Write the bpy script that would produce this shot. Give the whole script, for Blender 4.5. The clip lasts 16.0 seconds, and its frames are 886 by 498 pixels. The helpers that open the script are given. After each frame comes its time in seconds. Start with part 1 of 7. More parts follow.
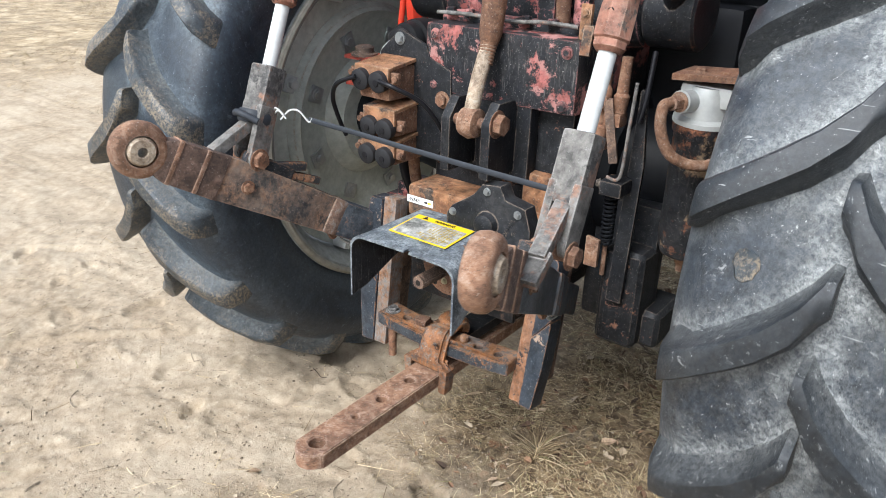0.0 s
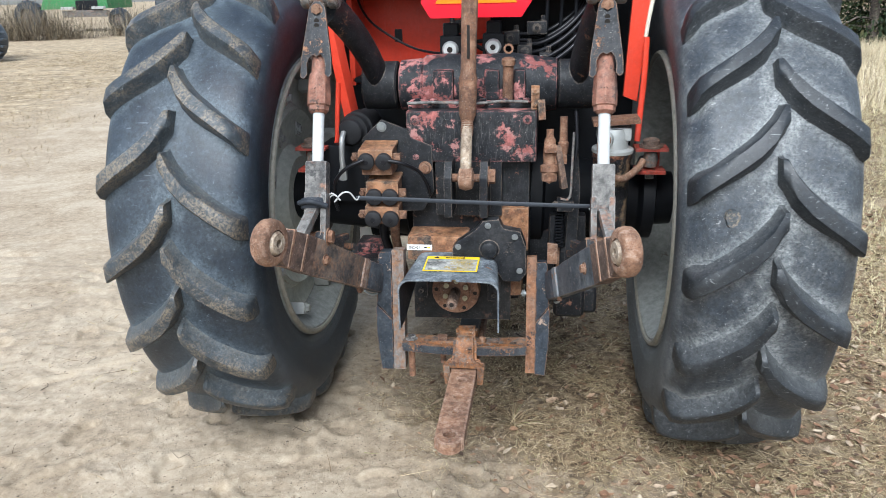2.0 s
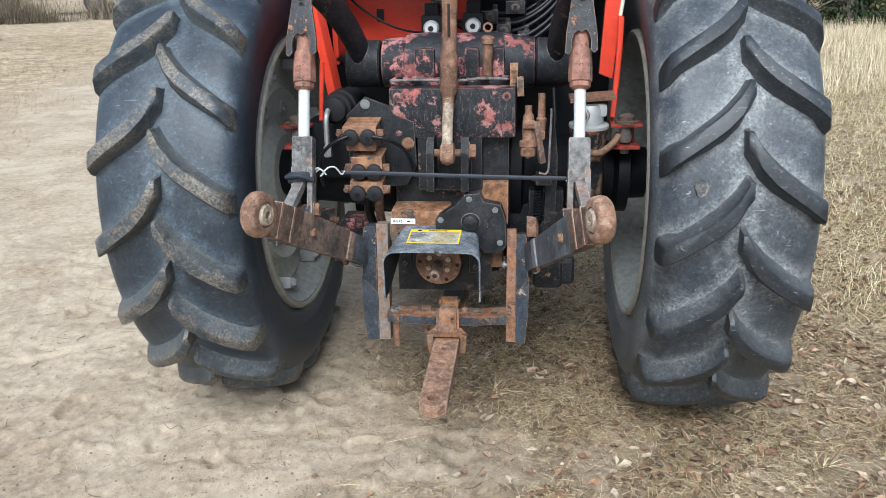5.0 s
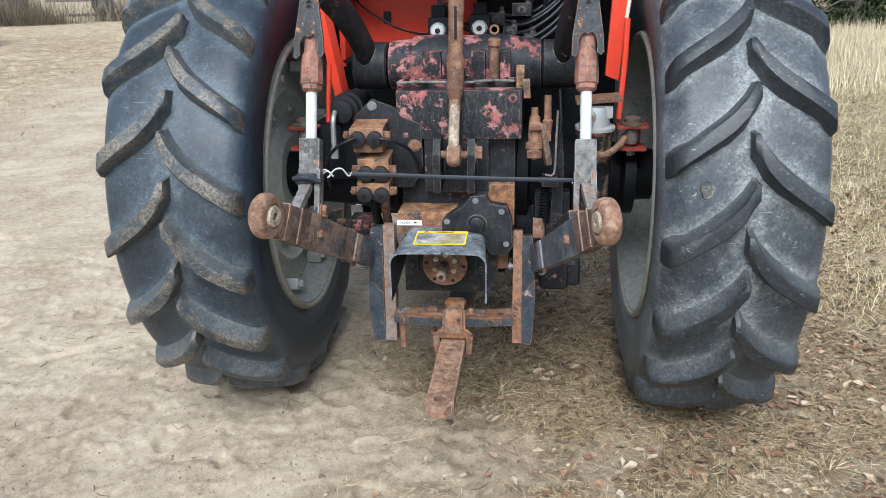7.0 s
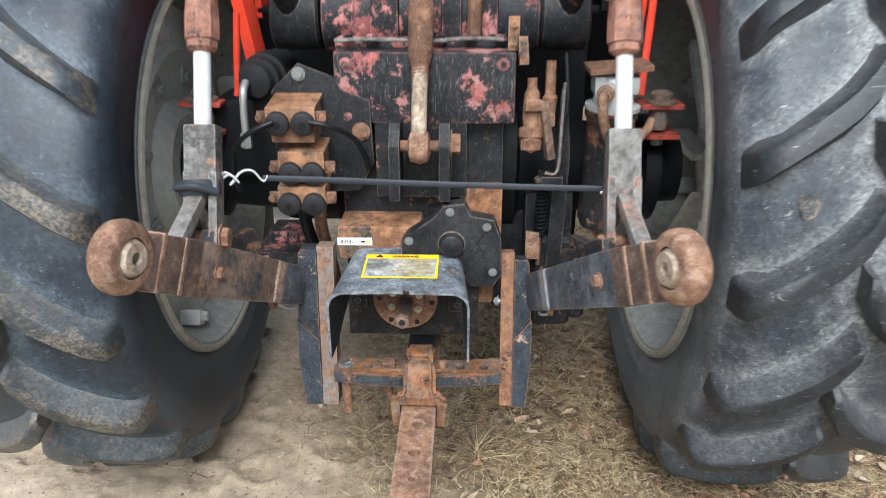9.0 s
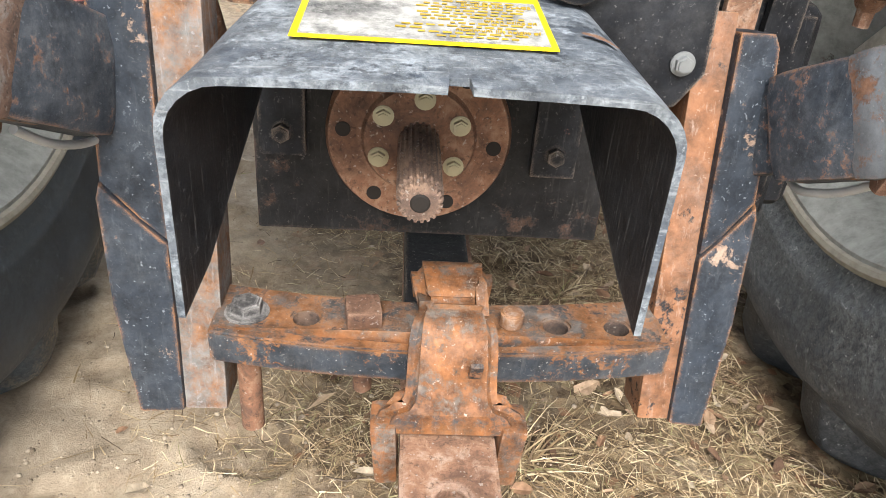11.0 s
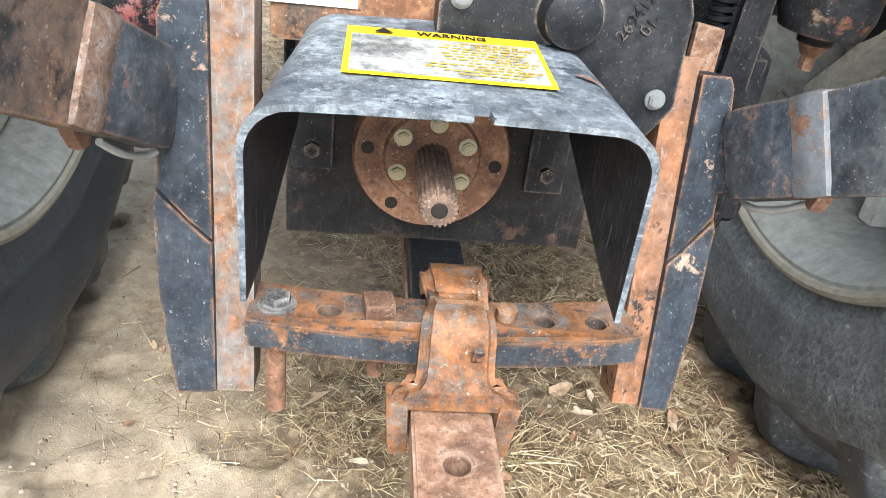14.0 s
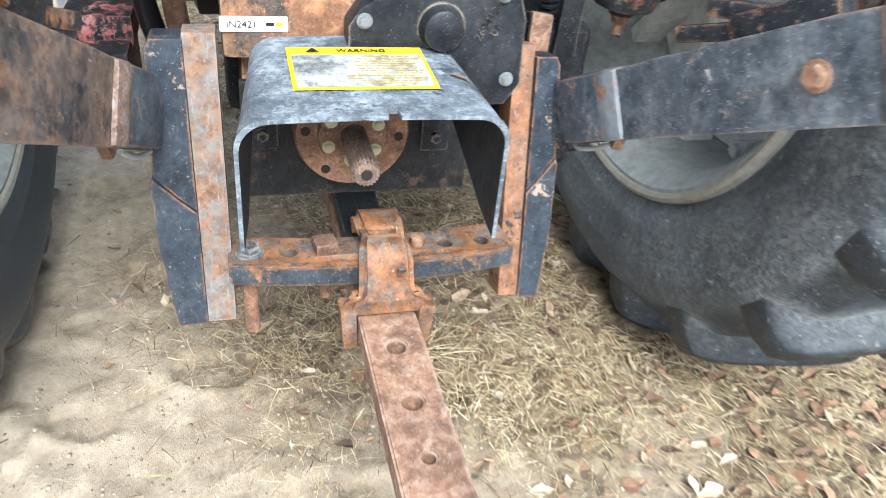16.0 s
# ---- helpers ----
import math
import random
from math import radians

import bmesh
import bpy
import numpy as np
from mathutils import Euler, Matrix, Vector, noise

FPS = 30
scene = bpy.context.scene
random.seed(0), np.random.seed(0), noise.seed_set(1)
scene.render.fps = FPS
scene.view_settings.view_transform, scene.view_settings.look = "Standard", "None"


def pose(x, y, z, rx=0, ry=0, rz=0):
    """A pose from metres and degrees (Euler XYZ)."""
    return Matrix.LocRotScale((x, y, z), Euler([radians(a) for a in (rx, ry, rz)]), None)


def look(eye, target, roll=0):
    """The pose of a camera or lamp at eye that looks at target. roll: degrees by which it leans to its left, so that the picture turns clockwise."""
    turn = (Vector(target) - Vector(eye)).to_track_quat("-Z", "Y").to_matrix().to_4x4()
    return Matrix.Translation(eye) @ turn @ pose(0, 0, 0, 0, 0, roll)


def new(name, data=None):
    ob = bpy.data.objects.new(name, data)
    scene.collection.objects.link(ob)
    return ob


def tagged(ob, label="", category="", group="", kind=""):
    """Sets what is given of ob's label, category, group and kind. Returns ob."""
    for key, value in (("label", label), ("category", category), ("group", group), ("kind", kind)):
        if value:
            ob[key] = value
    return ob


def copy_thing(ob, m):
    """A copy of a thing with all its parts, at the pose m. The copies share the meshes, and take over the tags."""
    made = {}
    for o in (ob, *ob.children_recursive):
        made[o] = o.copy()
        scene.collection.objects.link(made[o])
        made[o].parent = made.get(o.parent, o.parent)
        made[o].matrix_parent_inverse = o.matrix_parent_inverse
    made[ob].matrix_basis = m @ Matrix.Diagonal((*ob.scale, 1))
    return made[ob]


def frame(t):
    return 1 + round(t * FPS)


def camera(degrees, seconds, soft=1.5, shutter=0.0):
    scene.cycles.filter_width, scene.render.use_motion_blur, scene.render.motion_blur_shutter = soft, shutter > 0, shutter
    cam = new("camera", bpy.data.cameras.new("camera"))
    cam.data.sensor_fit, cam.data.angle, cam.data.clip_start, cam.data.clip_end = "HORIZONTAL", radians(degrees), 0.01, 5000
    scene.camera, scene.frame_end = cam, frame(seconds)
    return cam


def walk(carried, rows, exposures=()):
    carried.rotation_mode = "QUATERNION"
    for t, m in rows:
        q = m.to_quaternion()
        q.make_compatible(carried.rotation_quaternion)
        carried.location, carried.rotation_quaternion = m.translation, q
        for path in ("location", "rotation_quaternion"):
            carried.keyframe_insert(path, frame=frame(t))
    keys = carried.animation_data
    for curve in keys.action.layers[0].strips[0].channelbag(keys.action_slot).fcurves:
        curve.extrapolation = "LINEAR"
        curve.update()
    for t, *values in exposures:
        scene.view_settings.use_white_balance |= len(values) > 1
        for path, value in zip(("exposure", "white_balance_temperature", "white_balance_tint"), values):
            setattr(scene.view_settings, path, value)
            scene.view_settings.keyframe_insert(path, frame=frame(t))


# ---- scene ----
cam = camera(60.5, 16.0, 0.35, 0.3)
PATH = [
    (0, (0.982, -1.365, 1.454), (-0.103, 0.11, 0.65), 2.1),
    (0.5, (0.813, -1.691, 1.497), (-0.003, -0.035, 0.73), 0.7),
    (1, (0.588, -1.9, 1.531), (0.006, -0.128, 0.808), -0.5),
    (1.5, (0.374, -2.054, 1.537), (-0.007, -0.211, 0.861), -1.0),
    (2, (0.245, -2.27, 1.574), (-0.015, -0.392, 0.935), -1.4),
    (2.5, (0.241, -2.325, 1.588), (0.042, -0.434, 0.969), -1.5),
    (3, (0.244, -2.331, 1.585), (0.071, -0.439, 0.96), -1.4),
    (3.5, (0.249, -2.328, 1.576), (0.078, -0.442, 0.933), -1.3),
    (4, (0.256, -2.337, 1.567), (0.074, -0.459, 0.901), -1.2),
    (4.5, (0.254, -2.354, 1.565), (0.055, -0.484, 0.887), -1.3),
    (7, (0.253, -2.37, 1.569), (0.025, -0.501, 0.894), -1.5),
    (7.5, (0.239, -2.367, 1.577), (0.016, -0.49, 0.924), -1.5),
    (8, (0.213, -2.329, 1.589), (0.011, -0.446, 0.949), -1.5),
    (8.5, (0.185, -2.043, 1.555), (0.037, -0.164, 0.886), -1.1),
    (9, (0.105, -1.616, 1.454), (0.049, 0.234, 0.698), -0.1),
    (9.5, (-0.052, -1.185, 1.234), (-0.008, 0.612, 0.357), 1.8),
    (10, (-0.074, -0.731, 0.997), (0.06, 1.015, 0.031), 3.8),
    (10.2, (-0.052, -0.598, 0.92), (0.047, 1.135, -0.072), 3.4),
    (12.3, (-0.082, -0.544, 0.883), (0.117, 1.159, -0.146), 7.0),
    (12.5, (-0.091, -0.56, 0.897), (0.108, 1.15, -0.12), 6.9),
    (13, (-0.094, -0.597, 0.939), (0.108, 1.128, -0.054), 6.9),
    (13.5, (-0.106, -0.65, 0.932), (0.103, 1.082, -0.047), 6.9),
    (14, (-0.102, -0.656, 0.93), (0.117, 1.077, -0.044), 7.0),
    (14.5, (-0.105, -0.658, 0.927), (0.129, 1.071, -0.052), 7.1),
    (15, (-0.108, -0.661, 0.929), (0.153, 1.052, -0.071), 7.0),
    (15.5, (-0.117, -0.701, 0.955), (0.219, 0.976, -0.083), 6.5),
    (16, (-0.186, -0.899, 1.096), (0.314, 0.69, -0.012), 6.1),
]
EXPOSURES = [(0.0, 1.06, 6150, 8), (1.0, 1.0, 5900, 7), (3.0, 0.81, 5850, 6), (7.5, 0.8, 5800, 6), (8.5, 0.86, 5750, 6), (9.5, 1.13, 6650, 10), (10.0, 1.28, 6750, 11), (12.5, 1.82, 6200, 7), (15.0, 1.80, 6100, 6), (16.0, 1.79, 5750, 4)]
walk(cam, [(t, look(eye, target, roll)) for t, eye, target, roll in PATH], EXPOSURES)

# ---- light ----
world = bpy.data.worlds.new("sky")
scene.world = world
world.use_nodes = True
wn = world.node_tree.nodes
sky = wn.new("ShaderNodeTexSky")
sky.sky_type = "NISHITA"
sky.sun_disc = False
SUN_EL, SUN_AZ = radians(47), radians(182)
sky.sun_elevation, sky.sun_rotation = SUN_EL, SUN_AZ
sky.air_density, sky.dust_density, sky.ozone_density = 1.0, 2.0, 1.0
sat = wn.new("ShaderNodeHueSaturation")
sat.inputs["Saturation"].default_value = 0.45
world.node_tree.links.new(sky.outputs[0], sat.inputs["Color"])
world.node_tree.links.new(sat.outputs[0], wn["Background"].inputs["Color"])
wn["Background"].inputs["Strength"].default_value = 0.15
sun_data = bpy.data.lights.new("sun", "SUN")
sun_data.energy, sun_data.angle, sun_data.color = 2.4, radians(30), (1.0, 0.985, 0.96)
sun = new("sun", sun_data)
sun_dir = Vector((math.sin(SUN_AZ) * math.cos(SUN_EL), math.cos(SUN_AZ) * math.cos(SUN_EL), math.sin(SUN_EL)))
sun.matrix_world = look(sun_dir * 30, (0, 0, 0))


# ---- materials ----
def material(name):
    m = bpy.data.materials.new(name)
    m.use_nodes = True
    nt = m.node_tree
    return m, nt, nt.nodes["Principled BSDF"]


def coords(nt, scale=1.0, random_offset=False):
    tc = nt.nodes.new("ShaderNodeTexCoord")
    mp = nt.nodes.new("ShaderNodeMapping")
    mp.inputs["Scale"].default_value = (scale, scale, scale) if not isinstance(scale, tuple) else scale
    nt.links.new(tc.outputs["Object"], mp.inputs["Vector"])
    if random_offset:
        info = nt.nodes.new("ShaderNodeObjectInfo")
        mul = nt.nodes.new("ShaderNodeMath")
        mul.operation = "MULTIPLY"
        mul.inputs[1].default_value = 37.0
        nt.links.new(info.outputs["Random"], mul.inputs[0])
        comb = nt.nodes.new("ShaderNodeCombineXYZ")
        for k in range(3):
            nt.links.new(mul.outputs[0], comb.inputs[k])
        nt.links.new(comb.outputs[0], mp.inputs["Location"])
    return mp.outputs[0]


def tex(nt, vec, scale, detail=6.0, rough=0.6, distort=0.0):
    n = nt.nodes.new("ShaderNodeTexNoise")
    n.inputs["Scale"].default_value = scale
    n.inputs["Detail"].default_value = detail
    n.inputs["Roughness"].default_value = rough
    n.inputs["Distortion"].default_value = distort
    nt.links.new(vec, n.inputs["Vector"])
    return n.outputs["Fac"]


def ramp(nt, fac, *stops, constant=False):
    r = nt.nodes.new("ShaderNodeValToRGB")
    e = r.color_ramp.elements
    while len(e) < len(stops):
        e.new(0.5)
    for el, (p, c) in zip(e, stops):
        el.position = p
        el.color = (c, c, c, 1) if isinstance(c, (int, float)) else (*c, 1)
    if constant:
        r.color_ramp.interpolation = "CONSTANT"
    nt.links.new(fac, r.inputs["Fac"])
    return r.outputs["Color"]


def mix(nt, fac, a, b, mode="MIX"):
    m = nt.nodes.new("ShaderNodeMix")
    m.data_type, m.blend_type = "RGBA", mode
    if isinstance(fac, (int, float)):
        m.inputs[0].default_value = fac
    else:
        nt.links.new(fac, m.inputs[0])
    for k, v in ((6, a), (7, b)):
        if isinstance(v, tuple):
            m.inputs[k].default_value = (*v, 1)
        else:
            nt.links.new(v, m.inputs[k])
    return m.outputs[2]


def math_node(nt, op, a, b):
    m = nt.nodes.new("ShaderNodeMath")
    m.operation = op
    m.use_clamp = op != "SUBTRACT"
    for k, v in ((0, a), (1, b)):
        if isinstance(v, (int, float)):
            m.inputs[k].default_value = v
        else:
            nt.links.new(v, m.inputs[k])
    return m.outputs[0]


def bump(nt, bsdf, height, strength=0.3, dist=0.002):
    b = nt.nodes.new("ShaderNodeBump")
    b.inputs["Strength"].default_value, b.inputs["Distance"].default_value = strength, dist
    nt.links.new(height, b.inputs["Height"])
    nt.links.new(b.outputs[0], bsdf.inputs["Normal"])


def edge_wear(nt, radius=0.006):
    """1 along convex and concave edges, 0 on flats."""
    bev = nt.nodes.new("ShaderNodeBevel")
    bev.samples = 3
    bev.inputs["Radius"].default_value = radius
    geo = nt.nodes.new("ShaderNodeNewGeometry")
    dot = nt.nodes.new("ShaderNodeVectorMath")
    dot.operation = "DOT_PRODUCT"
    nt.links.new(bev.outputs[0], dot.inputs[0])
    nt.links.new(geo.outputs["Normal"], dot.inputs[1])
    return ramp(nt, dot.outputs["Value"], (0.80, 1.0), (0.975, 0.0))


def worn_paint(name, paint, under, chip=0.56, soft=0.012, dust=(0.27, 0.26, 0.245), dusty=0.35, rough=0.5, scale=14.0, second=None, edge=None, edges=0.8, specks=0.28, vary=0.45, scratch=0.06, run=(60, 60, 7), patch=0.36):
    """Old paint, chipped to what lies under it, worn along the edges, with a veil of dust."""
    m, nt, bs = material(name)
    v = coords(nt, 1.0, True)
    big = tex(nt, v, scale * 0.4, 4)
    fine = tex(nt, v, scale * 1.9, 13, 0.78, 0.15)
    both = math_node(nt, "ADD", math_node(nt, "MULTIPLY", big, patch), math_node(nt, "MULTIPLY", fine, 1 - patch))
    chips = ramp(nt, both, (chip - soft, 0.0), (chip + soft, 1.0))
    tone = mix(nt, ramp(nt, tex(nt, v, 55, 8, 0.7), (0.36, 0.0), (0.64, 1.0)), tuple(c * 0.5 for c in under), tuple(min(1, c * 1.45) for c in under))
    if second:
        tone = mix(nt, ramp(nt, tex(nt, v, 11, 6, 0.65), (0.47, 0.0), (0.53, 1.0)), tone, second)
    base = mix(nt, ramp(nt, tex(nt, v, 38, 8, 0.7), (0.36, 0.0), (0.64, 1.0)), tuple(c * (1 - vary) for c in paint), tuple(min(1, c * (1 + vary)) for c in paint))
    col = mix(nt, chips, base, tone)
    rub = math_node(nt, "MULTIPLY", edge_wear(nt), ramp(nt, tex(nt, v, 28, 8, 0.7), (0.42, 0.0), (0.56, 1.0)))
    col = mix(nt, math_node(nt, "MULTIPLY", rub, edges), col, edge or tuple(min(1, c * 1.3 + 0.03) for c in under))
    scuff = ramp(nt, tex(nt, v, 95, 9, 0.8, 0.5), (0.585, 0.0), (0.64, 1.0))
    col = mix(nt, math_node(nt, "MULTIPLY", scuff, specks * 0.55), col, dust)
    speck = ramp(nt, tex(nt, v, 260, 3), (0.655, 0.0), (0.69, 1.0))
    col = mix(nt, math_node(nt, "MULTIPLY", speck, specks), col, tuple(min(1, c * 1.5) for c in dust))
    film = math_node(nt, "MULTIPLY", ramp(nt, tex(nt, v, 8.0, 12, 0.8), (0.42, 0.0), (0.62, 1.0)), ramp(nt, tex(nt, v, 70, 10, 0.8), (0.40, 0.3), (0.58, 1.0)))
    col = mix(nt, math_node(nt, "MULTIPLY", film, dusty), col, dust)
    lines = nt.nodes.new("ShaderNodeMapping")
    lines.inputs["Scale"].default_value = run
    lines.inputs["Rotation"].default_value = (0.12, 0.17, 0.1)
    nt.links.new(v, lines.inputs["Vector"])
    streaks = ramp(nt, tex(nt, lines.outputs[0], 3.0, 5, 0.7, 0.3), (0.57, 0.0), (0.66, 1.0))
    col = mix(nt, math_node(nt, "MULTIPLY", streaks, scratch), col, tuple(min(1, c * 1.25) for c in dust))
    nt.links.new(col, bs.inputs["Base Color"])
    bs.inputs["Specular IOR Level"].default_value = 0.2
    r = mix(nt, chips, (rough,) * 3, (0.85,) * 3)
    nt.links.new(r, bs.inputs["Roughness"])
    hgt = math_node(nt, "SUBTRACT", math_node(nt, "MULTIPLY", tex(nt, v, 120, 8, 0.7), 0.6), math_node(nt, "MULTIPLY", chips, 0.35))
    bump(nt, bs, hgt, 0.6, 0.002)
    return m


def rusty(name, a, b, c, rough=0.85, scale=22.0, metal=0.0, strength=0.7, edge=None):
    """Rust in three tones, pitted, paler on worn edges."""
    m, nt, bs = material(name)
    v = coords(nt, 1.0, True)
    n1, n2 = tex(nt, v, scale * 1.3, 12, 0.75, 0.4), tex(nt, v, scale * 0.3, 6, 0.65)
    col = ramp(nt, n1, (0.36, a), (0.5, b), (0.63, c))
    col = mix(nt, math_node(nt, "MULTIPLY", ramp(nt, n2, (0.45, 0.0), (0.58, 1.0)), 0.65), col, mix(nt, ramp(nt, n1, (0.4, 0.0), (0.6, 1.0)), tuple(x * 0.4 for x in a), a))
    rub = math_node(nt, "MULTIPLY", edge_wear(nt), ramp(nt, tex(nt, v, 30, 7, 0.7), (0.42, 0.0), (0.58, 1.0)))
    col = mix(nt, math_node(nt, "MULTIPLY", rub, 0.6), col, edge or tuple(min(1, x * 1.25 + 0.03) for x in c))
    pits = ramp(nt, tex(nt, v, 170, 6, 0.7), (0.36, 1.0), (0.43, 0.0))
    col = mix(nt, math_node(nt, "MULTIPLY", pits, 0.6), col, tuple(x * 0.25 for x in a))
    fleck = ramp(nt, tex(nt, v, 230, 3), (0.63, 0.0), (0.67, 1.0))
    col = mix(nt, math_node(nt, "MULTIPLY", fleck, 0.5), col, (0.36, 0.32, 0.28))
    nt.links.new(col, bs.inputs["Base Color"])
    bs.inputs["Roughness"].default_value, bs.inputs["Metallic"].default_value = rough, metal
    bump(nt, bs, tex(nt, v, 150, 10, 0.75), strength, 0.0025)
    return m


def rubber(name, base, dust, cover, scale=4.0, rough=0.42, streak=0.6, crust=None, veil=0.1):
    """Old tyre rubber with a dull sheen; dry dust lies where the mesh's dust attribute says; crust: dried mud in grains on what is bare of it."""
    m, nt, bs = material(name)
    bs.inputs["Specular IOR Level"].default_value = 0.5
    v = coords(nt, 1.0, True)
    lies = nt.nodes.new("ShaderNodeAttribute")
    lies.attribute_name = "dust"
    patch = ramp(nt, tex(nt, v, scale * 1.6, 14, 0.78, 0.8), (0.36, 0.0), (0.64, 1.0))
    blot = ramp(nt, tex(nt, v, scale * 6, 13, 0.8, 0.5), (0.40, 0.1), (0.62, 1.0))
    grain = ramp(nt, tex(nt, v, 110, 13, 0.88, 0.3), (0.42, 0.1), (0.57, 1.0))
    film = math_node(nt, "ADD", math_node(nt, "MULTIPLY", lies.outputs["Fac"], math_node(nt, "ADD", math_node(nt, "MULTIPLY", patch, 0.65), 0.35)), math_node(nt, "MULTIPLY", math_node(nt, "ADD", math_node(nt, "MULTIPLY", patch, 0.55), math_node(nt, "MULTIPLY", math_node(nt, "MULTIPLY", patch, blot), 0.45)), veil))
    film = math_node(nt, "MULTIPLY", math_node(nt, "MULTIPLY", film, grain), cover)
    tone = mix(nt, ramp(nt, tex(nt, v, 45, 10, 0.75), (0.35, 0.0), (0.65, 1.0)), tuple(c * 0.5 for c in base), tuple(c * 1.5 for c in base))
    col = mix(nt, film, tone, dust)
    pale = tuple(min(1, c * 1.35 + 0.03) for c in dust)
    for turn, size in (((0.4, 0.7, 0.2), (8, 140, 140)), ((1.1, -0.5, 0.9), (10, 170, 170))):
        stretched = nt.nodes.new("ShaderNodeMapping")
        stretched.inputs["Scale"].default_value = size
        stretched.inputs["Rotation"].default_value = turn
        nt.links.new(v, stretched.inputs["Vector"])
        lines = ramp(nt, tex(nt, stretched.outputs[0], 1.0, 3, 0.5), (0.715, 0.0), (0.74, 1.0))
        col = mix(nt, math_node(nt, "MULTIPLY", lines, streak * 0.7), col, pale)
    scab = ramp(nt, tex(nt, v, 55, 10, 0.8, 0.6), (0.60, 0.0), (0.63, 1.0))
    col = mix(nt, math_node(nt, "MULTIPLY", math_node(nt, "MULTIPLY", scab, blot), 0.6), col, pale)
    if crust:
        grains = ramp(nt, tex(nt, v, 150, 10, 0.8), (0.45, 0.0), (0.54, 1.0))
        where = ramp(nt, tex(nt, v, 9, 12, 0.82, 0.4), (0.46, 0.0), (0.53, 1.0))
        top = ramp(nt, lies.outputs["Fac"], (0.09, 1.0), (0.3, 0.25))
        tint = mix(nt, ramp(nt, tex(nt, v, 24, 8, 0.7), (0.40, 0.0), (0.60, 1.0)), crust, tuple(min(1, c * 1.6) for c in crust))
        col = mix(nt, math_node(nt, "MULTIPLY", math_node(nt, "MULTIPLY", math_node(nt, "MULTIPLY", grains, where), top), 0.62), col, tint)
    speck = ramp(nt, tex(nt, v, 240, 3), (0.69, 0.0), (0.72, 1.0))
    col = mix(nt, math_node(nt, "MULTIPLY", speck, 0.6), col, pale)
    nt.links.new(col, bs.inputs["Base Color"])
    nt.links.new(mix(nt, film, (rough,) * 3, (0.9,) * 3), bs.inputs["Roughness"])
    hgt = math_node(nt, "ADD", math_node(nt, "MULTIPLY", tex(nt, v, 70, 12, 0.8), 0.5), math_node(nt, "MULTIPLY", tex(nt, v, 11, 8, 0.65), 0.5))
    bump(nt, bs, hgt, 0.55, 0.005)
    return m


def plain(name, color, rough=0.5, metal=0.0, vary=0.2, scale=30.0, strength=0.15):
    m, nt, bs = material(name)
    v = coords(nt, 1.0, True)
    n = tex(nt, v, scale, 7, 0.65)
    col = mix(nt, n, tuple(c * (1 - vary) for c in color), tuple(min(1, c * (1 + vary)) for c in color))
    nt.links.new(col, bs.inputs["Base Color"])
    bs.inputs["Roughness"].default_value, bs.inputs["Metallic"].default_value = rough, metal
    bs.inputs["Specular IOR Level"].default_value = 0.18
    bump(nt, bs, tex(nt, v, scale * 5, 6), strength, 0.001)
    return m


BLACK = worn_paint("worn_black_paint", (0.0085, 0.0095, 0.012), (0.17, 0.085, 0.055), 0.595, dusty=0.06, scale=18, edge=(0.34, 0.27, 0.21), specks=0.28, scratch=0.05, edges=0.45)
BLACK_CHIP = worn_paint("chipped_black_plate", (0.019, 0.024, 0.032), (0.27, 0.19, 0.14), 0.60, dusty=0.18, dust=(0.20, 0.22, 0.24), scale=30, edge=(0.36, 0.17, 0.07), edges=1.0, specks=0.45, scratch=0.06)
BAR_RUST = worn_paint("rusty_bar_dirty", (0.175, 0.082, 0.042), (0.024, 0.025, 0.028), 0.56, 0.012, dusty=0.35, dust=(0.31, 0.245, 0.205), scale=34, edge=(0.30, 0.145, 0.06), vary=0.5, scratch=0.3, edges=0.5)
BAR_STEEL = worn_paint("greyed_rusty_bar", (0.15, 0.143, 0.135), (0.20, 0.10, 0.05), 0.49, 0.07, dusty=0.3, dust=(0.30, 0.30, 0.30), scale=34, edge=(0.32, 0.30, 0.28), vary=0.4, scratch=0.3)
CLAMP_RUST = worn_paint("clamp_rust", (0.165, 0.068, 0.026), (0.13, 0.108, 0.09), 0.53, 0.04, specks=0.5, dusty=0.2, dust=(0.32, 0.27, 0.23), second=(0.05, 0.049, 0.05), scale=44, edge=(0.27, 0.12, 0.045), vary=0.65, scratch=0.12, patch=0.3, edges=0.4)
CROSS_TOP = worn_paint("crossbar_top_rust", (0.195, 0.088, 0.038), (0.095, 0.082, 0.073), 0.515, 0.035, dusty=0.22, dust=(0.30, 0.27, 0.24), second=(0.03, 0.031, 0.034), scale=40, edge=(0.30, 0.14, 0.055), vary=0.65, patch=0.4, specks=0.5, edges=0.3)
CROSS_FRONT = worn_paint("crossbar_front_black", (0.024, 0.029, 0.036), (0.20, 0.09, 0.038), 0.565, 0.02, dusty=0.2, scale=44, edge=(0.26, 0.12, 0.05), edges=0.8, specks=0.5)
BLACK_RED = worn_paint("black_over_red_paint", (0.011, 0.012, 0.015), (0.25, 0.085, 0.075), 0.545, dusty=0.1, second=(0.33, 0.16, 0.145), scale=22, specks=0.5, patch=0.55, scratch=0.2)
PINK_BLACK = worn_paint("faded_red_over_black", (0.012, 0.0135, 0.0165), (0.33, 0.135, 0.125), 0.515, dusty=0.1, second=(0.20, 0.062, 0.055), scale=20, specks=0.5, dust=(0.25, 0.24, 0.235), patch=0.6)
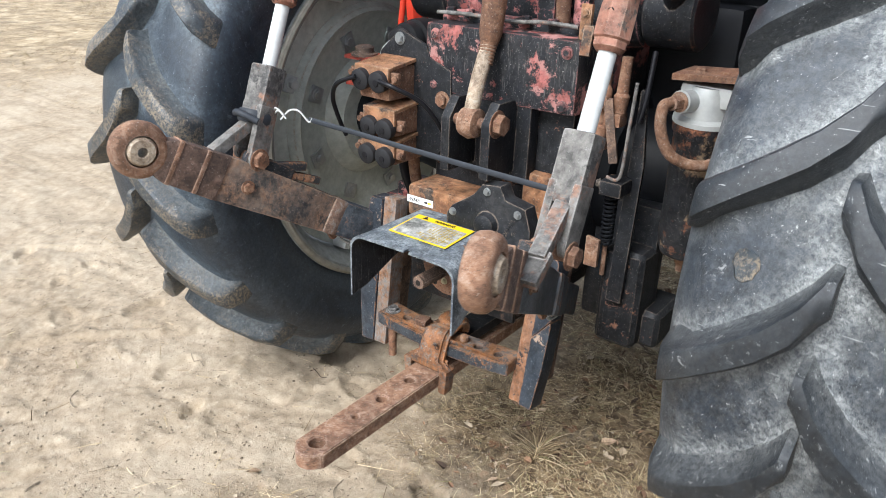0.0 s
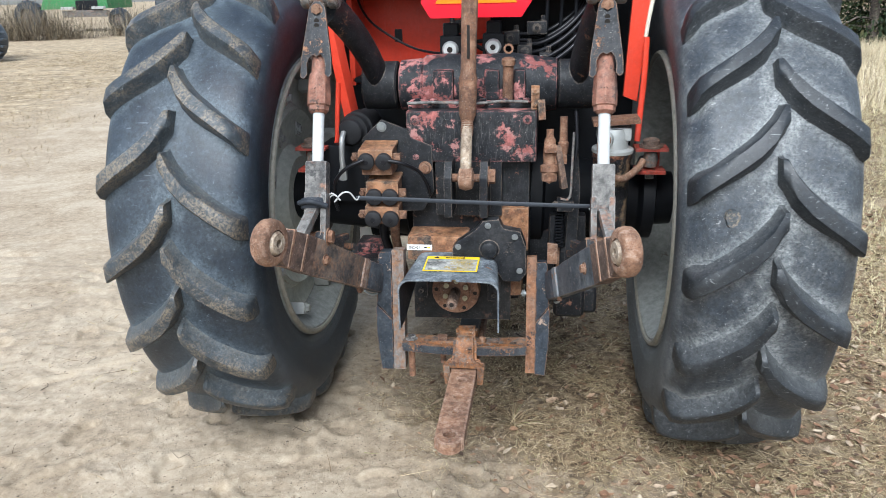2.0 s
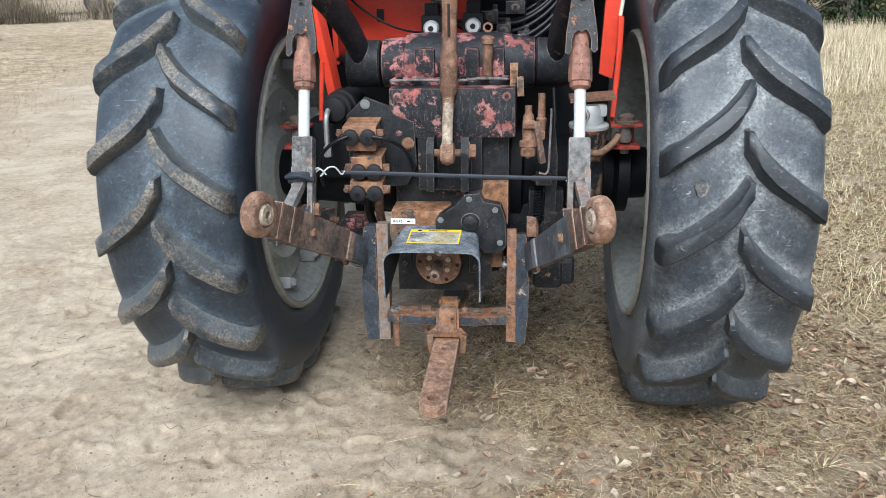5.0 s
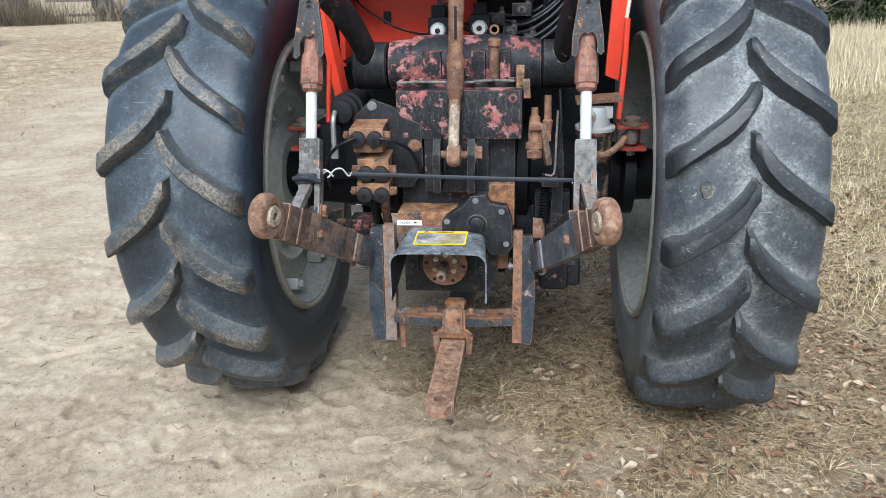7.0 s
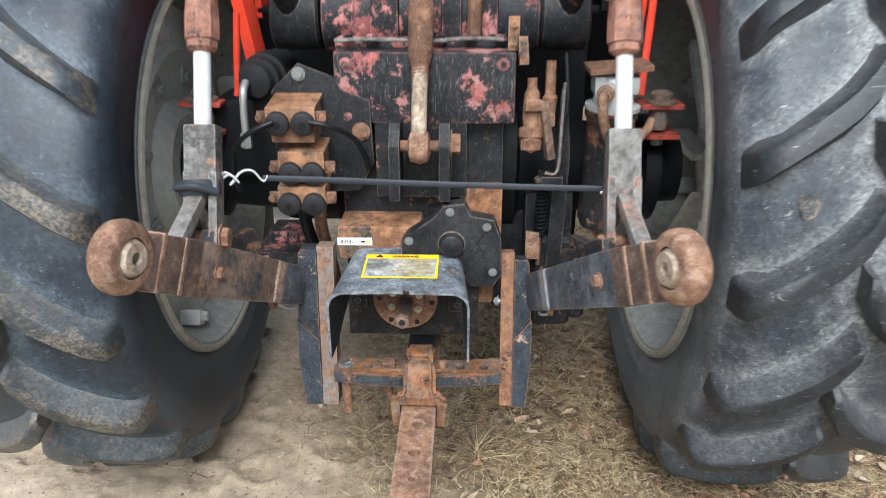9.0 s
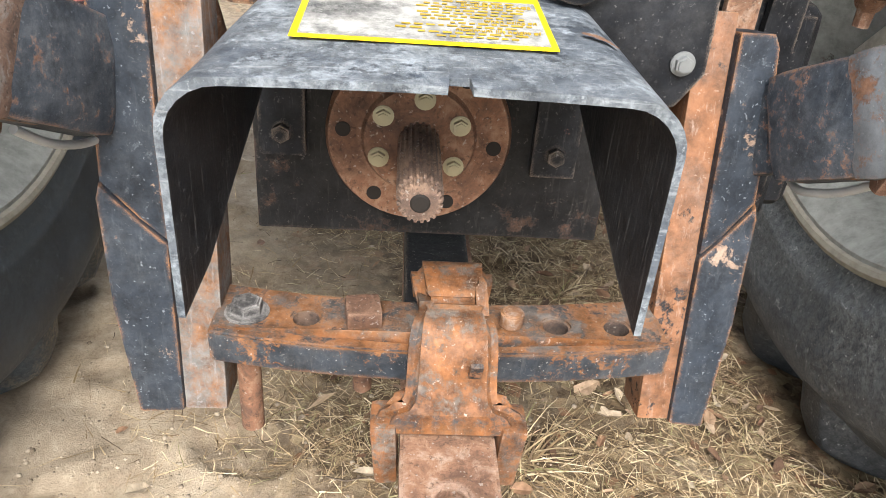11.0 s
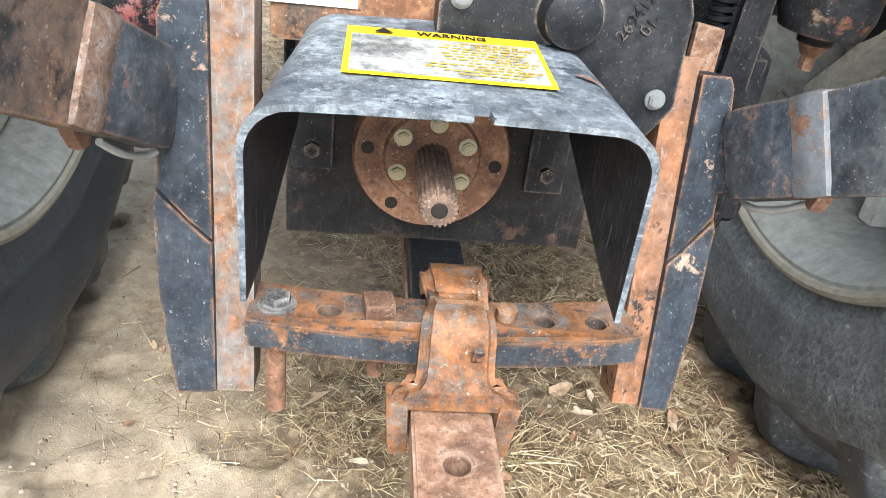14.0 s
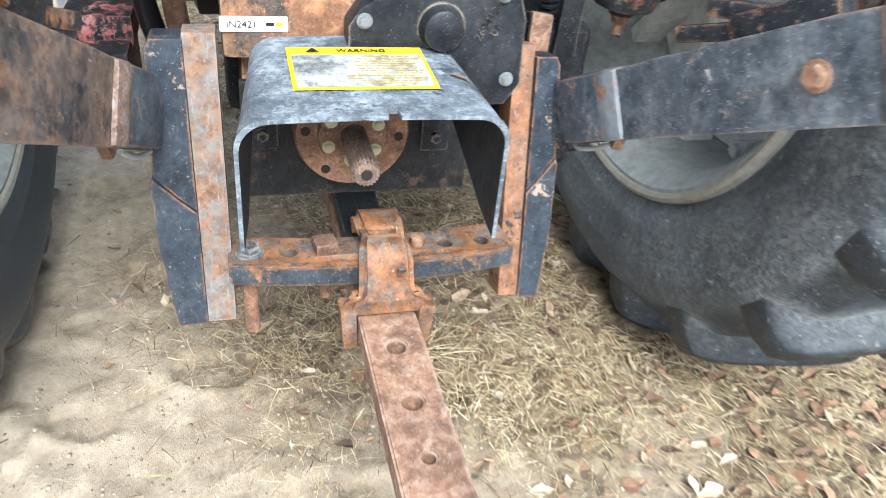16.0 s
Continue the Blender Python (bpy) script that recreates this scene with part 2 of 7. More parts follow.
FILTER_PAINT = worn_paint("filter_black_rust", (0.012, 0.013, 0.016), (0.21, 0.085, 0.045), 0.535, 0.02, dusty=0.12, scale=14, second=(0.27, 0.19, 0.12), edge=(0.30, 0.14, 0.07), patch=0.6, specks=0.4)
BLACK_RUST = worn_paint("black_paint_rusting", (0.013, 0.0145, 0.018), (0.22, 0.11, 0.06), 0.56, dusty=0.12, scale=26, edge=(0.32, 0.18, 0.10), specks=0.5)
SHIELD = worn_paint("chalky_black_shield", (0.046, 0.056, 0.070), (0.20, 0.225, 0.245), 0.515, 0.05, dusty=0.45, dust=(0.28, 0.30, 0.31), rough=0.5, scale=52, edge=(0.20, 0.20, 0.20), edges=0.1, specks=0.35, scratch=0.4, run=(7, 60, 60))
# Scuffed black inside, darkened so that the shade under the shield is painted in.
SHIELD_IN = worn_paint("scuffed_shaded_black_inside", (0.011, 0.012, 0.014), (0.055, 0.052, 0.05), 0.60, dusty=0.06, dust=(0.20, 0.20, 0.20), rough=0.4, scale=26, specks=0.2, scratch=0.3, run=(130, 130, 6))
BACK = worn_paint("back_plate_black_rust", (0.012, 0.012, 0.0125), (0.075, 0.045, 0.032), 0.57, 0.03, dusty=0.04, dust=(0.2, 0.18, 0.16), scale=24, specks=0.15)
RUST_BROWN = rusty("brown_rust", (0.095, 0.05, 0.032), (0.185, 0.088, 0.048), (0.27, 0.16, 0.10), scale=32)
RUST_ORANGE = rusty("orange_rust", (0.13, 0.07, 0.045), (0.26, 0.125, 0.055), (0.33, 0.25, 0.20), scale=44, edge=(0.40, 0.20, 0.09))
RUST_AND_HOLE_SHADE = rusty("dark_rust_and_hole_shade", (0.055, 0.042, 0.036), (0.12, 0.075, 0.055), (0.24, 0.15, 0.10))
RUST_PINK = rusty("pinkish_rust", (0.14, 0.074, 0.046), (0.25, 0.132, 0.077), (0.36, 0.255, 0.19), scale=40)
PRIMER = worn_paint("tan_rust_primer", (0.225, 0.11, 0.056), (0.04, 0.033, 0.03), 0.525, 0.03, dusty=0.35, dust=(0.34, 0.25, 0.18), rough=0.6, scale=24, edge=(0.38, 0.28, 0.20), specks=0.5, vary=0.55, second=(0.15, 0.07, 0.04), patch=0.5)
RED = worn_paint("red_paint", (0.58, 0.047, 0.022), (0.30, 0.03, 0.02), 0.76, dusty=0.06, rough=0.35, edge=(0.45, 0.10, 0.06), edges=0.4, specks=0.1, vary=0.08)
WHEEL_GREY = worn_paint("grey_wheel_paint", (0.45, 0.47, 0.42), (0.20, 0.14, 0.09), 0.66, dusty=0.15, dust=(0.30, 0.28, 0.24), rough=0.5, specks=0.4, vary=0.15)
LINK_END = worn_paint("link_end_black_rust", (0.030, 0.037, 0.047), (0.25, 0.125, 0.07), 0.57, 0.03, dusty=0.5, dust=(0.20, 0.215, 0.23), scale=40, edge=(0.34, 0.19, 0.115), edges=0.8)
COLLAR = rusty("pale_pink_collar", (0.10, 0.07, 0.055), (0.20, 0.12, 0.083), (0.26, 0.235, 0.215), scale=40, edge=(0.18, 0.12, 0.09))
COLLAR_GREY = worn_paint("greyed_weld_collar", (0.125, 0.135, 0.145), (0.20, 0.11, 0.07), 0.56, 0.03, dusty=0.3, dust=(0.26, 0.27, 0.28), scale=30, edge=(0.28, 0.18, 0.13), vary=0.35)
LINK_BLACK = worn_paint("link_arm_black_chipped", (0.040, 0.047, 0.056), (0.23, 0.14, 0.10), 0.60, 0.02, dusty=0.5, dust=(0.30, 0.31, 0.32), scale=24, second=(0.40, 0.37, 0.34), edge=(0.36, 0.24, 0.17), specks=0.6, rough=0.38)
LINK_PAINT = worn_paint("link_arm_worn_black", (0.042, 0.041, 0.042), (0.22, 0.125, 0.078), 0.49, 0.06, dusty=0.4, dust=(0.29, 0.25, 0.215), scale=40, second=(0.15, 0.10, 0.074), edge=(0.36, 0.23, 0.14), specks=0.5, patch=0.45)
LINK_BROWN = rusty("brown_link_end", (0.062, 0.042, 0.034), (0.125, 0.076, 0.056), (0.22, 0.145, 0.11), scale=26)
# Darker copy of the wheel paint: the rim barrel's shade is in its colour.
WHEEL_SHADED = worn_paint("shaded_grey_wheel_paint", (0.24, 0.25, 0.24), (0.13, 0.10, 0.08), 0.62, dusty=0.35, rough=0.5, specks=0.4, vary=0.25)
WHEEL_MID = worn_paint("light_grey_wheel_paint", (0.58, 0.58, 0.55), (0.15, 0.11, 0.085), 0.64, dusty=0.25, rough=0.5, specks=0.5, vary=0.2)
RED_OLD = worn_paint("old_red_paint", (0.34, 0.045, 0.028), (0.12, 0.06, 0.04), 0.55, dusty=0.2, rough=0.5, scale=26)
LIP = worn_paint("rim_lip_dusty", (0.25, 0.235, 0.195), (0.15, 0.10, 0.07), 0.6, dusty=0.35, rough=0.5, vary=0.2)
STEEL = plain("grey_steel", (0.42, 0.42, 0.41), 0.45, 0.6, 0.25)
ROD_WHITE = plain("white_painted_rod", (0.47, 0.48, 0.475), 0.5, 0.0, 0.3)
ZINC = plain("zinc_bolt", (0.21, 0.22, 0.22), 0.45, 0.4, 0.4)
ZINC_YELLOW = plain("yellow_zinc_bolt", (0.34, 0.31, 0.21), 0.5, 0.4, 0.35)
ALU = plain("cast_aluminium", (0.42, 0.43, 0.42), 0.5, 0.35, 0.3)
PLASTIC = plain("black_rubber_cap", (0.022, 0.022, 0.024), 0.55, 0.0, 0.3)
HOSE = plain("black_hose", (0.012, 0.012, 0.014), 0.28, 0.0, 0.3)
# Near-black for iron parts, and for sheets that paint in the hollows' shade.
DARK = plain("dark_iron_and_hollow_shade", (0.0055, 0.0062, 0.008), 0.5, 0.0, 0.5)
GREYED = worn_paint("greyed_iron", (0.115, 0.108, 0.10), (0.20, 0.11, 0.075), 0.52, 0.03, dusty=0.3, dust=(0.30, 0.30, 0.29), scale=30, second=(0.045, 0.043, 0.043), edge=(0.38, 0.36, 0.34), vary=0.6, patch=0.45)
TURN = worn_paint("reddish_brown_turnbuckle", (0.20, 0.088, 0.06), (0.05, 0.042, 0.04), 0.575, 0.02, dusty=0.3, dust=(0.33, 0.26, 0.21), scale=30, edge=(0.40, 0.26, 0.19), vary=0.5, scratch=0.2)
CREAM = plain("cream_painted_edge", (0.66, 0.62, 0.50), 0.6)
YELLOW = plain("yellow_sticker", (0.80, 0.53, 0.015), 0.45, 0.0, 0.08)
PAPER = plain("white_label", (0.72, 0.72, 0.70), 0.5, 0.0, 0.08)
# Black for print, and for solid pieces that paint the dark inside of holes.
INK_AND_HOLES = plain("black_print_and_hole_shade", (0.018, 0.015, 0.013), 0.7, 0.0, 0.2)
STICKER = worn_paint("scuffed_print_panel", (0.34, 0.34, 0.32), (0.055, 0.058, 0.060), 0.53, 0.06, dusty=0.5, dust=(0.46, 0.45, 0.42), scale=30, patch=0.55)
PRINT = plain("faded_yellow_print", (0.36, 0.25, 0.035), 0.6, 0.0, 0.5, 60)
BALL = rusty("pale_worn_ball", (0.20, 0.14, 0.095), (0.36, 0.28, 0.20), (0.50, 0.44, 0.36), 0.6, 40)
SMV_ORANGE = plain("orange_reflector", (0.85, 0.20, 0.01), 0.35, 0.0, 0.06)
SMV_RED = plain("red_reflector", (0.72, 0.015, 0.03), 0.3, 0.0, 0.06)
STRAP = plain("grey_rubber_strap", (0.032, 0.036, 0.043), 0.5, 0.0, 0.25)
COVER = worn_paint("smooth_black_casting", (0.0125, 0.014, 0.017), (0.20, 0.11, 0.075), 0.64, dusty=0.1, scale=10, edge=(0.36, 0.28, 0.22), edges=0.7, specks=0.16, scratch=0.0, dust=(0.30, 0.29, 0.28), rough=0.4)
# TYRE_L: the dust's bluish tint and veil also paint in the sky's sheen.
TYRE_L = rubber("tyre_rubber_dark", (0.0095, 0.015, 0.024), (0.165, 0.205, 0.235), 0.95, 4.2, 0.40, 0.4, veil=0.34)
LUG_L = rubber("lug_rubber_muddy", (0.014, 0.020, 0.027), (0.20, 0.22, 0.225), 0.9, 9.0, 0.46, crust=(0.185, 0.145, 0.098), veil=0.35)
TYRE_R = rubber("tyre_rubber_dusty", (0.014, 0.020, 0.029), (0.42, 0.435, 0.43), 0.85, 4.5, 0.44, 0.5, veil=0.32)
LUG_R = rubber("lug_rubber_worn", (0.009, 0.012, 0.016), (0.34, 0.35, 0.345), 0.75, 9.0, 0.42, 0.6, veil=0.1)


# ---- mesh tools ----
def merge(bm, src, m=None):
    me = bpy.data.meshes.new("tmp")
    if m is not None:
        src.transform(m)
    src.to_mesh(me)
    src.free()
    bm.from_mesh(me)
    bpy.data.meshes.remove(me)
    return bm


def aligned(p0, p1):
    d = Vector(p1) - Vector(p0)
    return Matrix.Translation(p0) @ d.to_track_quat("Z", "Y").to_matrix().to_4x4(), d.length


def box(bm, c, s, bevel=0.004, rot=(0, 0, 0), seg=2, taper=1.0):
    t = bmesh.new()
    bmesh.ops.create_cube(t, size=1)
    for v in t.verts:
        k = taper if v.co.z > 0 else 1.0
        v.co = Vector((v.co.x * s[0] * k, v.co.y * s[1] * k, v.co.z * s[2]))
    if bevel:
        bmesh.ops.bevel(t, geom=t.edges[:], offset=min(bevel, min(s) * 0.45), segments=seg, profile=0.7, affect="EDGES")
    return merge(bm, t, pose(*c, *rot))


def bar(bm, p0, p1, w, h, bevel=0.004, roll=0.0):
    """A rectangular bar from p0 to p1; w across, h upright."""
    p0, p1 = Vector(p0), Vector(p1)
    d = p1 - p0
    t = bmesh.new()
    bmesh.ops.create_cube(t, size=1)
    for v in t.verts:
        v.co = Vector((v.co.x * w, v.co.y * d.length, v.co.z * h))
    if bevel:
        bmesh.ops.bevel(t, geom=t.edges[:], offset=bevel, segments=2, profile=0.7, affect="EDGES")
    m = Matrix.Translation((p0 + p1) / 2) @ d.to_track_quat("Y", "Z").to_matrix().to_4x4() @ pose(0, 0, 0, 0, roll, 0)
    return merge(bm, t, m)


def cyl(bm, p0, p1, r, r2=None, seg=20, bevel=0.002):
    m, n = aligned(p0, p1)
    t = bmesh.new()
    bmesh.ops.create_cone(t, cap_ends=True, segments=seg, radius1=r, radius2=r if r2 is None else r2, depth=n)
    bmesh.ops.translate(t, verts=t.verts, vec=(0, 0, n / 2))
    if bevel:
        rims = [e for e in t.edges if abs(e.verts[0].co.z - e.verts[1].co.z) < n * 0.01]
        bmesh.ops.bevel(t, geom=rims, offset=min(bevel, n * 0.3), segments=2, affect="EDGES")
    return merge(bm, t, m)


def hexbolt(bm, p, d, r=0.011, h=0.010, washer=True):
    p, d = Vector(p), Vector(d).normalized()
    if washer:
        cyl(bm, p, p + d * 0.003, r * 1.35, seg=20, bevel=0.0008)
    cyl(bm, p, p + d * h, r, seg=6, bevel=0.0015)


def turned(bm, p0, p1, profile, seg=24):
    """A turned body on the line p0 to p1: profile of (part of the length, radius)."""
    m, n = aligned(p0, p1)
    t = bmesh.new()
    rings = []
    for f, r in profile:
        rings.append([t.verts.new((r * math.cos(2 * math.pi * k / seg), r * math.sin(2 * math.pi * k / seg), f * n)) for k in range(seg)])
    for a, b in zip(rings, rings[1:]):
        for k in range(seg):
            t.faces.new((a[k], a[(k + 1) % seg], b[(k + 1) % seg], b[k]))
    t.faces.new(rings[0][::-1])
    t.faces.new(rings[-1])
    return merge(bm, t, m)


def prism(bm, pts, depth, m, bevel=0.003):
    """An outline (x, z) extruded by depth along +y, then posed by m."""
    t = bmesh.new()
    f = t.faces.new([t.verts.new((x, 0, z)) for x, z in pts])
    ext = bmesh.ops.extrude_face_region(t, geom=[f])
    bmesh.ops.translate(t, verts=[v for v in ext["geom"] if isinstance(v, bmesh.types.BMVert)], vec=(0, depth, 0))
    bmesh.ops.recalc_face_normals(t, faces=t.faces)
    if bevel:
        bmesh.ops.bevel(t, geom=t.edges[:], offset=bevel, segments=2, profile=0.7, affect="EDGES", clamp_overlap=True)
    return merge(bm, t, m)


def smooth_path(pts, n=8):
    pts = [Vector(p) for p in pts]
    out = []
    for k in range(len(pts) - 1):
        a, b, c, d = pts[max(k - 1, 0)], pts[k], pts[k + 1], pts[min(k + 2, len(pts) - 1)]
        for s in range(n):
            u = s / n
            out.append(0.5 * ((2 * b) + (c - a) * u + (2 * a - 5 * b + 4 * c - d) * u * u + (3 * b - a - 3 * c + d) * u ** 3))
    return out + [pts[-1]]


def hose(bm, pts, r, seg=10, n=8, flat=1.0, curved=True):
    line = smooth_path(pts, n) if curved else [Vector(p) for p in pts]
    rings, up = [], Vector((0, 0, 1))
    for k, p in enumerate(line):
        d = (line[min(k + 1, len(line) - 1)] - line[max(k - 1, 0)]).normalized()
        if abs(d.dot(up)) > 0.95:
            up = Vector((1, 0, 0)) if abs(d.x) < 0.7 else Vector((0, 1, 0))
        a = d.cross(up).normalized()
        b = a.cross(d).normalized()
        up = b
        rings.append([bm.verts.new(p + a * (r * flat * math.cos(2 * math.pi * j / seg)) + b * (r * math.sin(2 * math.pi * j / seg))) for j in range(seg)])
    for p, q in zip(rings, rings[1:]):
        for j in range(seg):
            bm.faces.new((p[j], p[(j + 1) % seg], q[(j + 1) % seg], q[j]))
    bm.faces.new(rings[0][::-1])
    bm.faces.new(rings[-1])
    return bm


def spring(bm, p0, p1, r, wire, turns):
    m, n = aligned(p0, p1)
    pts = [m @ Vector((r * math.cos(a), r * math.sin(a), n * a / (2 * math.pi * turns))) for a in np.linspace(0, 2 * math.pi * turns, int(turns * 10))]
    return hose(bm, pts, wire, 6, curved=False)


def turned_open(bm, p0, p1, profile, seg=48, closed=True):
    m, n = aligned(p0, p1)
    t = bmesh.new()
    rings = [[t.verts.new((r * math.cos(2 * math.pi * k / seg), r * math.sin(2 * math.pi * k / seg), f * n)) for k in range(seg)] for f, r in profile]
    loop = list(zip(rings, rings[1:])) + ([(rings[-1], rings[0])] if closed else [])
    for a, b in loop:
        for k in range(seg):
            t.faces.new((a[k], a[(k + 1) % seg], b[(k + 1) % seg], b[k]))
    bmesh.ops.recalc_face_normals(t, faces=t.faces)
    return merge(bm, t, m)


def finish(name, bm, mat, sharp=38):
    me = bpy.data.meshes.new(name)
    for f in bm.faces:
        f.smooth = True
    bm.to_mesh(me)
    bm.free()
    me.set_sharp_from_angle(angle=radians(sharp))
    me.materials.append(mat)
    return me


def thing(name, loc, label, category, group="", kind=""):
    return tagged(new(name), label, category, group, kind) if loc is None else tagged(placed(new(name), loc), label, category, group, kind)


def placed(ob, loc):
    ob.location = loc
    return ob


def root_of(ob):
    while ob.parent:
        ob = ob.parent
    return ob


def part(name, bm, mat, parent, label="", sharp=38):
    """Links a bmesh, given in the world's place, as one mesh under a thing or a part."""
    bm.transform(Matrix.Translation(-root_of(parent).location))
    ob = new(name, finish(name, bm, mat, sharp))
    ob.parent = parent
    return tagged(ob, label)


def single(name, bm, mat, loc, label, category, group="", kind="", sharp=38):
    """A thing that is one mesh."""
    bm.transform(Matrix.Translation(-Vector(loc)))
    return tagged(placed(new(name, finish(name, bm, mat, sharp)), loc), label, category, group, kind)


def lettering(body, size, m, depth=0.0004, align="CENTER"):
    cu = bpy.data.curves.new("lettering", "FONT")
    cu.body, cu.size, cu.extrude, cu.align_x, cu.align_y = body, size, depth, align, "CENTER"
    ob = new("lettering", cu)
    me = bpy.data.meshes.new_from_object(ob.evaluated_get(bpy.context.evaluated_depsgraph_get()))
    bpy.data.objects.remove(ob)
    bm = bmesh.new()
    bm.from_mesh(me)
    bm.transform(m)
    return bm


B = bmesh.new

# ---- ground ----
DENTS = []
dent_rng = random.Random(11)
for _ in range(130):
    DENTS.append((dent_rng.uniform(-2.6, 0.4), dent_rng.uniform(-1.4, 1.8), dent_rng.uniform(0.035, 0.09), dent_rng.uniform(0, 3.1), dent_rng.uniform(0.008, 0.02)))


RUTS = [(-1.05, -0.9, 62, 0.010), (-1.55, -0.3, 48, 0.012), (-0.62, -0.95, 70, 0.007), (-2.1, 0.3, 40, 0.012), (-1.3, -1.2, 25, 0.006), (-0.35, -0.62, 12, 0.009), (-1.9, -0.9, 55, 0.009), (-0.25, -0.2, 100, 0.007)]


def ruts(x, y):
    """Wheel marks: shallow grooves with a crumbled ridge along one side."""
    h = 0.0
    for rx, ry, turn, depth in RUTS:
        c, q = math.cos(radians(turn)), math.sin(radians(turn))
        u, d = (x - rx) * c + (y - ry) * q, (y - ry) * c - (x - rx) * q
        if abs(u) > 1.1 or abs(d) > 0.2:
            continue
        d += 0.03 * noise.noise(Vector((u * 2.2, rx * 7, 0))) + 0.012 * noise.noise(Vector((u * 11, rx * 7, 3)))
        fade = max(0.0, 1 - (u / 1.1) ** 2) * max(0.0, 0.45 + 0.9 * noise.noise(Vector((u * 3.5, ry * 5, 1))))
        h += depth * fade * (math.exp(-(d / 0.014) ** 2) - 0.9 * math.exp(-((d + 0.035) / 0.028) ** 2))
    return h


def straw_share(x, y):
    """How far the ground is straw (1) or bare sand (0)."""
    n = noise.noise(Vector((x * 1.1, y * 1.1, 4.0))) * 0.35 + noise.noise(Vector((x * 4, y * 4, 9.0))) * 0.18
    edge = 0.12 - 0.25 * max(0.0, y - 1.0) - (0.25 if y < -0.3 else 0.0) - 0.42 * max(0.0, min(1.0, (y + 0.05) / 0.3))
    return max(0.0, min(1.0, (x + n - edge + 0.35) / 0.7))


def ground_height(x, y):
    """Lie of the land: near flat, trodden sand to one side, small lumps."""
    v = Vector((x, y, 0))
    h = 0.016 * noise.noise(v * 0.9) + 0.009 * noise.noise(v * 3.1 + Vector((7, 3, 0))) + 0.006 * noise.noise(v * 9.0)
    r = math.hypot(x, y)
    if r < 7:
        ridge = 1 - abs(noise.noise(v * 14.0 + Vector((3, 1, 0))))
        crumb = max(0.0, noise.noise(v * 2.3 + Vector((1, 8, 0))) + 0.15)
        h += 0.005 * noise.noise(v * 11.0) + 0.004 * (1 - abs(noise.noise(v * 7.0 + Vector((9, 2, 0))))) ** 5 + 0.002 * noise.noise(v * 21.0) + (0.0006 + 0.0025 * crumb) * noise.noise(v * 34.0) + 0.006 * crumb * ridge ** 4
        for dx, dy, s, a, d in DENTS:
            ex, ey = x - dx, y - dy
            if abs(ex) < 0.3 and abs(ey) < 0.3:
                u, w = ex * math.cos(a) + ey * math.sin(a), (ey * math.cos(a) - ex * math.sin(a)) * 1.7
                q = math.hypot(u, w) / s
                if q < 1.5:
                    h += -d if q < 0.9 else (-d * (1.0 - (q - 0.9) / 0.12) if q < 1.02 else d * 0.45 * (1.5 - q) / 0.48)
    if r < 9:
        crust = noise.noise(Vector((x * 3.1, y * 3.9, 2.0))) + 0.35 * noise.noise(v * 13.0)
        h += 0.006 * max(0.0, min(1.0, (crust - 0.05) * 16)) + 0.006 * max(0.0, min(1.0, (noise.noise(v * 6.3 + Vector((5, 5, 1))) + 0.3 * noise.noise(v * 19.0) - 0.15) * 14))
    if -3.2 < x < 0.8 and -2.2 < y < 1.5:
        h += ruts(x, y)
    k = max(0.0, min(1.0, (x - 0.35) / 0.5))
    return h - 0.018 * k


def axis_steps(fine, step, reach):
    a, s, out = 0.0, step, [0.0]
    while a < reach:
        a += s
        if a > fine:
            s *= 1.12
        out.append(a)
    return np.array([-v for v in out[:0:-1]] + out)


STEP = 0.0125
FINE = {}


def height(x, y):
    """The ground's height at the nearest node of its fine mesh."""
    key = (round(x / STEP), round(y / STEP))
    z = FINE.get(key)
    if z is None:
        z = FINE[key] = ground_height(key[0] * STEP, key[1] * STEP)
    return z


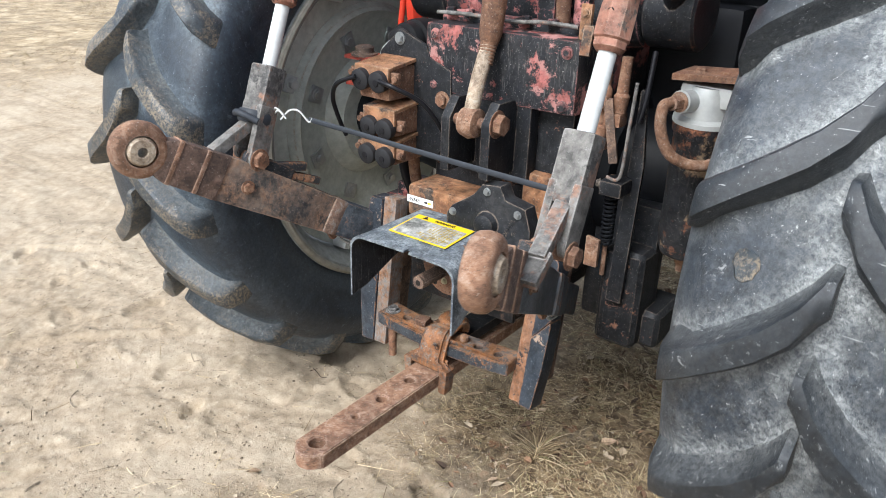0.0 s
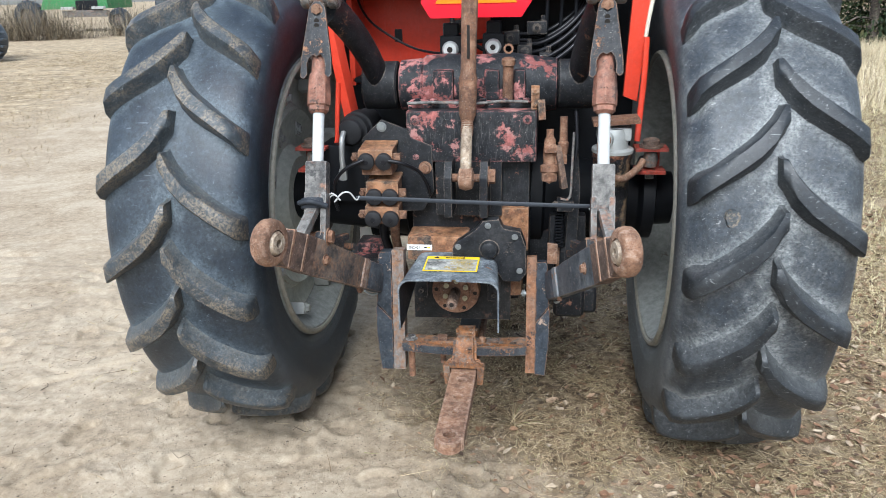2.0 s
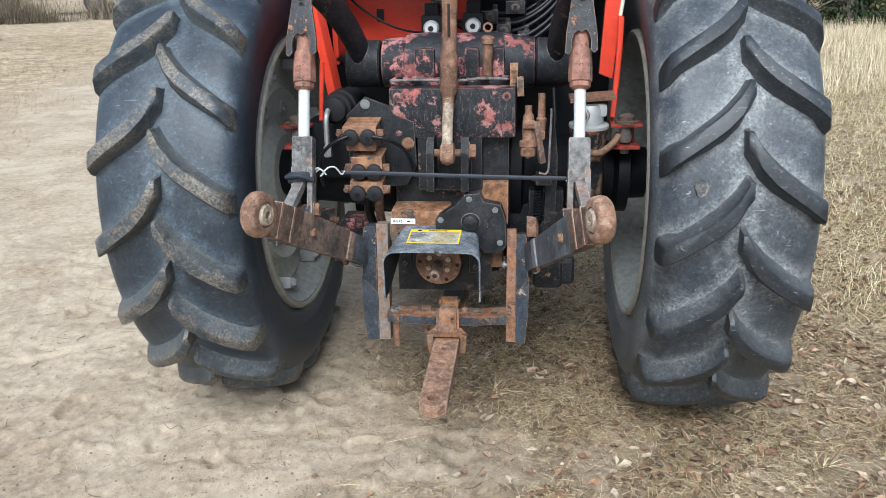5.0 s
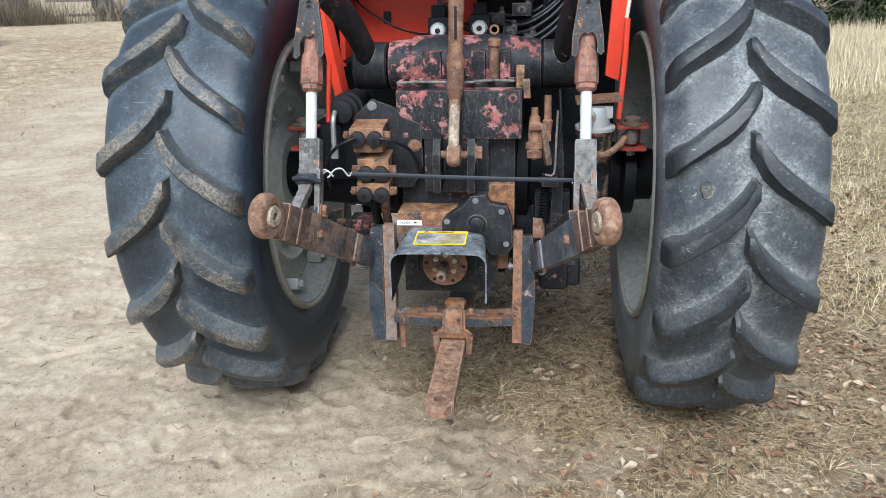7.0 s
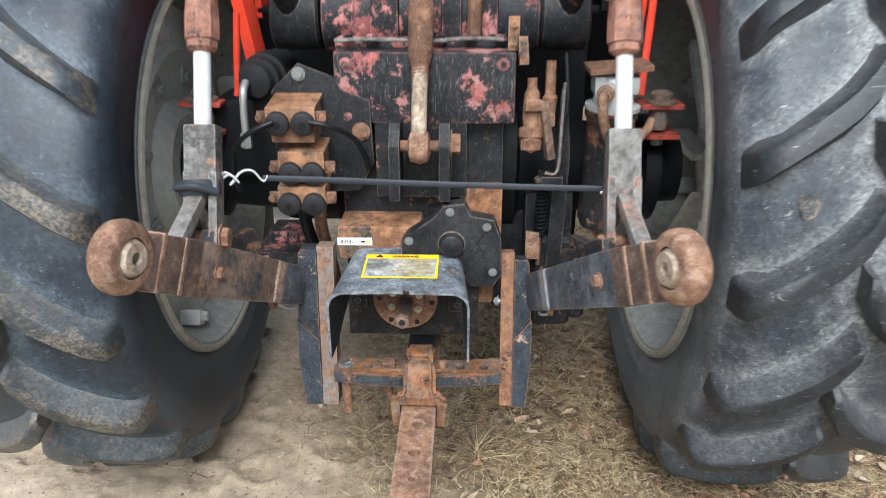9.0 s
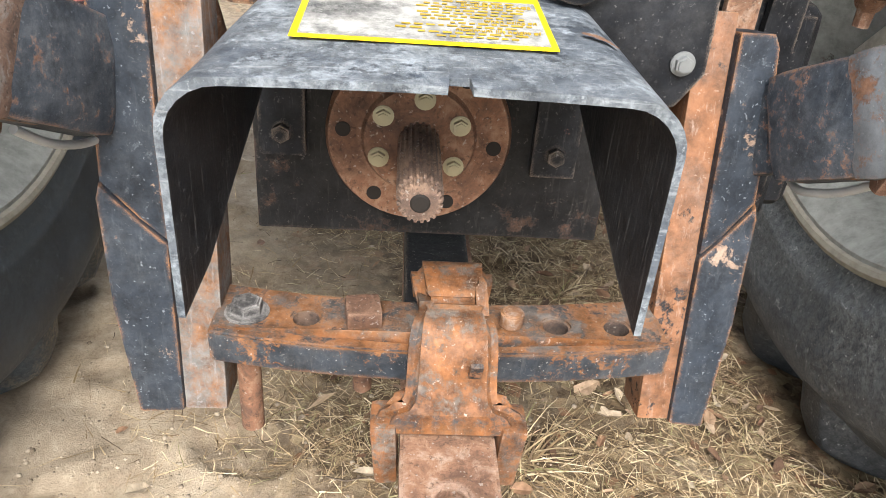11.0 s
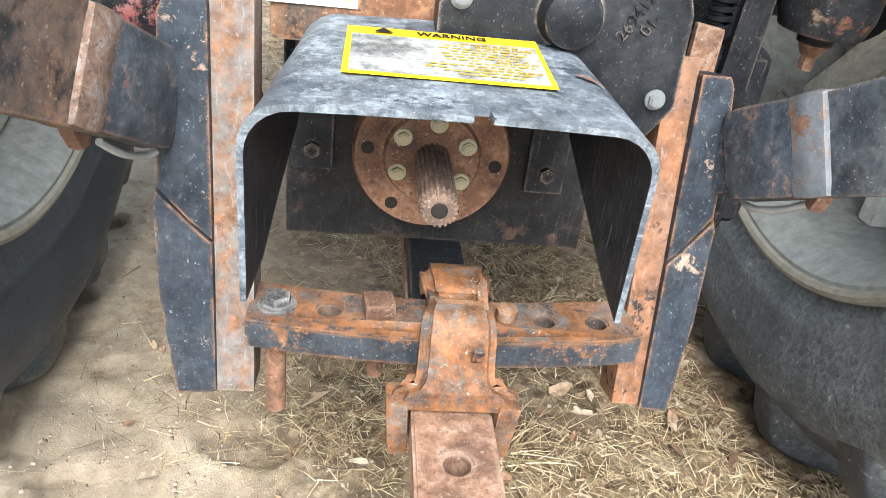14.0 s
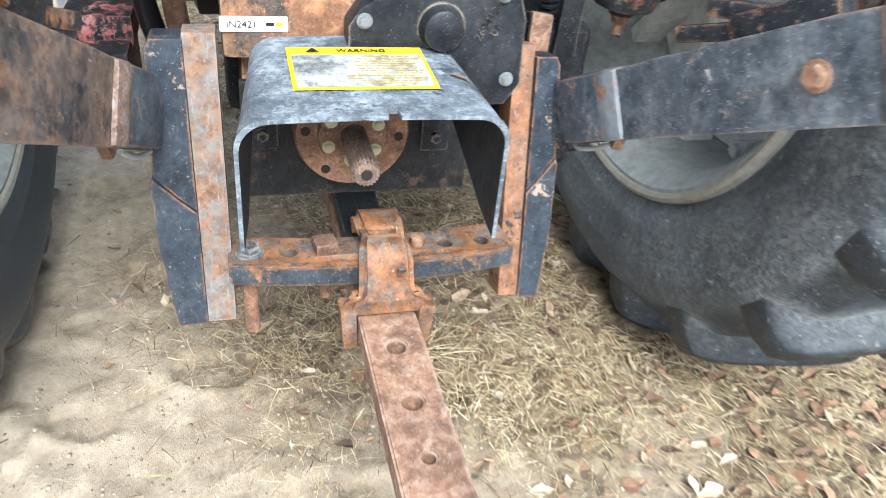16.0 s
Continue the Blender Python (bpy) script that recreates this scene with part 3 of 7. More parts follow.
def build_ground():
    xs, ys = axis_steps(2.4, 0.0125, 600), axis_steps(2.0, 0.0125, 900)
    nx, ny = len(xs), len(ys)
    verts = [(x, y, height(x, y) if abs(x) < 2.4 and abs(y) < 2.0 else ground_height(x, y)) for y in ys for x in xs]
    faces = [(j * nx + i, j * nx + i + 1, (j + 1) * nx + i + 1, (j + 1) * nx + i) for j in range(ny - 1) for i in range(nx - 1)]
    me = bpy.data.meshes.new("ground")
    me.from_pydata(verts, [], faces)
    me.polygons.foreach_set("use_smooth", [True] * len(faces))
    at = me.attributes.new("straw", "FLOAT", "POINT")
    at.data.foreach_set("value", [straw_share(p[0], p[1]) for p in verts])
    m, nt, bs = material("sandy_ground")
    tc = nt.nodes.new("ShaderNodeTexCoord")
    v = tc.outputs["Object"]
    n_mid, n_fine, grit = tex(nt, v, 7, 8, 0.65), tex(nt, v, 26, 14, 0.76), tex(nt, v, 330, 4, 0.7)
    sand = ramp(nt, n_fine, (0.32, (0.225, 0.170, 0.112)), (0.44, (0.335, 0.265, 0.186)), (0.56, (0.415, 0.336, 0.243)), (0.68, (0.52, 0.435, 0.325)))
    sand = mix(nt, math_node(nt, "MULTIPLY", ramp(nt, grit, (0.55, 0.0), (0.62, 1.0)), 0.45), sand, (0.17, 0.125, 0.085))
    sand = mix(nt, math_node(nt, "MULTIPLY", ramp(nt, grit, (0.36, 1.0), (0.42, 0.0)), 0.3), sand, (0.56, 0.47, 0.365))
    pale = ramp(nt, tex(nt, v, 0.9, 9, 0.7, 0.6), (0.44, 0.0), (0.56, 1.0))
    sand = mix(nt, math_node(nt, "MULTIPLY", pale, 0.4), sand, (0.53, 0.45, 0.345))
    damp = ramp(nt, tex(nt, v, 1.7, 13, 0.75, 0.8), (0.47, 0.0), (0.55, 1.0))
    cracks = ramp(nt, tex(nt, v, 6, 14, 0.84, 1.4), (0.36, 1.0), (0.41, 0.0))
    sand = mix(nt, math_node(nt, "MULTIPLY", cracks, 0.5), sand, (0.175, 0.128, 0.085))
    crumbs = ramp(nt, tex(nt, v, 60, 9, 0.75), (0.57, 0.0), (0.60, 1.0))
    sand = mix(nt, math_node(nt, "MULTIPLY", crumbs, 0.25), sand, (0.55, 0.465, 0.36))
    sand = mix(nt, math_node(nt, "MULTIPLY", damp, 0.4), sand, mix(nt, ramp(nt, n_fine, (0.38, 0.0), (0.62, 1.0)), (0.15, 0.108, 0.07), (0.33, 0.255, 0.175)))
    soil = ramp(nt, n_fine, (0.40, (0.048, 0.033, 0.021)), (0.5, (0.13, 0.092, 0.057)), (0.61, (0.29, 0.222, 0.142)))
    litter = nt.nodes.new("ShaderNodeTexVoronoi")
    litter.inputs["Scale"].default_value = 48
    nt.links.new(v, litter.inputs["Vector"])
    bits = nt.nodes.new("ShaderNodeSeparateColor")
    nt.links.new(litter.outputs["Color"], bits.inputs[0])
    straw = ramp(nt, bits.outputs[0], (0.0, (0.06, 0.042, 0.027)), (0.45, (0.165, 0.118, 0.07)), (0.8, (0.29, 0.225, 0.13)), (1.0, (0.23, 0.115, 0.065)))
    share = nt.nodes.new("ShaderNodeAttribute")
    share.attribute_name = "straw"
    col = mix(nt, ramp(nt, n_mid, (0.42, 0.0), (0.58, 1.0)), soil, straw)
    col = mix(nt, math_node(nt, "MULTIPLY", ramp(nt, tex(nt, v, 2.6, 8, 0.65), (0.52, 0.0), (0.60, 1.0)), 0.5), col, sand)
    col = mix(nt, share.outputs["Fac"], sand, col)
    left = nt.nodes.new("ShaderNodeMapRange")
    left.inputs["From Min"].default_value, left.inputs["From Max"].default_value = 4.6, 6.4
    away = nt.nodes.new("ShaderNodeVectorMath")
    away.operation = "DOT_PRODUCT"
    away.inputs[1].default_value = (-0.82, -0.12, 0)
    nt.links.new(v, away.inputs[0])
    wide = nt.nodes.new("ShaderNodeMath")
    wide.operation = "ADD"
    nt.links.new(away.outputs["Value"], wide.inputs[0])
    nt.links.new(math_node(nt, "MULTIPLY", tex(nt, v, 0.7, 5), 1.0), wide.inputs[1])
    nt.links.new(wide.outputs[0], left.inputs["Value"])
    dry = ramp(nt, tex(nt, v, 5, 12, 0.8, 0.5), (0.40, (0.21, 0.155, 0.095)), (0.5, (0.40, 0.31, 0.20)), (0.60, (0.60, 0.49, 0.345)))
    dry = mix(nt, ramp(nt, tex(nt, v, 2.3, 10, 0.75, 0.6), (0.44, 0.0), (0.60, 1.0)), dry, ramp(nt, n_fine, (0.38, (0.13, 0.10, 0.065)), (0.62, (0.34, 0.27, 0.185))))
    col = mix(nt, left.outputs[0], col, dry)
    nt.links.new(col, bs.inputs["Base Color"])
    bs.inputs["Roughness"].default_value = 0.95
    bs.inputs["Specular IOR Level"].default_value = 0.15
    clod = tex(nt, v, 21, 14, 0.8, 0.5)
    bump(nt, bs, math_node(nt, "ADD", math_node(nt, "MULTIPLY", clod, 0.75), math_node(nt, "MULTIPLY", grit, 0.25)), 0.7, 0.016)
    me.materials.append(m)
    return tagged(new("ground", me), "sandy track edged with straw and leaf litter", "ground", kind="structure")


ground = build_ground()

# ---- tractor ----
AX_Y, AX_Z = 0.505, 0.836
tractor = thing("tractor", (0, AX_Y, 0), "red farm tractor seen from behind, worn and rusty", "tractor")


def wheel_point(cx, x, r, a):
    return Vector((cx + x, AX_Y - r * math.cos(a), AX_Z + r * math.sin(a)))


def lathe_x(cx, profile, seg=72, closed=True):
    bm = B()
    rings = [[bm.verts.new(wheel_point(cx, x, r, 2 * math.pi * k / seg)) for k in range(seg)] for x, r in profile]
    pairs = list(zip(rings, rings[1:])) + ([(rings[-1], rings[0])] if closed else [])
    for a, b in pairs:
        for k in range(seg):
            bm.faces.new((a[k], a[(k + 1) % seg], b[(k + 1) % seg], b[k]))
    bmesh.ops.recalc_face_normals(bm, faces=bm.faces)
    return bm


def crown(x, rl):
    return rl - 0.35 * x * x


def lug_mesh(side, name, mat, rl):
    """One tread bar on the half given by side, about the wheel's axle, its inner end at angle 0."""
    bm = B()
    rings = []
    stations = [-0.010, 0.003, 0.026, 0.064, 0.102, 0.142, 0.180, 0.206, 0.219, 0.226]
    for k, x in enumerate(stations):
        u = max(x, 0)
        shift = lug_shift(u)
        w = (0.025, 0.031, 0.032, 0.030, 0.028, 0.027, 0.028, 0.030, 0.033, 0.036)[k]
        drop = (0.007, 0.002, 0, 0, 0, 0, 0.003, 0.012, 0.045, 0.115)[k]
        top = crown(x, rl) - drop
        low = min(crown(x, rl) - 0.063, top - 0.004) - (0, 0, 0, 0, 0, 0.006, 0.018, 0.035, 0.055, 0.055)[k]
        a = -shift / rl
        row = []
        for r, ww in ((low, w * 2.0), (low + (top - low) * 0.3, w * 1.38), (top - 0.008, w * 1.06), (top, w * 0.82), (top + 0.001, 0), (top, -w * 0.82), (top - 0.008, -w * 1.06), (low + (top - low) * 0.3, -w * 1.3), (low, -w * 1.8)):
            an = a + ww / rl
            row.append(bm.verts.new((side * x, -r * math.cos(an), r * math.sin(an))))
        rings.append(row)
    for a, b in zip(rings, rings[1:]):
        for j in range(8):
            bm.faces.new((a[j], a[j + 1], b[j + 1], b[j]))
    bm.faces.new(rings[0])
    bm.faces.new(rings[-1][::-1])
    bmesh.ops.recalc_face_normals(bm, faces=bm.faces)
    me = finish(name, bm, mat, 50)
    at = me.attributes.new("dust", "FLOAT", "POINT")
    at.data.foreach_set("value", [(0.9, 0.42, 0.16, 0.06, 0.03, 0.06, 0.12, 0.25, 0.8)[k % 9] for k in range(len(me.vertices))])
    return me


def lug_shift(u):
    return 0.055 * (1 - math.exp(-u / 0.028)) + 0.69 * u


def gather_dust(me, cx, rl, first_left, first_right):
    """How much dry dust lies on the carcass: most at the feet of the lugs and along the middle."""
    out = []
    step = 2 * math.pi / 19
    for v in me.vertices:
        x, y, z = v.co.x - cx, v.co.y, v.co.z - AX_Z
        r, a = math.hypot(y, z), math.atan2(z, -y)
        if r < 0.752:
            out.append((0.30 if cx > 0 else 0.06) + 0.25 * noise.noise(v.co * 6.0) * (0.5 + 0.5 * math.sin(r * 420)))
            continue
        d = 1.0
        for first in ([first_left] if x < -0.05 else [first_right] if x > 0.05 else [first_left, first_right]):
            off = (a - radians(first) + lug_shift(abs(x)) / rl + step / 2) % step - step / 2
            if abs(off * rl) < abs(d):
                d = off * rl
        wob = 0.012 * noise.noise(v.co * 9.0)
        foot = math.exp(-((abs(d) - 0.046 + wob) / (0.034 if d > 0 else 0.022)) ** 2) * (1.0 if d > 0 else 0.8)
        mid = 0.55 * math.exp(-(x / 0.05) ** 2)
        out.append(min(1.0, max(foot, mid) * (0.75 + 0.5 * noise.noise(v.co * 5.0 + Vector((3, 1, 7))))))
    at = me.attributes.new("dust", "FLOAT", "POINT")
    at.data.foreach_set("value", out)


def rear_wheel(cx, inner, rl, dish_at, dish_mat, tyre_mat, lug_mat, first_left, first_right, label, ribs=False):
    """inner: +1 where the tractor's body lies towards +x."""
    s = inner
    rim = lathe_x(cx, [(-0.20, 0.535), (-0.215, 0.53), (-0.215, 0.505), (-0.19, 0.485), (-0.17, 0.472), (-0.06, 0.452), (0.06, 0.452), (0.17, 0.472), (0.19, 0.485), (0.215, 0.505),
                       (0.215, 0.53), (0.20, 0.535), (0.195, 0.515), (0.175, 0.497), (0.06, 0.475), (-0.06, 0.475), (-0.175, 0.497), (-0.195, 0.515)])
    wheel = part("rear_wheel", rim, WHEEL_SHADED, tractor, label)
    lip = B()
    for e in (-1, 1):
        ring = [(e * 0.214 + 0.011 * math.cos(q), 0.522 + 0.011 * math.sin(q)) for q in np.linspace(0, 2 * math.pi, 8, endpoint=False)]
        merge(lip, lathe_x(cx, ring))
    part("rim_lip", lip, LIP, wheel)
    prof = [(-0.185, 0.50), (-0.205, 0.535), (-0.213, 0.556), (-0.219, 0.562), (-0.218, 0.572), (-0.224, 0.578), (-0.223, 0.60), (-0.236, 0.66), (-0.237, 0.69), (-0.233, 0.717), (-0.225, 0.738), (-0.213, 0.754), (-0.197, 0.766), (-0.175, rl - 0.069), (-0.14, rl - 0.062), (-0.09, rl - 0.057),
            (0, rl - 0.055), (0.09, rl - 0.057), (0.14, rl - 0.062), (0.175, rl - 0.069), (0.197, 0.766), (0.213, 0.754), (0.225, 0.738), (0.233, 0.717), (0.237, 0.69), (0.236, 0.66), (0.223, 0.60), (0.224, 0.578), (0.218, 0.572), (0.219, 0.562), (0.213, 0.556), (0.205, 0.535), (0.185, 0.50)]
    fine = []
    for (xa, ra), (xb, rb) in zip(prof, prof[1:]):
        n = max(1, round(abs(xb - xa) / 0.018))
        fine += [(xa + (xb - xa) * k / n, ra + (rb - ra) * k / n) for k in range(n)]
    tyre = part("tyre", lathe_x(cx, fine + [prof[-1]], 304), tyre_mat, wheel, "cracked dusty tyre carcass", 60)
    gather_dust(tyre.data, cx, rl, first_left, first_right)
    meshes = {-1: lug_mesh(-1, "tread_lug", lug_mat, rl), 1: lug_mesh(1, "tread_lug", lug_mat, rl)}
    for half, first in ((-1, first_left), (1, first_right)):
        for k in range(19):
            lug = new("tread_lug", meshes[half])
            lug.parent = wheel
            lug.location = (cx, 0, AX_Z)
            lug.rotation_euler = (-radians(first + k * 360 / 19), 0, 0)
    # dish, set towards the outer side, with its rolled steps
    d = -s
    dish = [(x + s * dish_at, r) for x, r in [(0.02 * d, 0.455), (0.035 * d, 0.40), (0.03 * d, 0.36), (-0.005 * d, 0.335), (0.02 * d, 0.30), (0.03 * d, 0.20), (-0.01 * d, 0.155), (-0.01 * d, 0.06),
            (0.005 * d, 0.06), (0.005 * d, 0.155), (0.045 * d, 0.20), (0.035 * d, 0.30), (0.01 * d, 0.345), (0.045 * d, 0.365), (0.05 * d, 0.40), (0.035 * d, 0.455)]]
    part("wheel_disc", lathe_x(cx, dish), dish_mat, wheel)
    hub = B()
    turned(hub, (cx + s * (dish_at - 0.015), AX_Y, AX_Z), (cx + s * (dish_at + 0.075), AX_Y, AX_Z), [(0, 0.12), (0.1, 0.125), (0.25, 0.12), (0.3, 0.075), (1, 0.07)], 32)
    part("hub", hub, WHEEL_GREY, wheel)
    for k in range(8):
        a = 2 * math.pi * (k + 0.5) / 8
        b = B()
        p = wheel_point(cx, s * (dish_at - 0.017), 0.265, a)
        box(b, p, (0.008, 0.05, 0.05), 0.004, (math.degrees(-a), 0, 0))
        hexbolt(b, p + Vector((s * 0.004, 0, 0)), (s, 0, 0), 0.014, 0.012)
        part("clamp_bolt", b, STEEL, wheel)
        b = B()
        box(b, wheel_point(cx, s * (dish_at + 0.015), 0.435, a), (0.06, 0.045, 0.05), 0.006, (math.degrees(-a), 0, 0))
        hexbolt(b, wheel_point(cx, s * (dish_at + 0.045), 0.432, a), (s, 0, 0), 0.015, 0.016)
        part("rim_lug", b, ALU, wheel)
    if ribs:
        for k in range(8):
            a = 2 * math.pi * k / 8
            b = B()
            prism(b, [(-0.15, -0.012), (0.15, -0.020), (0.15, 0.020), (-0.15, 0.012)], 0.075, Matrix.Translation(wheel_point(cx, s * (dish_at + 0.005), 0.30, a)) @ pose(0, 0, 0, math.degrees(-a), 0, 0) @ Matrix(((0, s, 0, 0), (-1, 0, 0, 0), (0, 0, 1, 0), (0, 0, 0, 1))), 0.006)
            part("wheel_rib", b, dish_mat, wheel)
    return wheel


rear_wheel(-0.835, 1, 0.843, 0.135, WHEEL_GREY, TYRE_L, LUG_L, 11.2, 2.5, "grey rear wheel with dark muddy ribbed tyre")
right_wheel = rear_wheel(0.855, -1, 0.858, -0.02, WHEEL_MID, TYRE_R, LUG_R, 11.3, 1.5, "grey rear wheel with dusty worn ribbed tyre", True)

# a torn patch on the tread
def torn_patch(cx, x, r, a, size, seed):
    rr = random.Random(seed)
    bm = B()
    rings = []
    for f, lift in ((1.0, -0.003), (0.8, 0.0035), (0.45, 0.0015), (0.1, 0.002)):
        ring = []
        for k in range(16):
            q = 2 * math.pi * k / 16
            s = size * f * rr.uniform(0.85, 1.15)
            ring.append(bm.verts.new(wheel_point(cx, x + 0.7 * s * math.cos(q), r + lift, a + s * math.sin(q) / r)))
        rings.append(ring)
    for p, q in zip(rings, rings[1:]):
        for k in range(16):
            bm.faces.new((p[k], p[(k + 1) % 16], q[(k + 1) % 16], q[k]))
    bm.faces.new(rings[-1])
    bmesh.ops.recalc_face_normals(bm, faces=bm.faces)
    return bm


part("torn_patch", torn_patch(0.855, -0.117, 0.7975, radians(11.6), 0.031, 4), LUG_L, right_wheel, "brown torn patch in the rubber")

# axle housings
for s in (-1, 1):
    bm = B()
    turned(bm, (s * 0.2, AX_Y, AX_Z + 0.02), (s * 0.70, AX_Y, AX_Z + 0.01), [(0, 0.19), (0.08, 0.19), (0.1, 0.165), (0.45, 0.13), (0.75, 0.115), (0.78, 0.15), (0.86, 0.15), (0.88, 0.10), (1, 0.095)], 28)
    ax = part("axle_housing", bm, DARK, tractor, "black oily axle housing")
    for k in range(8):
        a = k * math.pi / 4
        bm = B()
        hexbolt(bm, (s * 0.60, AX_Y + 0.132 * math.cos(a), AX_Z + 0.01 + 0.132 * math.sin(a)), (-s, 0, 0), 0.011, 0.012)
        part("flange_bolt", bm, DARK, ax)

bm = B()
box(bm, (-0.30, 0.60, 0.98), (0.26, 0.16, 0.62), 0.03)
part("frame_side", bm, DARK, tractor)
bm = B()
box(bm, (0.31, 0.60, 0.95), (0.26, 0.16, 0.66), 0.03)
part("frame_side", bm, DARK, tractor)

# ---- transmission casing ----
bm = B()
box(bm, (0.0, 0.47, 0.85), (0.40, 0.56, 0.48), 0.02)
casing = part("transmission_casing", bm, BLACK, tractor, "cast iron casing in worn black paint")
bm = B()
box(bm, (0.01, 0.36, 1.135), (0.42, 0.44, 0.165), 0.012)
part("upper_casing", bm, BLACK_RED, casing, "black paint peeling off red")
bm = B()
box(bm, (0.0, 0.42, 0.62), (0.34, 0.40, 0.16), 0.03)
part("lower_casing", bm, BLACK, casing)
for x in (-0.17, -0.115, 0.045, 0.115, 0.185):
    bm = B()
    hexbolt(bm, (x, 0.20, 1.237), (0, 0, 1), 0.013, 0.012)
    part("cover_bolt", bm, PINK_BLACK, casing)
for x, z in ((-0.17, 1.07), (-0.17, 1.19), (0.19, 1.07), (0.19, 1.19)):
    bm = B()
    hexbolt(bm, (x, 0.141, z), (0, -1, 0), 0.011, 0.008)
    part("case_bolt", bm, BLACK_RED, casing)
bm = B()
turned(bm, (-0.25, 0.36, 1.275), (0.285, 0.36, 1.275), [(0, 0.07), (0.01, 0.085), (0.15, 0.09), (0.17, 0.10), (0.30, 0.105), (0.5, 0.10), (0.72, 0.105), (0.85, 0.095), (0.99, 0.085), (1, 0.07)], 32)
lift = part("lift_cover", bm, PINK_BLACK, tractor, "lift cover, black paint peeling off pinkish red")
bm = B()
box(bm, (0.01, 0.36, 1.225), (0.43, 0.30, 0.025), 0.008)
part("cover_flange", bm, PINK_BLACK, lift)
for x, w in ((-0.09, 0.07), (0.07, 0.05), (0.16, 0.04)):
    bm = B()
    box(bm, (x, 0.27, 1.285), (w, 0.06, 0.10), 0.015)
    part("cast_boss", bm, PINK_BLACK, lift)
bm = B()
hose(bm, [(-0.20, 0.185, 1.236), (-0.10, 0.176, 1.240), (0.02, 0.178, 1.236), (0.11, 0.172, 1.243), (0.19, 0.18, 1.24)], 0.005)
part("steel_line", bm, GREYED, lift, "thin steel pipe along the flange")
bm = B()
box(bm, (0.213, 0.17, 1.255), (0.026, 0.012, 0.075), 0.003)
hexbolt(bm, (0.213, 0.164, 1.275), (0, -1, 0), 0.008, 0.008)
hexbolt(bm, (0.213, 0.164, 1.235), (0, -1, 0), 0.008, 0.008)
part("hanger_plate", bm, PRIMER, lift, "pale rusty hanger plate")

# ---- top link and its bracket ----
bm = B()
for x in (-0.055, 0.058):
    prism(bm, [(-0.07, -0.09), (0.05, -0.09), (0.06, 0.05), (0.03, 0.085), (-0.035, 0.085), (-0.07, 0.04)], 0.026, Matrix.Translation((x + 0.013, 0.105, 0.985)) @ pose(0, 0, 0, 0, 0, 90), 0.006)
box(bm, (0.0, 0.165, 0.98), (0.22, 0.04, 0.22), 0.01)
bracket = part("top_link_bracket", bm, BLACK, tractor, "black cast bracket with two ears")
bm = B()
cyl(bm, (-0.060, 0.06, 1.02), (0.09, 0.06, 1.02), 0.013)
hexbolt(bm, (0.072, 0.06, 1.025), (1, 0, 0), 0.024, 0.022)
part("pin", bm, RUST_BROWN, bracket)
bm = B()
turned(bm, (-0.024, 0.06, 1.018), (0.026, 0.06, 1.018), [(0, 0.018), (0.1, 0.033), (0.5, 0.039), (0.9, 0.033), (1, 0.018)], 24)
link = part("top_link", bm, RUST_PINK, tractor, "rusty top link, ball end held upright")
bm = B()
hose(bm, [(0.0, 0.06, 1.04), (0.001, 0.08, 1.11), (0.002, 0.115, 1.19)], 0.018, 14)
part("neck", bm, BALL, link, "pale worn neck")
bm = B()
spring(bm, (0.001, 0.10, 1.145), (0.002, 0.118, 1.20), 0.017, 0.004, 8)
part("thread", bm, RUST_BROWN, link)
bm = B()
turned(bm, (0.002, 0.116, 1.19), (0.012, 0.16, 1.62), [(0, 0.02), (0.05, 0.027), (0.3, 0.029), (0.34, 0.024), (0.5, 0.024), (0.9, 0.026), (1, 0.02)], 20)
sleeve = part("sleeve", bm, RUST_BROWN, link, "brown rusty sleeve with a slot")
bm = B()
box(bm, (0.008, 0.118, 1.43), (0.009, 0.012, 0.10), 0.003, (-6, 0, 0))
part("slot", bm, INK_AND_HOLES, link)
bm = B()
turned(bm, (0.122, 0.235, 1.205), (0.126, 0.215, 1.375), [(0, 0.03), (0.04, 0.03), (0.08, 0.017), (0.85, 0.017), (0.87, 0.022), (0.97, 0.022), (1, 0.014)], 20)
pipe = part("dipstick_tube", bm, RUST_BROWN, tractor, "rusty upright tube with a ring on top")
bm = B()
turned_open(bm, (0.126, 0.211, 1.402), (0.126, 0.219, 1.402), [(0, 0.010), (0, 0.016), (1, 0.016), (1, 0.010)], 20)
part("ring", bm, RUST_BROWN, pipe)

# ---- power take-off ----
PX, PZ = -0.036, 0.642
bm = B()
box(bm, (-0.10, 0.18, 0.775), (0.20, 0.20, 0.085), 0.012)
box(bm, (0.0, 0.22, 0.70), (0.36, 0.22, 0.20), 0.02)
box(bm, (0.145, 0.23, 0.82), (0.105, 0.14, 0.15), 0.008)
pto = part("pto_housing", bm, PRIMER, tractor, "tan primed housing above the power take-off")
bm = B()
prism(bm, [(-0.045, 0.79), (-0.03, 0.812), (0.03, 0.852), (0.055, 0.885), (0.105, 0.89), (0.12, 0.86), (0.175, 0.85), (0.192, 0.80), (0.195, 0.71), (0.175, 0.68), (0.12, 0.68), (0.09, 0.73), (-0.045, 0.73)],
      0.045, Matrix.Translation((0, 0.04, 0)), 0.006)
turned(bm, (0.075, 0.045, 0.79), (0.075, 0.018, 0.79), [(0, 0.031), (0.5, 0.029), (0.9, 0.026), (1, 0.022)], 28)
cover = part("side_cover", bm, COVER, tractor, "black cast cover held by bolts")
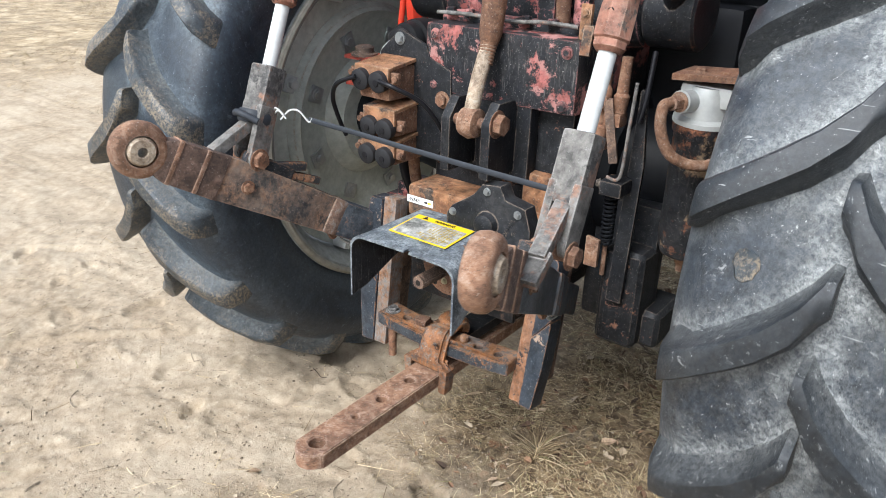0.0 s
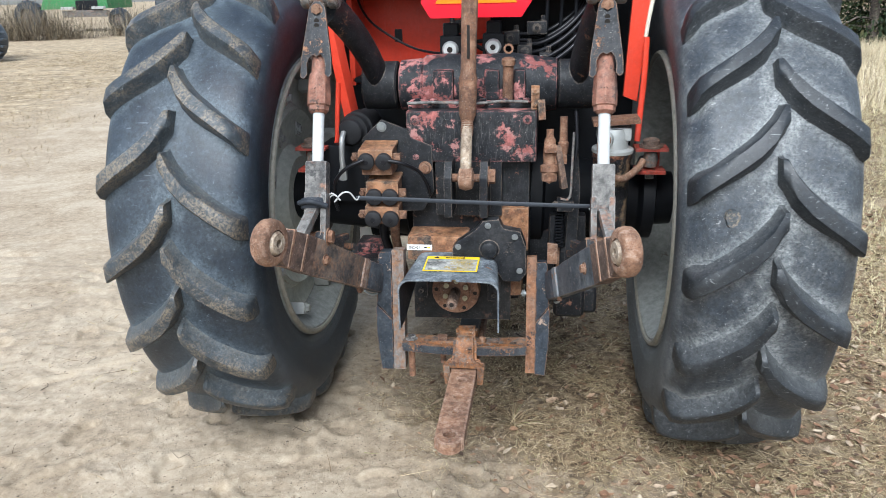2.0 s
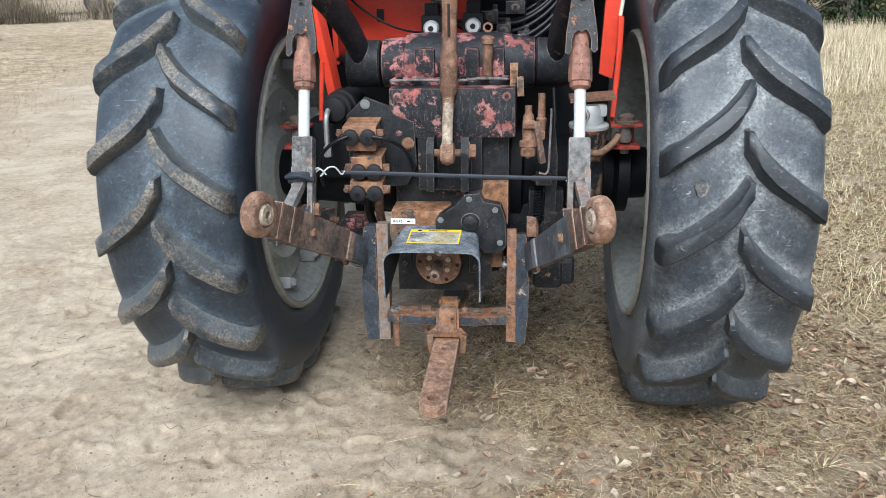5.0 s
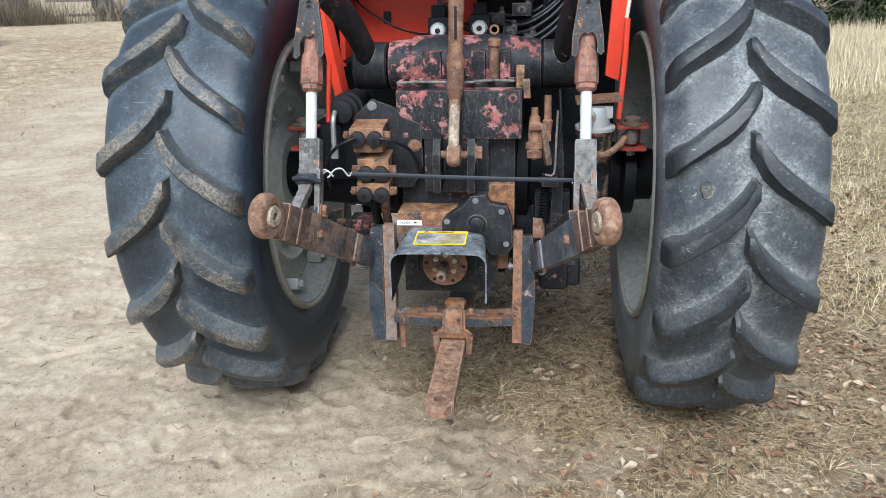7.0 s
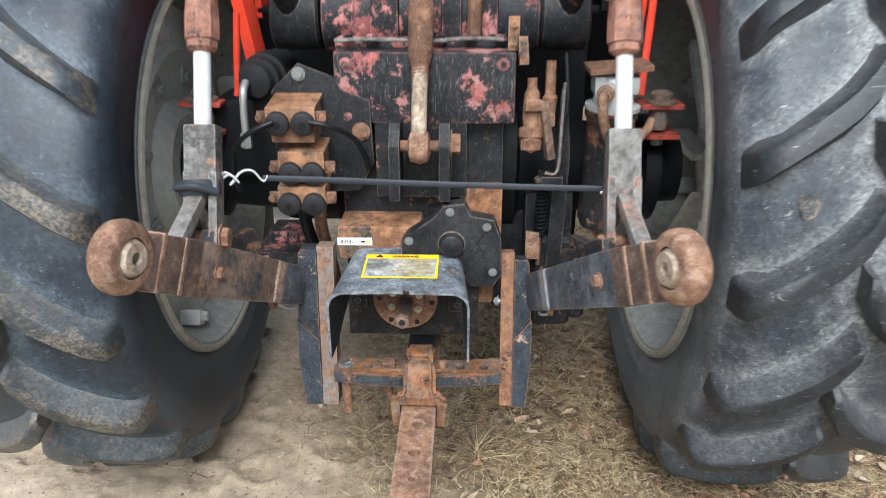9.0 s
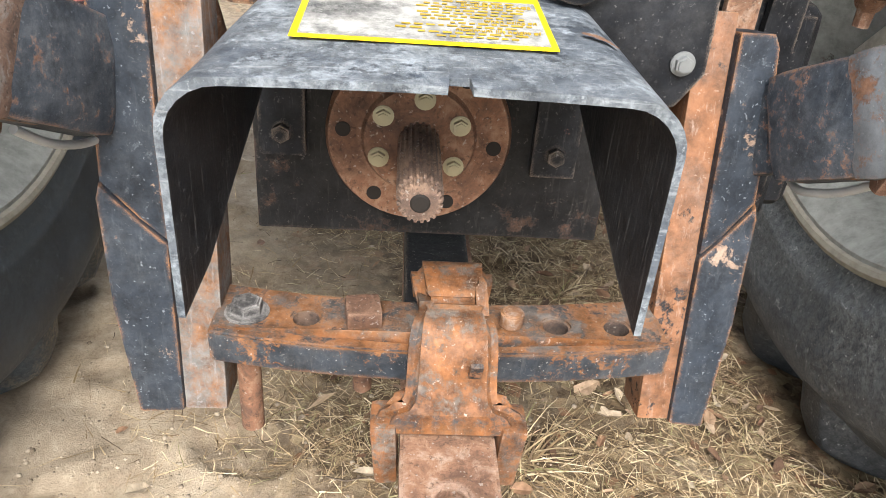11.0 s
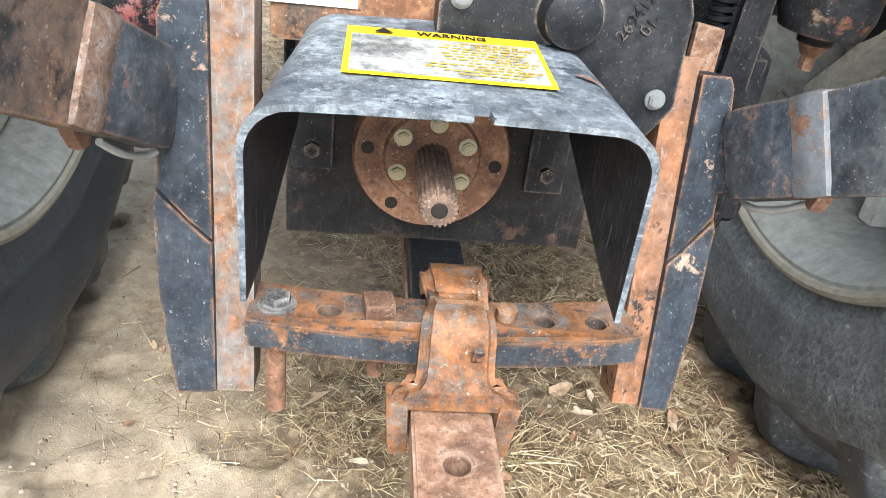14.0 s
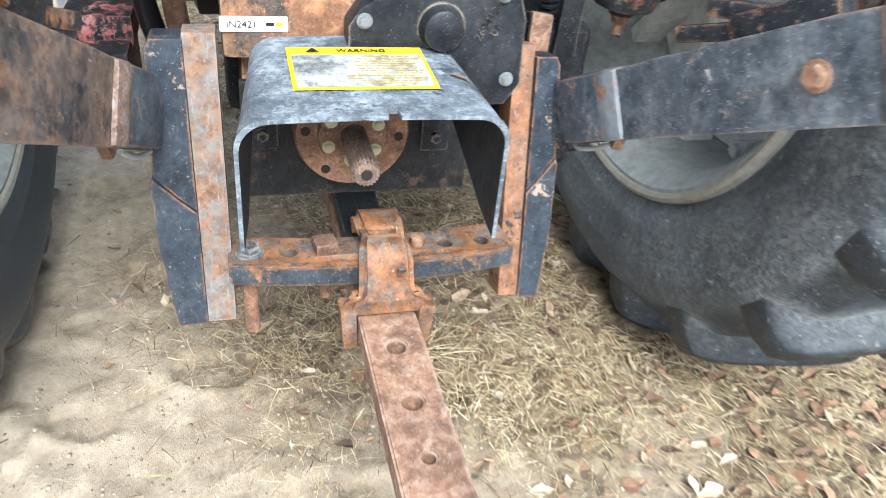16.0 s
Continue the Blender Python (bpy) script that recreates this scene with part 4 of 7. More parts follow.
for x, z in ((0.173, 0.719), (0.157, 0.833), (-0.025, 0.797), (0.071, 0.869)):
    bm = B()
    hexbolt(bm, (x, 0.04, z), (0, -1, 0), 0.0076, 0.009)
    part("cover_bolt", bm, ZINC, cover)
bm = lettering("269412-", 0.0165, pose(0.138, 0.0385, 0.797, 90, -62, 0))
merge(bm, lettering("01-", 0.0165, pose(0.152, 0.0385, 0.789, 90, -62, 0)))
part("casting_number", bm, COVER, cover)
bm = B()
box(bm, (-0.159, 0.0785, 0.779), (0.084, 0.0015, 0.019), 0)
tag = part("white_tag", bm, PAPER, pto, "white stock tag")
part("tag_text", lettering("IN2421", 0.0125, pose(-0.174, 0.077, 0.7785, 90, 0, 0)), INK_AND_HOLES, pto)
bm = B()
box(bm, (-0.139, 0.0772, 0.779), (0.010, 0.001, 0.0045), 0)
part("tag_mark", bm, INK_AND_HOLES, pto)
bm = B()
box(bm, (-0.1275, 0.0772, 0.779), (0.009, 0.001, 0.0045), 0)
part("tag_mark", bm, YELLOW, pto)
bm = B()
box(bm, (-0.02, 0.085, 0.615), (0.325, 0.012, 0.175), 0.004)
back = part("back_plate", bm, BACK, tractor, "black plate behind the shaft")
bm = B()
turned(bm, (PX, 0.08, PZ), (PX, 0.04, PZ), [(0, 0.079), (0.85, 0.079), (1, 0.076)], 48)
turned(bm, (PX, 0.042, PZ), (PX, 0.034, PZ), [(0, 0.05), (1, 0.046)], 40)
disc = part("pto_flange", bm, RUST_BROWN, tractor, "rusty round flange with bolts")
for k in range(6):
    a = radians(25 + 60 * k)
    bm = B()
    hexbolt(bm, (PX + 0.037 * math.cos(a), 0.035, PZ + 0.037 * math.sin(a)), (0, -1, 0), 0.0066, 0.009)
    part("flange_bolt", bm, ZINC_YELLOW, disc)
for k in range(6):
    a = radians(-5 + 60 * k)
    bm = B()
    cyl(bm, (PX + 0.064 * math.cos(a), 0.045, PZ + 0.064 * math.sin(a)), (PX + 0.064 * math.cos(a), 0.0388, PZ + 0.064 * math.sin(a)), 0.0065, seg=14, bevel=0)
    part("bolt_hole", bm, INK_AND_HOLES, disc)


def spline_shaft(p, length, r, teeth=20):
    bm = B()
    n = teeth * 8
    prof = []
    for k in range(n):
        u = (k % 8) / 8
        prof.append(r if 0.15 < u < 0.7 else r * 0.88)
    rings = []
    for y, f in ((0.045, 1), (-length + 0.012, 1), (-length + 0.010, 0.85), (-length + 0.006, 0.85), (-length + 0.005, 0.97), (-length + 0.001, 0.93), (-length, 0.80)):
        rings.append([bm.verts.new((p[0] + q * f * math.cos(2 * math.pi * k / n), p[1] + y, p[2] + q * f * math.sin(2 * math.pi * k / n))) for k, q in enumerate(prof)])
    for a, b in zip(rings, rings[1:]):
        for k in range(n):
            bm.faces.new((a[k], a[(k + 1) % n], b[(k + 1) % n], b[k]))
    bm.faces.new(rings[-1])
    bmesh.ops.recalc_face_normals(bm, faces=bm.faces)
    return bm


shaft = part("pto_shaft", spline_shaft((PX, 0.0, PZ), 0.078, 0.0175), RUST_AND_HOLE_SHADE, tractor, "splined shaft stub, dark rust", 30)
bm = B()
turned(bm, (PX, -0.0775, PZ), (PX, -0.0795, PZ), [(0, 0.008), (1, 0.006)], 16)
part("centre_bore", bm, INK_AND_HOLES, shaft)


def shield():
    """Bent sheet over the shaft: flat top, rounded shoulders, cheeks that taper to the rear."""
    bm = B()
    stations = []
    for y, x0, x1, zt, zl, zr in ((-0.146, -0.193, 0.118, 0.750, 0.585, 0.583), (-0.10, -0.186, 0.114, 0.753, 0.60, 0.600), (-0.04, -0.180, 0.109, 0.757, 0.632, 0.632), (0.03, -0.172, 0.103, 0.761, 0.668, 0.668),
                                   (0.075, -0.168, 0.100, 0.764, 0.69, 0.69)):
        r = 0.034
        row = [(x0, zl)]
        row += [(x0, zl + (zt - r - zl) * f) for f in (0.35, 0.7)]
        row += [(x0 + r - r * math.cos(a), zt - r + r * math.sin(a)) for a in np.linspace(0, math.pi / 2, 7)]
        row += [(x0 + r + (x1 - x0 - 2 * r) * f, zt + 0.002 * math.sin(math.pi * f)) for f in (0.2, 0.4, 0.545, 0.55, 0.60, 0.605, 0.8)]
        row += [(x1 - r + r * math.sin(a), zt - r + r * math.cos(a)) for a in np.linspace(0, math.pi / 2, 7)]
        row += [(x1, zr + (zt - r - zr) * f) for f in (0.7, 0.35)]
        row += [(x1, zr)]
        stations.append((y, row))
    def lip(k, j, y):
        return y + (0.016 if j == 0 and k in (13, 14) else 0.0)

    outer = [[bm.verts.new((x, lip(k, j, y), z)) for k, (x, z) in enumerate(row)] for j, (y, row) in enumerate(stations)]
    cx, cz = -0.036, 0.66
    inner = [[bm.verts.new((x + 0.005 * (1 if x < cx else -1) * (1 if abs(x - cx) > 0.11 else 0), lip(k, j, y), z - (0.005 if z > 0.715 else 0))) for k, (x, z) in enumerate(row)] for j, (y, row) in enumerate(stations)]
    n = len(outer[0])
    for a, b in zip(outer, outer[1:]):
        for k in range(n - 1):
            bm.faces.new((a[k], a[k + 1], b[k + 1], b[k]))
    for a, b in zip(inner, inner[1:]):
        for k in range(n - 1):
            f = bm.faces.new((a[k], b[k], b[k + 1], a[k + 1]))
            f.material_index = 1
    for o, i in ((outer[0], inner[0]), (outer[-1], inner[-1])):
        for k in range(n - 1):
            bm.faces.new((o[k], i[k], i[k + 1], o[k + 1]))
    for k in (0, n - 1):
        for j in range(len(outer) - 1):
            bm.faces.new((outer[j][k], outer[j + 1][k], inner[j + 1][k], inner[j][k]))
    bmesh.ops.recalc_face_normals(bm, faces=bm.faces)
    return bm


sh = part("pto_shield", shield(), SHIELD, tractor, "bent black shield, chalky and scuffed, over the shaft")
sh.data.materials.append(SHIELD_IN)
for x, z, ang in ((-0.155, 0.645, 0), (0.088, 0.635, 0)):
    bm = B()
    box(bm, (x, 0.073, z), (0.042, 0.010, 0.075), 0.004)
    hexbolt(bm, (x, 0.068, z - 0.014), (0, -1, 0), 0.0085, 0.010, False)
    part("mounting_tab", bm, BLACK, sh)

# warning sticker on the shield's top
def on_shield(x, y):
    return Vector((x, y, 0.7558 + (y + 0.085) * 0.06 + 0.001))


def sticker_quad(x0, x1, y0, y1, lift):
    bm = B()
    vs = [bm.verts.new(on_shield(x, y) + Vector((0, 0, lift + 0.002 * math.sin(math.pi * min(1, max(0, (x + 0.156) / 0.24)))))) for x, y in ((x0, y0), (x1, y0), (x1, y1), (x0, y1))]
    top = [bm.verts.new(v.co + Vector((0, 0, 0.0007))) for v in vs]
    bm.faces.new(top)
    for k in range(4):
        bm.faces.new((vs[k], vs[(k + 1) % 4], top[(k + 1) % 4], top[k]))
    bmesh.ops.recalc_face_normals(bm, faces=bm.faces)
    return bm


stick = part("warning_sticker", sticker_quad(-0.124, 0.046, -0.085, 0.032, 0.0), YELLOW, sh, "yellow warning sticker with worn print")
part("print_panel", sticker_quad(-0.119, 0.041, -0.080, 0.009, 0.0008), STICKER, sh)
slope = math.degrees(math.atan(0.06))
p = on_shield(-0.032, 0.0185)
part("warning_word", lettering("WARNING", 0.0128, pose(p.x, p.y, p.z + 0.0032, slope, 0, 0)), INK_AND_HOLES, sh)
bm = B()
t = [on_shield(-0.092 + dx, 0.0145 + dy) + Vector((0, 0, 0.0033)) for dx, dy in ((-0.009, 0.0), (0.009, 0.0), (0.001, 0.012), (-0.001, 0.012))]
bm.faces.new([bm.verts.new(q) for q in t])
part("warning_symbol", bm, INK_AND_HOLES, sh)
readable = {-0.0058: "SHIELDS IN PLACE", -0.0398: "when using on", -0.0602: "maximum lift height of"}
rng = random.Random(5)
for k in range(12):
    y = 0.001 - 0.0068 * k
    word = [w for at_y, w in readable.items() if abs(at_y - y) < 0.0034]
    stop = 0.037 - rng.uniform(0, 0.012)
    begin = rng.uniform(-0.045, -0.02) if k < 8 else rng.uniform(-0.075, -0.03)
    if word:
        q = on_shield(0.037, y)
        part("print_words", lettering(word[0], 0.0062, pose(q.x, q.y, q.z + 0.0034, slope, 0, 0), align="RIGHT"), PRINT, sh)
        stop = 0.035 - 0.0034 * len(word[0])
    bm = B()
    x = begin
    while x < stop - 0.004:
        w = rng.uniform(0.003, 0.009)
        q = on_shield(x + w / 2, y)
        box(bm, (q.x, q.y, q.z + 0.0034), (min(w, stop - x), rng.choice((0.0015, 0.0021)), 0.0005), 0, (slope, 0, 0))
        x += w + 0.0022
    if len(bm.faces):
        part("fine_print", bm, PRINT, sh)
    else:
        bm.free()
bm = B()
rr = random.Random(9)
rim = [bm.verts.new(Vector((0.080 + 0.013 * math.cos(a) * rr.uniform(0.8, 1.1), -0.050 - 0.007 * math.cos(a) + 0.0045 * math.sin(a) * rr.uniform(0.7, 1.2), 0.0))) for a in np.linspace(0, 2 * math.pi, 18, endpoint=False)]
for q in rim:
    q.co.z = on_shield(q.co.x, q.co.y).z + 0.0006 - 12 * max(0.0, q.co.x - 0.072) ** 2
bm.faces.new(rim)
part("scraped_patch", bm, RUST_PINK, sh, "pinkish scrape in the paint")

# ---- side brackets, crossbar and drawbar ----
def side_bracket(x_in, x_mid, x_out, top, y_top, bar_mat):
    bm = B()
    bar(bm, ((x_in + x_mid) / 2, 0.022, 0.368), ((x_in + x_mid) / 2, y_top + 0.03, top), abs(x_mid - x_in) + 0.002, 0.05, 0.003)
    b = part("side_bracket", bm, bar_mat, tractor, "upright bracket, black plate welded to a rusty bar")
    lean = math.degrees(math.atan2(y_top, 0.39))
    w = x_out - x_mid
    g = top - 0.372
    bm = B()
    m = Matrix.Translation((x_mid, -0.006, 0.372)) @ pose(0, 0, 0, -lean, 0, 0)
    prism(bm, [(0.0, 0.176), (w * 0.45, 0.1975), (w * 1.02, 0.2295), (w * 0.98, 0.30), (w * 0.86, g - 0.012), (w * 0.74, g), (0.0, g)], 0.055, m, 0.0045)
    part("upper_plate", bm, BLACK_CHIP, b)
    bm = B()
    m = Matrix.Translation((x_mid, -0.008, 0.372)) @ pose(0, 0, 0, -lean, 0, 0)
    prism(bm, [(0.0, 0.0), (w * 0.82, -0.003), (w * 1.06, 0.11), (w * 1.10, 0.215), (w * 1.04, 0.2285), (w * 0.45, 0.1965), (0.0, 0.175)], 0.055, m, 0.0045)
    part("lower_plate", bm, BLACK_CHIP, b)
    bm = B()
    bar(bm, ((x_in + x_out) / 2, 0.075, 0.40), ((x_in + x_out) / 2, 0.12, top - 0.05), 0.03, 0.10, 0.004)
    part("web", bm, RUST_AND_HOLE_SHADE, b)
    return b


side_bracket(-0.207, -0.245, -0.296, 0.778, 0.035, BAR_STEEL)
side_bracket(0.196, 0.226, 0.268, 0.748, 0.075, BAR_RUST)


bm = B()
cyl(bm, (0.202, 0.066, 0.630), (0.178, 0.066, 0.630), 0.007, seg=14)
hexbolt(bm, (0.190, 0.066, 0.630), (-1, 0, 0), 0.0105, 0.010)
part("bracket_bolt", bm, ZINC, tractor, "zinc bolt through the bracket")


def pierced_plate(outline, z0, z1, holes, bevel=0.003):
    """A flat plate of the outline (x, y) with round holes (x, y, radius) through it."""
    bm = B()
    vs = [bm.verts.new((x, y, z1)) for x, y in outline]
    edges = [bm.edges.new((vs[k], vs[(k + 1) % len(vs)])) for k in range(len(vs))]
    loops = []
    for hx, hy, r in holes:
        ring = [bm.verts.new((hx + r * math.cos(a), hy + r * math.sin(a), z1)) for a in np.linspace(0, 2 * math.pi, 20, endpoint=False)]
        loops.append(ring)
        edges += [bm.edges.new((ring[k], ring[(k + 1) % 20])) for k in range(20)]
    bmesh.ops.triangle_fill(bm, use_beauty=True, edges=edges)
    bmesh.ops.delete(bm, geom=[f for f in bm.faces if any(all(v in ring for v in f.verts) for ring in loops)], context="FACES_ONLY")
    ext = bmesh.ops.extrude_face_region(bm, geom=bm.faces[:])
    bmesh.ops.translate(bm, verts=[v for v in ext["geom"] if isinstance(v, bmesh.types.BMVert)], vec=(0, 0, z0 - z1))
    bmesh.ops.recalc_face_normals(bm, faces=bm.faces)
    rim = [e for e in bm.edges if len(e.link_faces) == 2 and e.calc_face_angle(0) > 1.0]
    bmesh.ops.bevel(bm, geom=rim, offset=bevel, segments=2, affect="EDGES")
    return bm


def curved_bar():
    us = np.linspace(-1, 1, 17)
    near = [(-0.006 + 0.205 * u, -0.046 + 0.020 * u * u) for u in us]
    far = [(-0.006 + 0.205 * u, 0.030 + 0.020 * u * u) for u in us[::-1]]
    bm = pierced_plate(near + far, 0.449, 0.482, [(-0.129, 0.0, 0.0118), (0.098, 0.0, 0.0118), (0.155, 0.001, 0.0118)], 0.0022)
    bm.normal_update()
    for f in bm.faces:
        if f.normal.y < -0.6 and f.calc_center_median().y < -0.015:
            f.material_index = 1
        # Hole walls take the darker rust, which paints in the shade inside them.
        if abs(f.normal.z) < 0.35 and any(math.hypot(f.calc_center_median().x - hx, f.calc_center_median().y) < 0.0135 for hx in (-0.129, 0.098, 0.155)):
            f.material_index = 2
    return bm


cross = part("drawbar_support", curved_bar(), CROSS_TOP, tractor, "curved crossbar, flaking black paint over orange rust", 30)
cross.data.materials.append(CROSS_FRONT)
cross.data.materials.append(RUST_AND_HOLE_SHADE)
bm = B()
cyl(bm, (-0.182, 0.004, 0.481), (-0.182, 0.004, 0.495), 0.0155, 0.0145, seg=6, bevel=0.002)
cyl(bm, (-0.182, 0.004, 0.481), (-0.182, 0.004, 0.4845), 0.020)
part("bolt_head", bm, GREYED, cross, "grey weathered bolt head")
bm = B()
cyl(bm, (-0.184, 0.004, 0.450), (-0.184, 0.004, 0.345), 0.011)
part("long_bolt", bm, RUST_BROWN, cross)
bm = B()
box(bm, (-0.078, 0.0, 0.490), (0.032, 0.032, 0.018), 0.005, (0, 0, 8))
cyl(bm, (-0.078, 0.0, 0.484), (-0.078, 0.0, 0.400), 0.009)
part("square_bolt", bm, RUST_BROWN, cross)
bm = B()
cyl(bm, (0.056, -0.002, 0.482), (0.056, -0.002, 0.498), 0.011)
part("stud", bm, RUST_ORANGE, cross)


def round_end_bar(y0, y1, hw, z0, z1, holes):
    """A flat bar with a rounded end at y0 and round holes through it."""
    bm = B()
    out = [(hw, y1), (hw, y0 + hw * 0.6)] + [(hw * 0.92 * math.cos(a), y0 + 0.042 - 0.042 * math.sin(a)) for a in np.linspace(radians(20), radians(160), 13)] + [(-hw, y0 + hw * 0.6), (-hw, y1)]
    vs = [bm.verts.new((x, y, z1)) for x, y in out]
    edges = [bm.edges.new((vs[k], vs[(k + 1) % len(vs)])) for k in range(len(vs))]
    loops = []
    for y, r in holes:
        ring = [bm.verts.new((r * math.cos(a), y + r * math.sin(a), z1)) for a in np.linspace(0, 2 * math.pi, 20, endpoint=False)]
        loops.append(ring)
        edges += [bm.edges.new((ring[k], ring[(k + 1) % 20])) for k in range(20)]
    bmesh.ops.triangle_fill(bm, use_beauty=True, edges=edges)
    hole_faces = [f for f in bm.faces if any(all(v in ring for v in f.verts) for ring in loops)]
    bmesh.ops.delete(bm, geom=hole_faces, context="FACES_ONLY")
    ext = bmesh.ops.extrude_face_region(bm, geom=bm.faces[:])
    bmesh.ops.translate(bm, verts=[v for v in ext["geom"] if isinstance(v, bmesh.types.BMVert)], vec=(0, 0, z0 - z1))
    bmesh.ops.recalc_face_normals(bm, faces=bm.faces)
    rim = [e for e in bm.edges if len(e.link_faces) == 2 and e.calc_face_angle(0) > 1.0]
    bmesh.ops.bevel(bm, geom=rim, offset=0.003, segments=2, affect="EDGES")
    return bm


draw = part("drawbar", round_end_bar(-0.508, 0.42, 0.041, 0.380, 0.418, [(-0.147, 0.0135), (-0.25, 0.0135), (-0.339, 0.0085), (-0.457, 0.019)]), RUST_PINK, tractor, "flat rusty drawbar with four holes", 30)


def loft(path, thick, bevel=0.004):
    """A strap of metal laid along a line (y, z, width)."""
    bm = B()
    path = [tuple(q) for q in smooth_path(path, 4)]
    rows = []
    for k, (y, z, w) in enumerate(path):
        a, b = path[max(k - 1, 0)], path[min(k + 1, len(path) - 1)]
        d = Vector((0, b[0] - a[0], b[1] - a[1])).normalized()
        nrm = Vector((0, -d.z, d.y)) * thick / 2
        c = Vector((0.001, y, z))
        rows.append([bm.verts.new(c + Vector((sx * w / 2, 0, 0)) + nrm * sn) for sx, sn in ((-1, -1), (1, -1), (1, 1), (-1, 1))])
    for a, b in zip(rows, rows[1:]):
        for j in range(4):
            bm.faces.new((a[j], a[(j + 1) % 4], b[(j + 1) % 4], b[j]))
    bm.faces.new(rows[0][::-1])
    bm.faces.new(rows[-1])
    bmesh.ops.recalc_face_normals(bm, faces=bm.faces)
    hard = [e for e in bm.edges if len(e.link_faces) == 2 and e.calc_face_angle(0) > 0.9]
    bmesh.ops.bevel(bm, geom=hard, offset=bevel, segments=3, affect="EDGES")
    return bm


clamp = part("drawbar_clamp", loft([(0.046, 0.474, 0.066), (0.044, 0.497, 0.073), (0.032, 0.511, 0.075), (0.010, 0.510, 0.070), (-0.008, 0.499, 0.059), (-0.022, 0.501, 0.065), (-0.038, 0.499, 0.074), (-0.050, 0.482, 0.077), (-0.058, 0.460, 0.078), (-0.066, 0.447, 0.084), (-0.071, 0.440, 0.118), (-0.072, 0.425, 0.130)], 0.026, 0.010),
             CLAMP_RUST, tractor, "orange rusty clamp holding the drawbar")
for x, w, lean in ((-0.054, 0.021, -4), (0.054, 0.021, 4)):
    bm = B()
    box(bm, (x, -0.071, 0.401), (w, 0.034, 0.068), 0.006, (0, lean, 0), taper=1.1)
    part("clamp_leg", bm, CLAMP_RUST, clamp)
bm = B()
box(bm, (0.019, -0.067, 0.478), (0.011, 0.005, 0.036), 0.0024, (28, 0, 0))
part("rib", bm, BLACK_RUST, clamp)
bm = B()
box(bm, (-0.006, 0.16, 0.446), (0.07, 0.22, 0.03), 0.006)
part("drawbar_pivot_plate", bm, BLACK, tractor, "black plate over the drawbar's fore end")

# ---- lower links, lift rods and lift arms ----
def oval_ring(c, axis, r, w):
    bm = B()
    a = Vector(axis).normalized()
    p = Vector(c)
    turned_open(bm, p - a * w / 2, p + a * w / 2, [(0.0, r * 0.55), (0.0, r * 0.74), (0.06, r * 0.87), (0.2, r * 0.96), (0.5, r), (0.8, r * 0.96), (0.94, r * 0.87), (1.0, r * 0.74), (1.0, r * 0.55)], 36)
    return bm


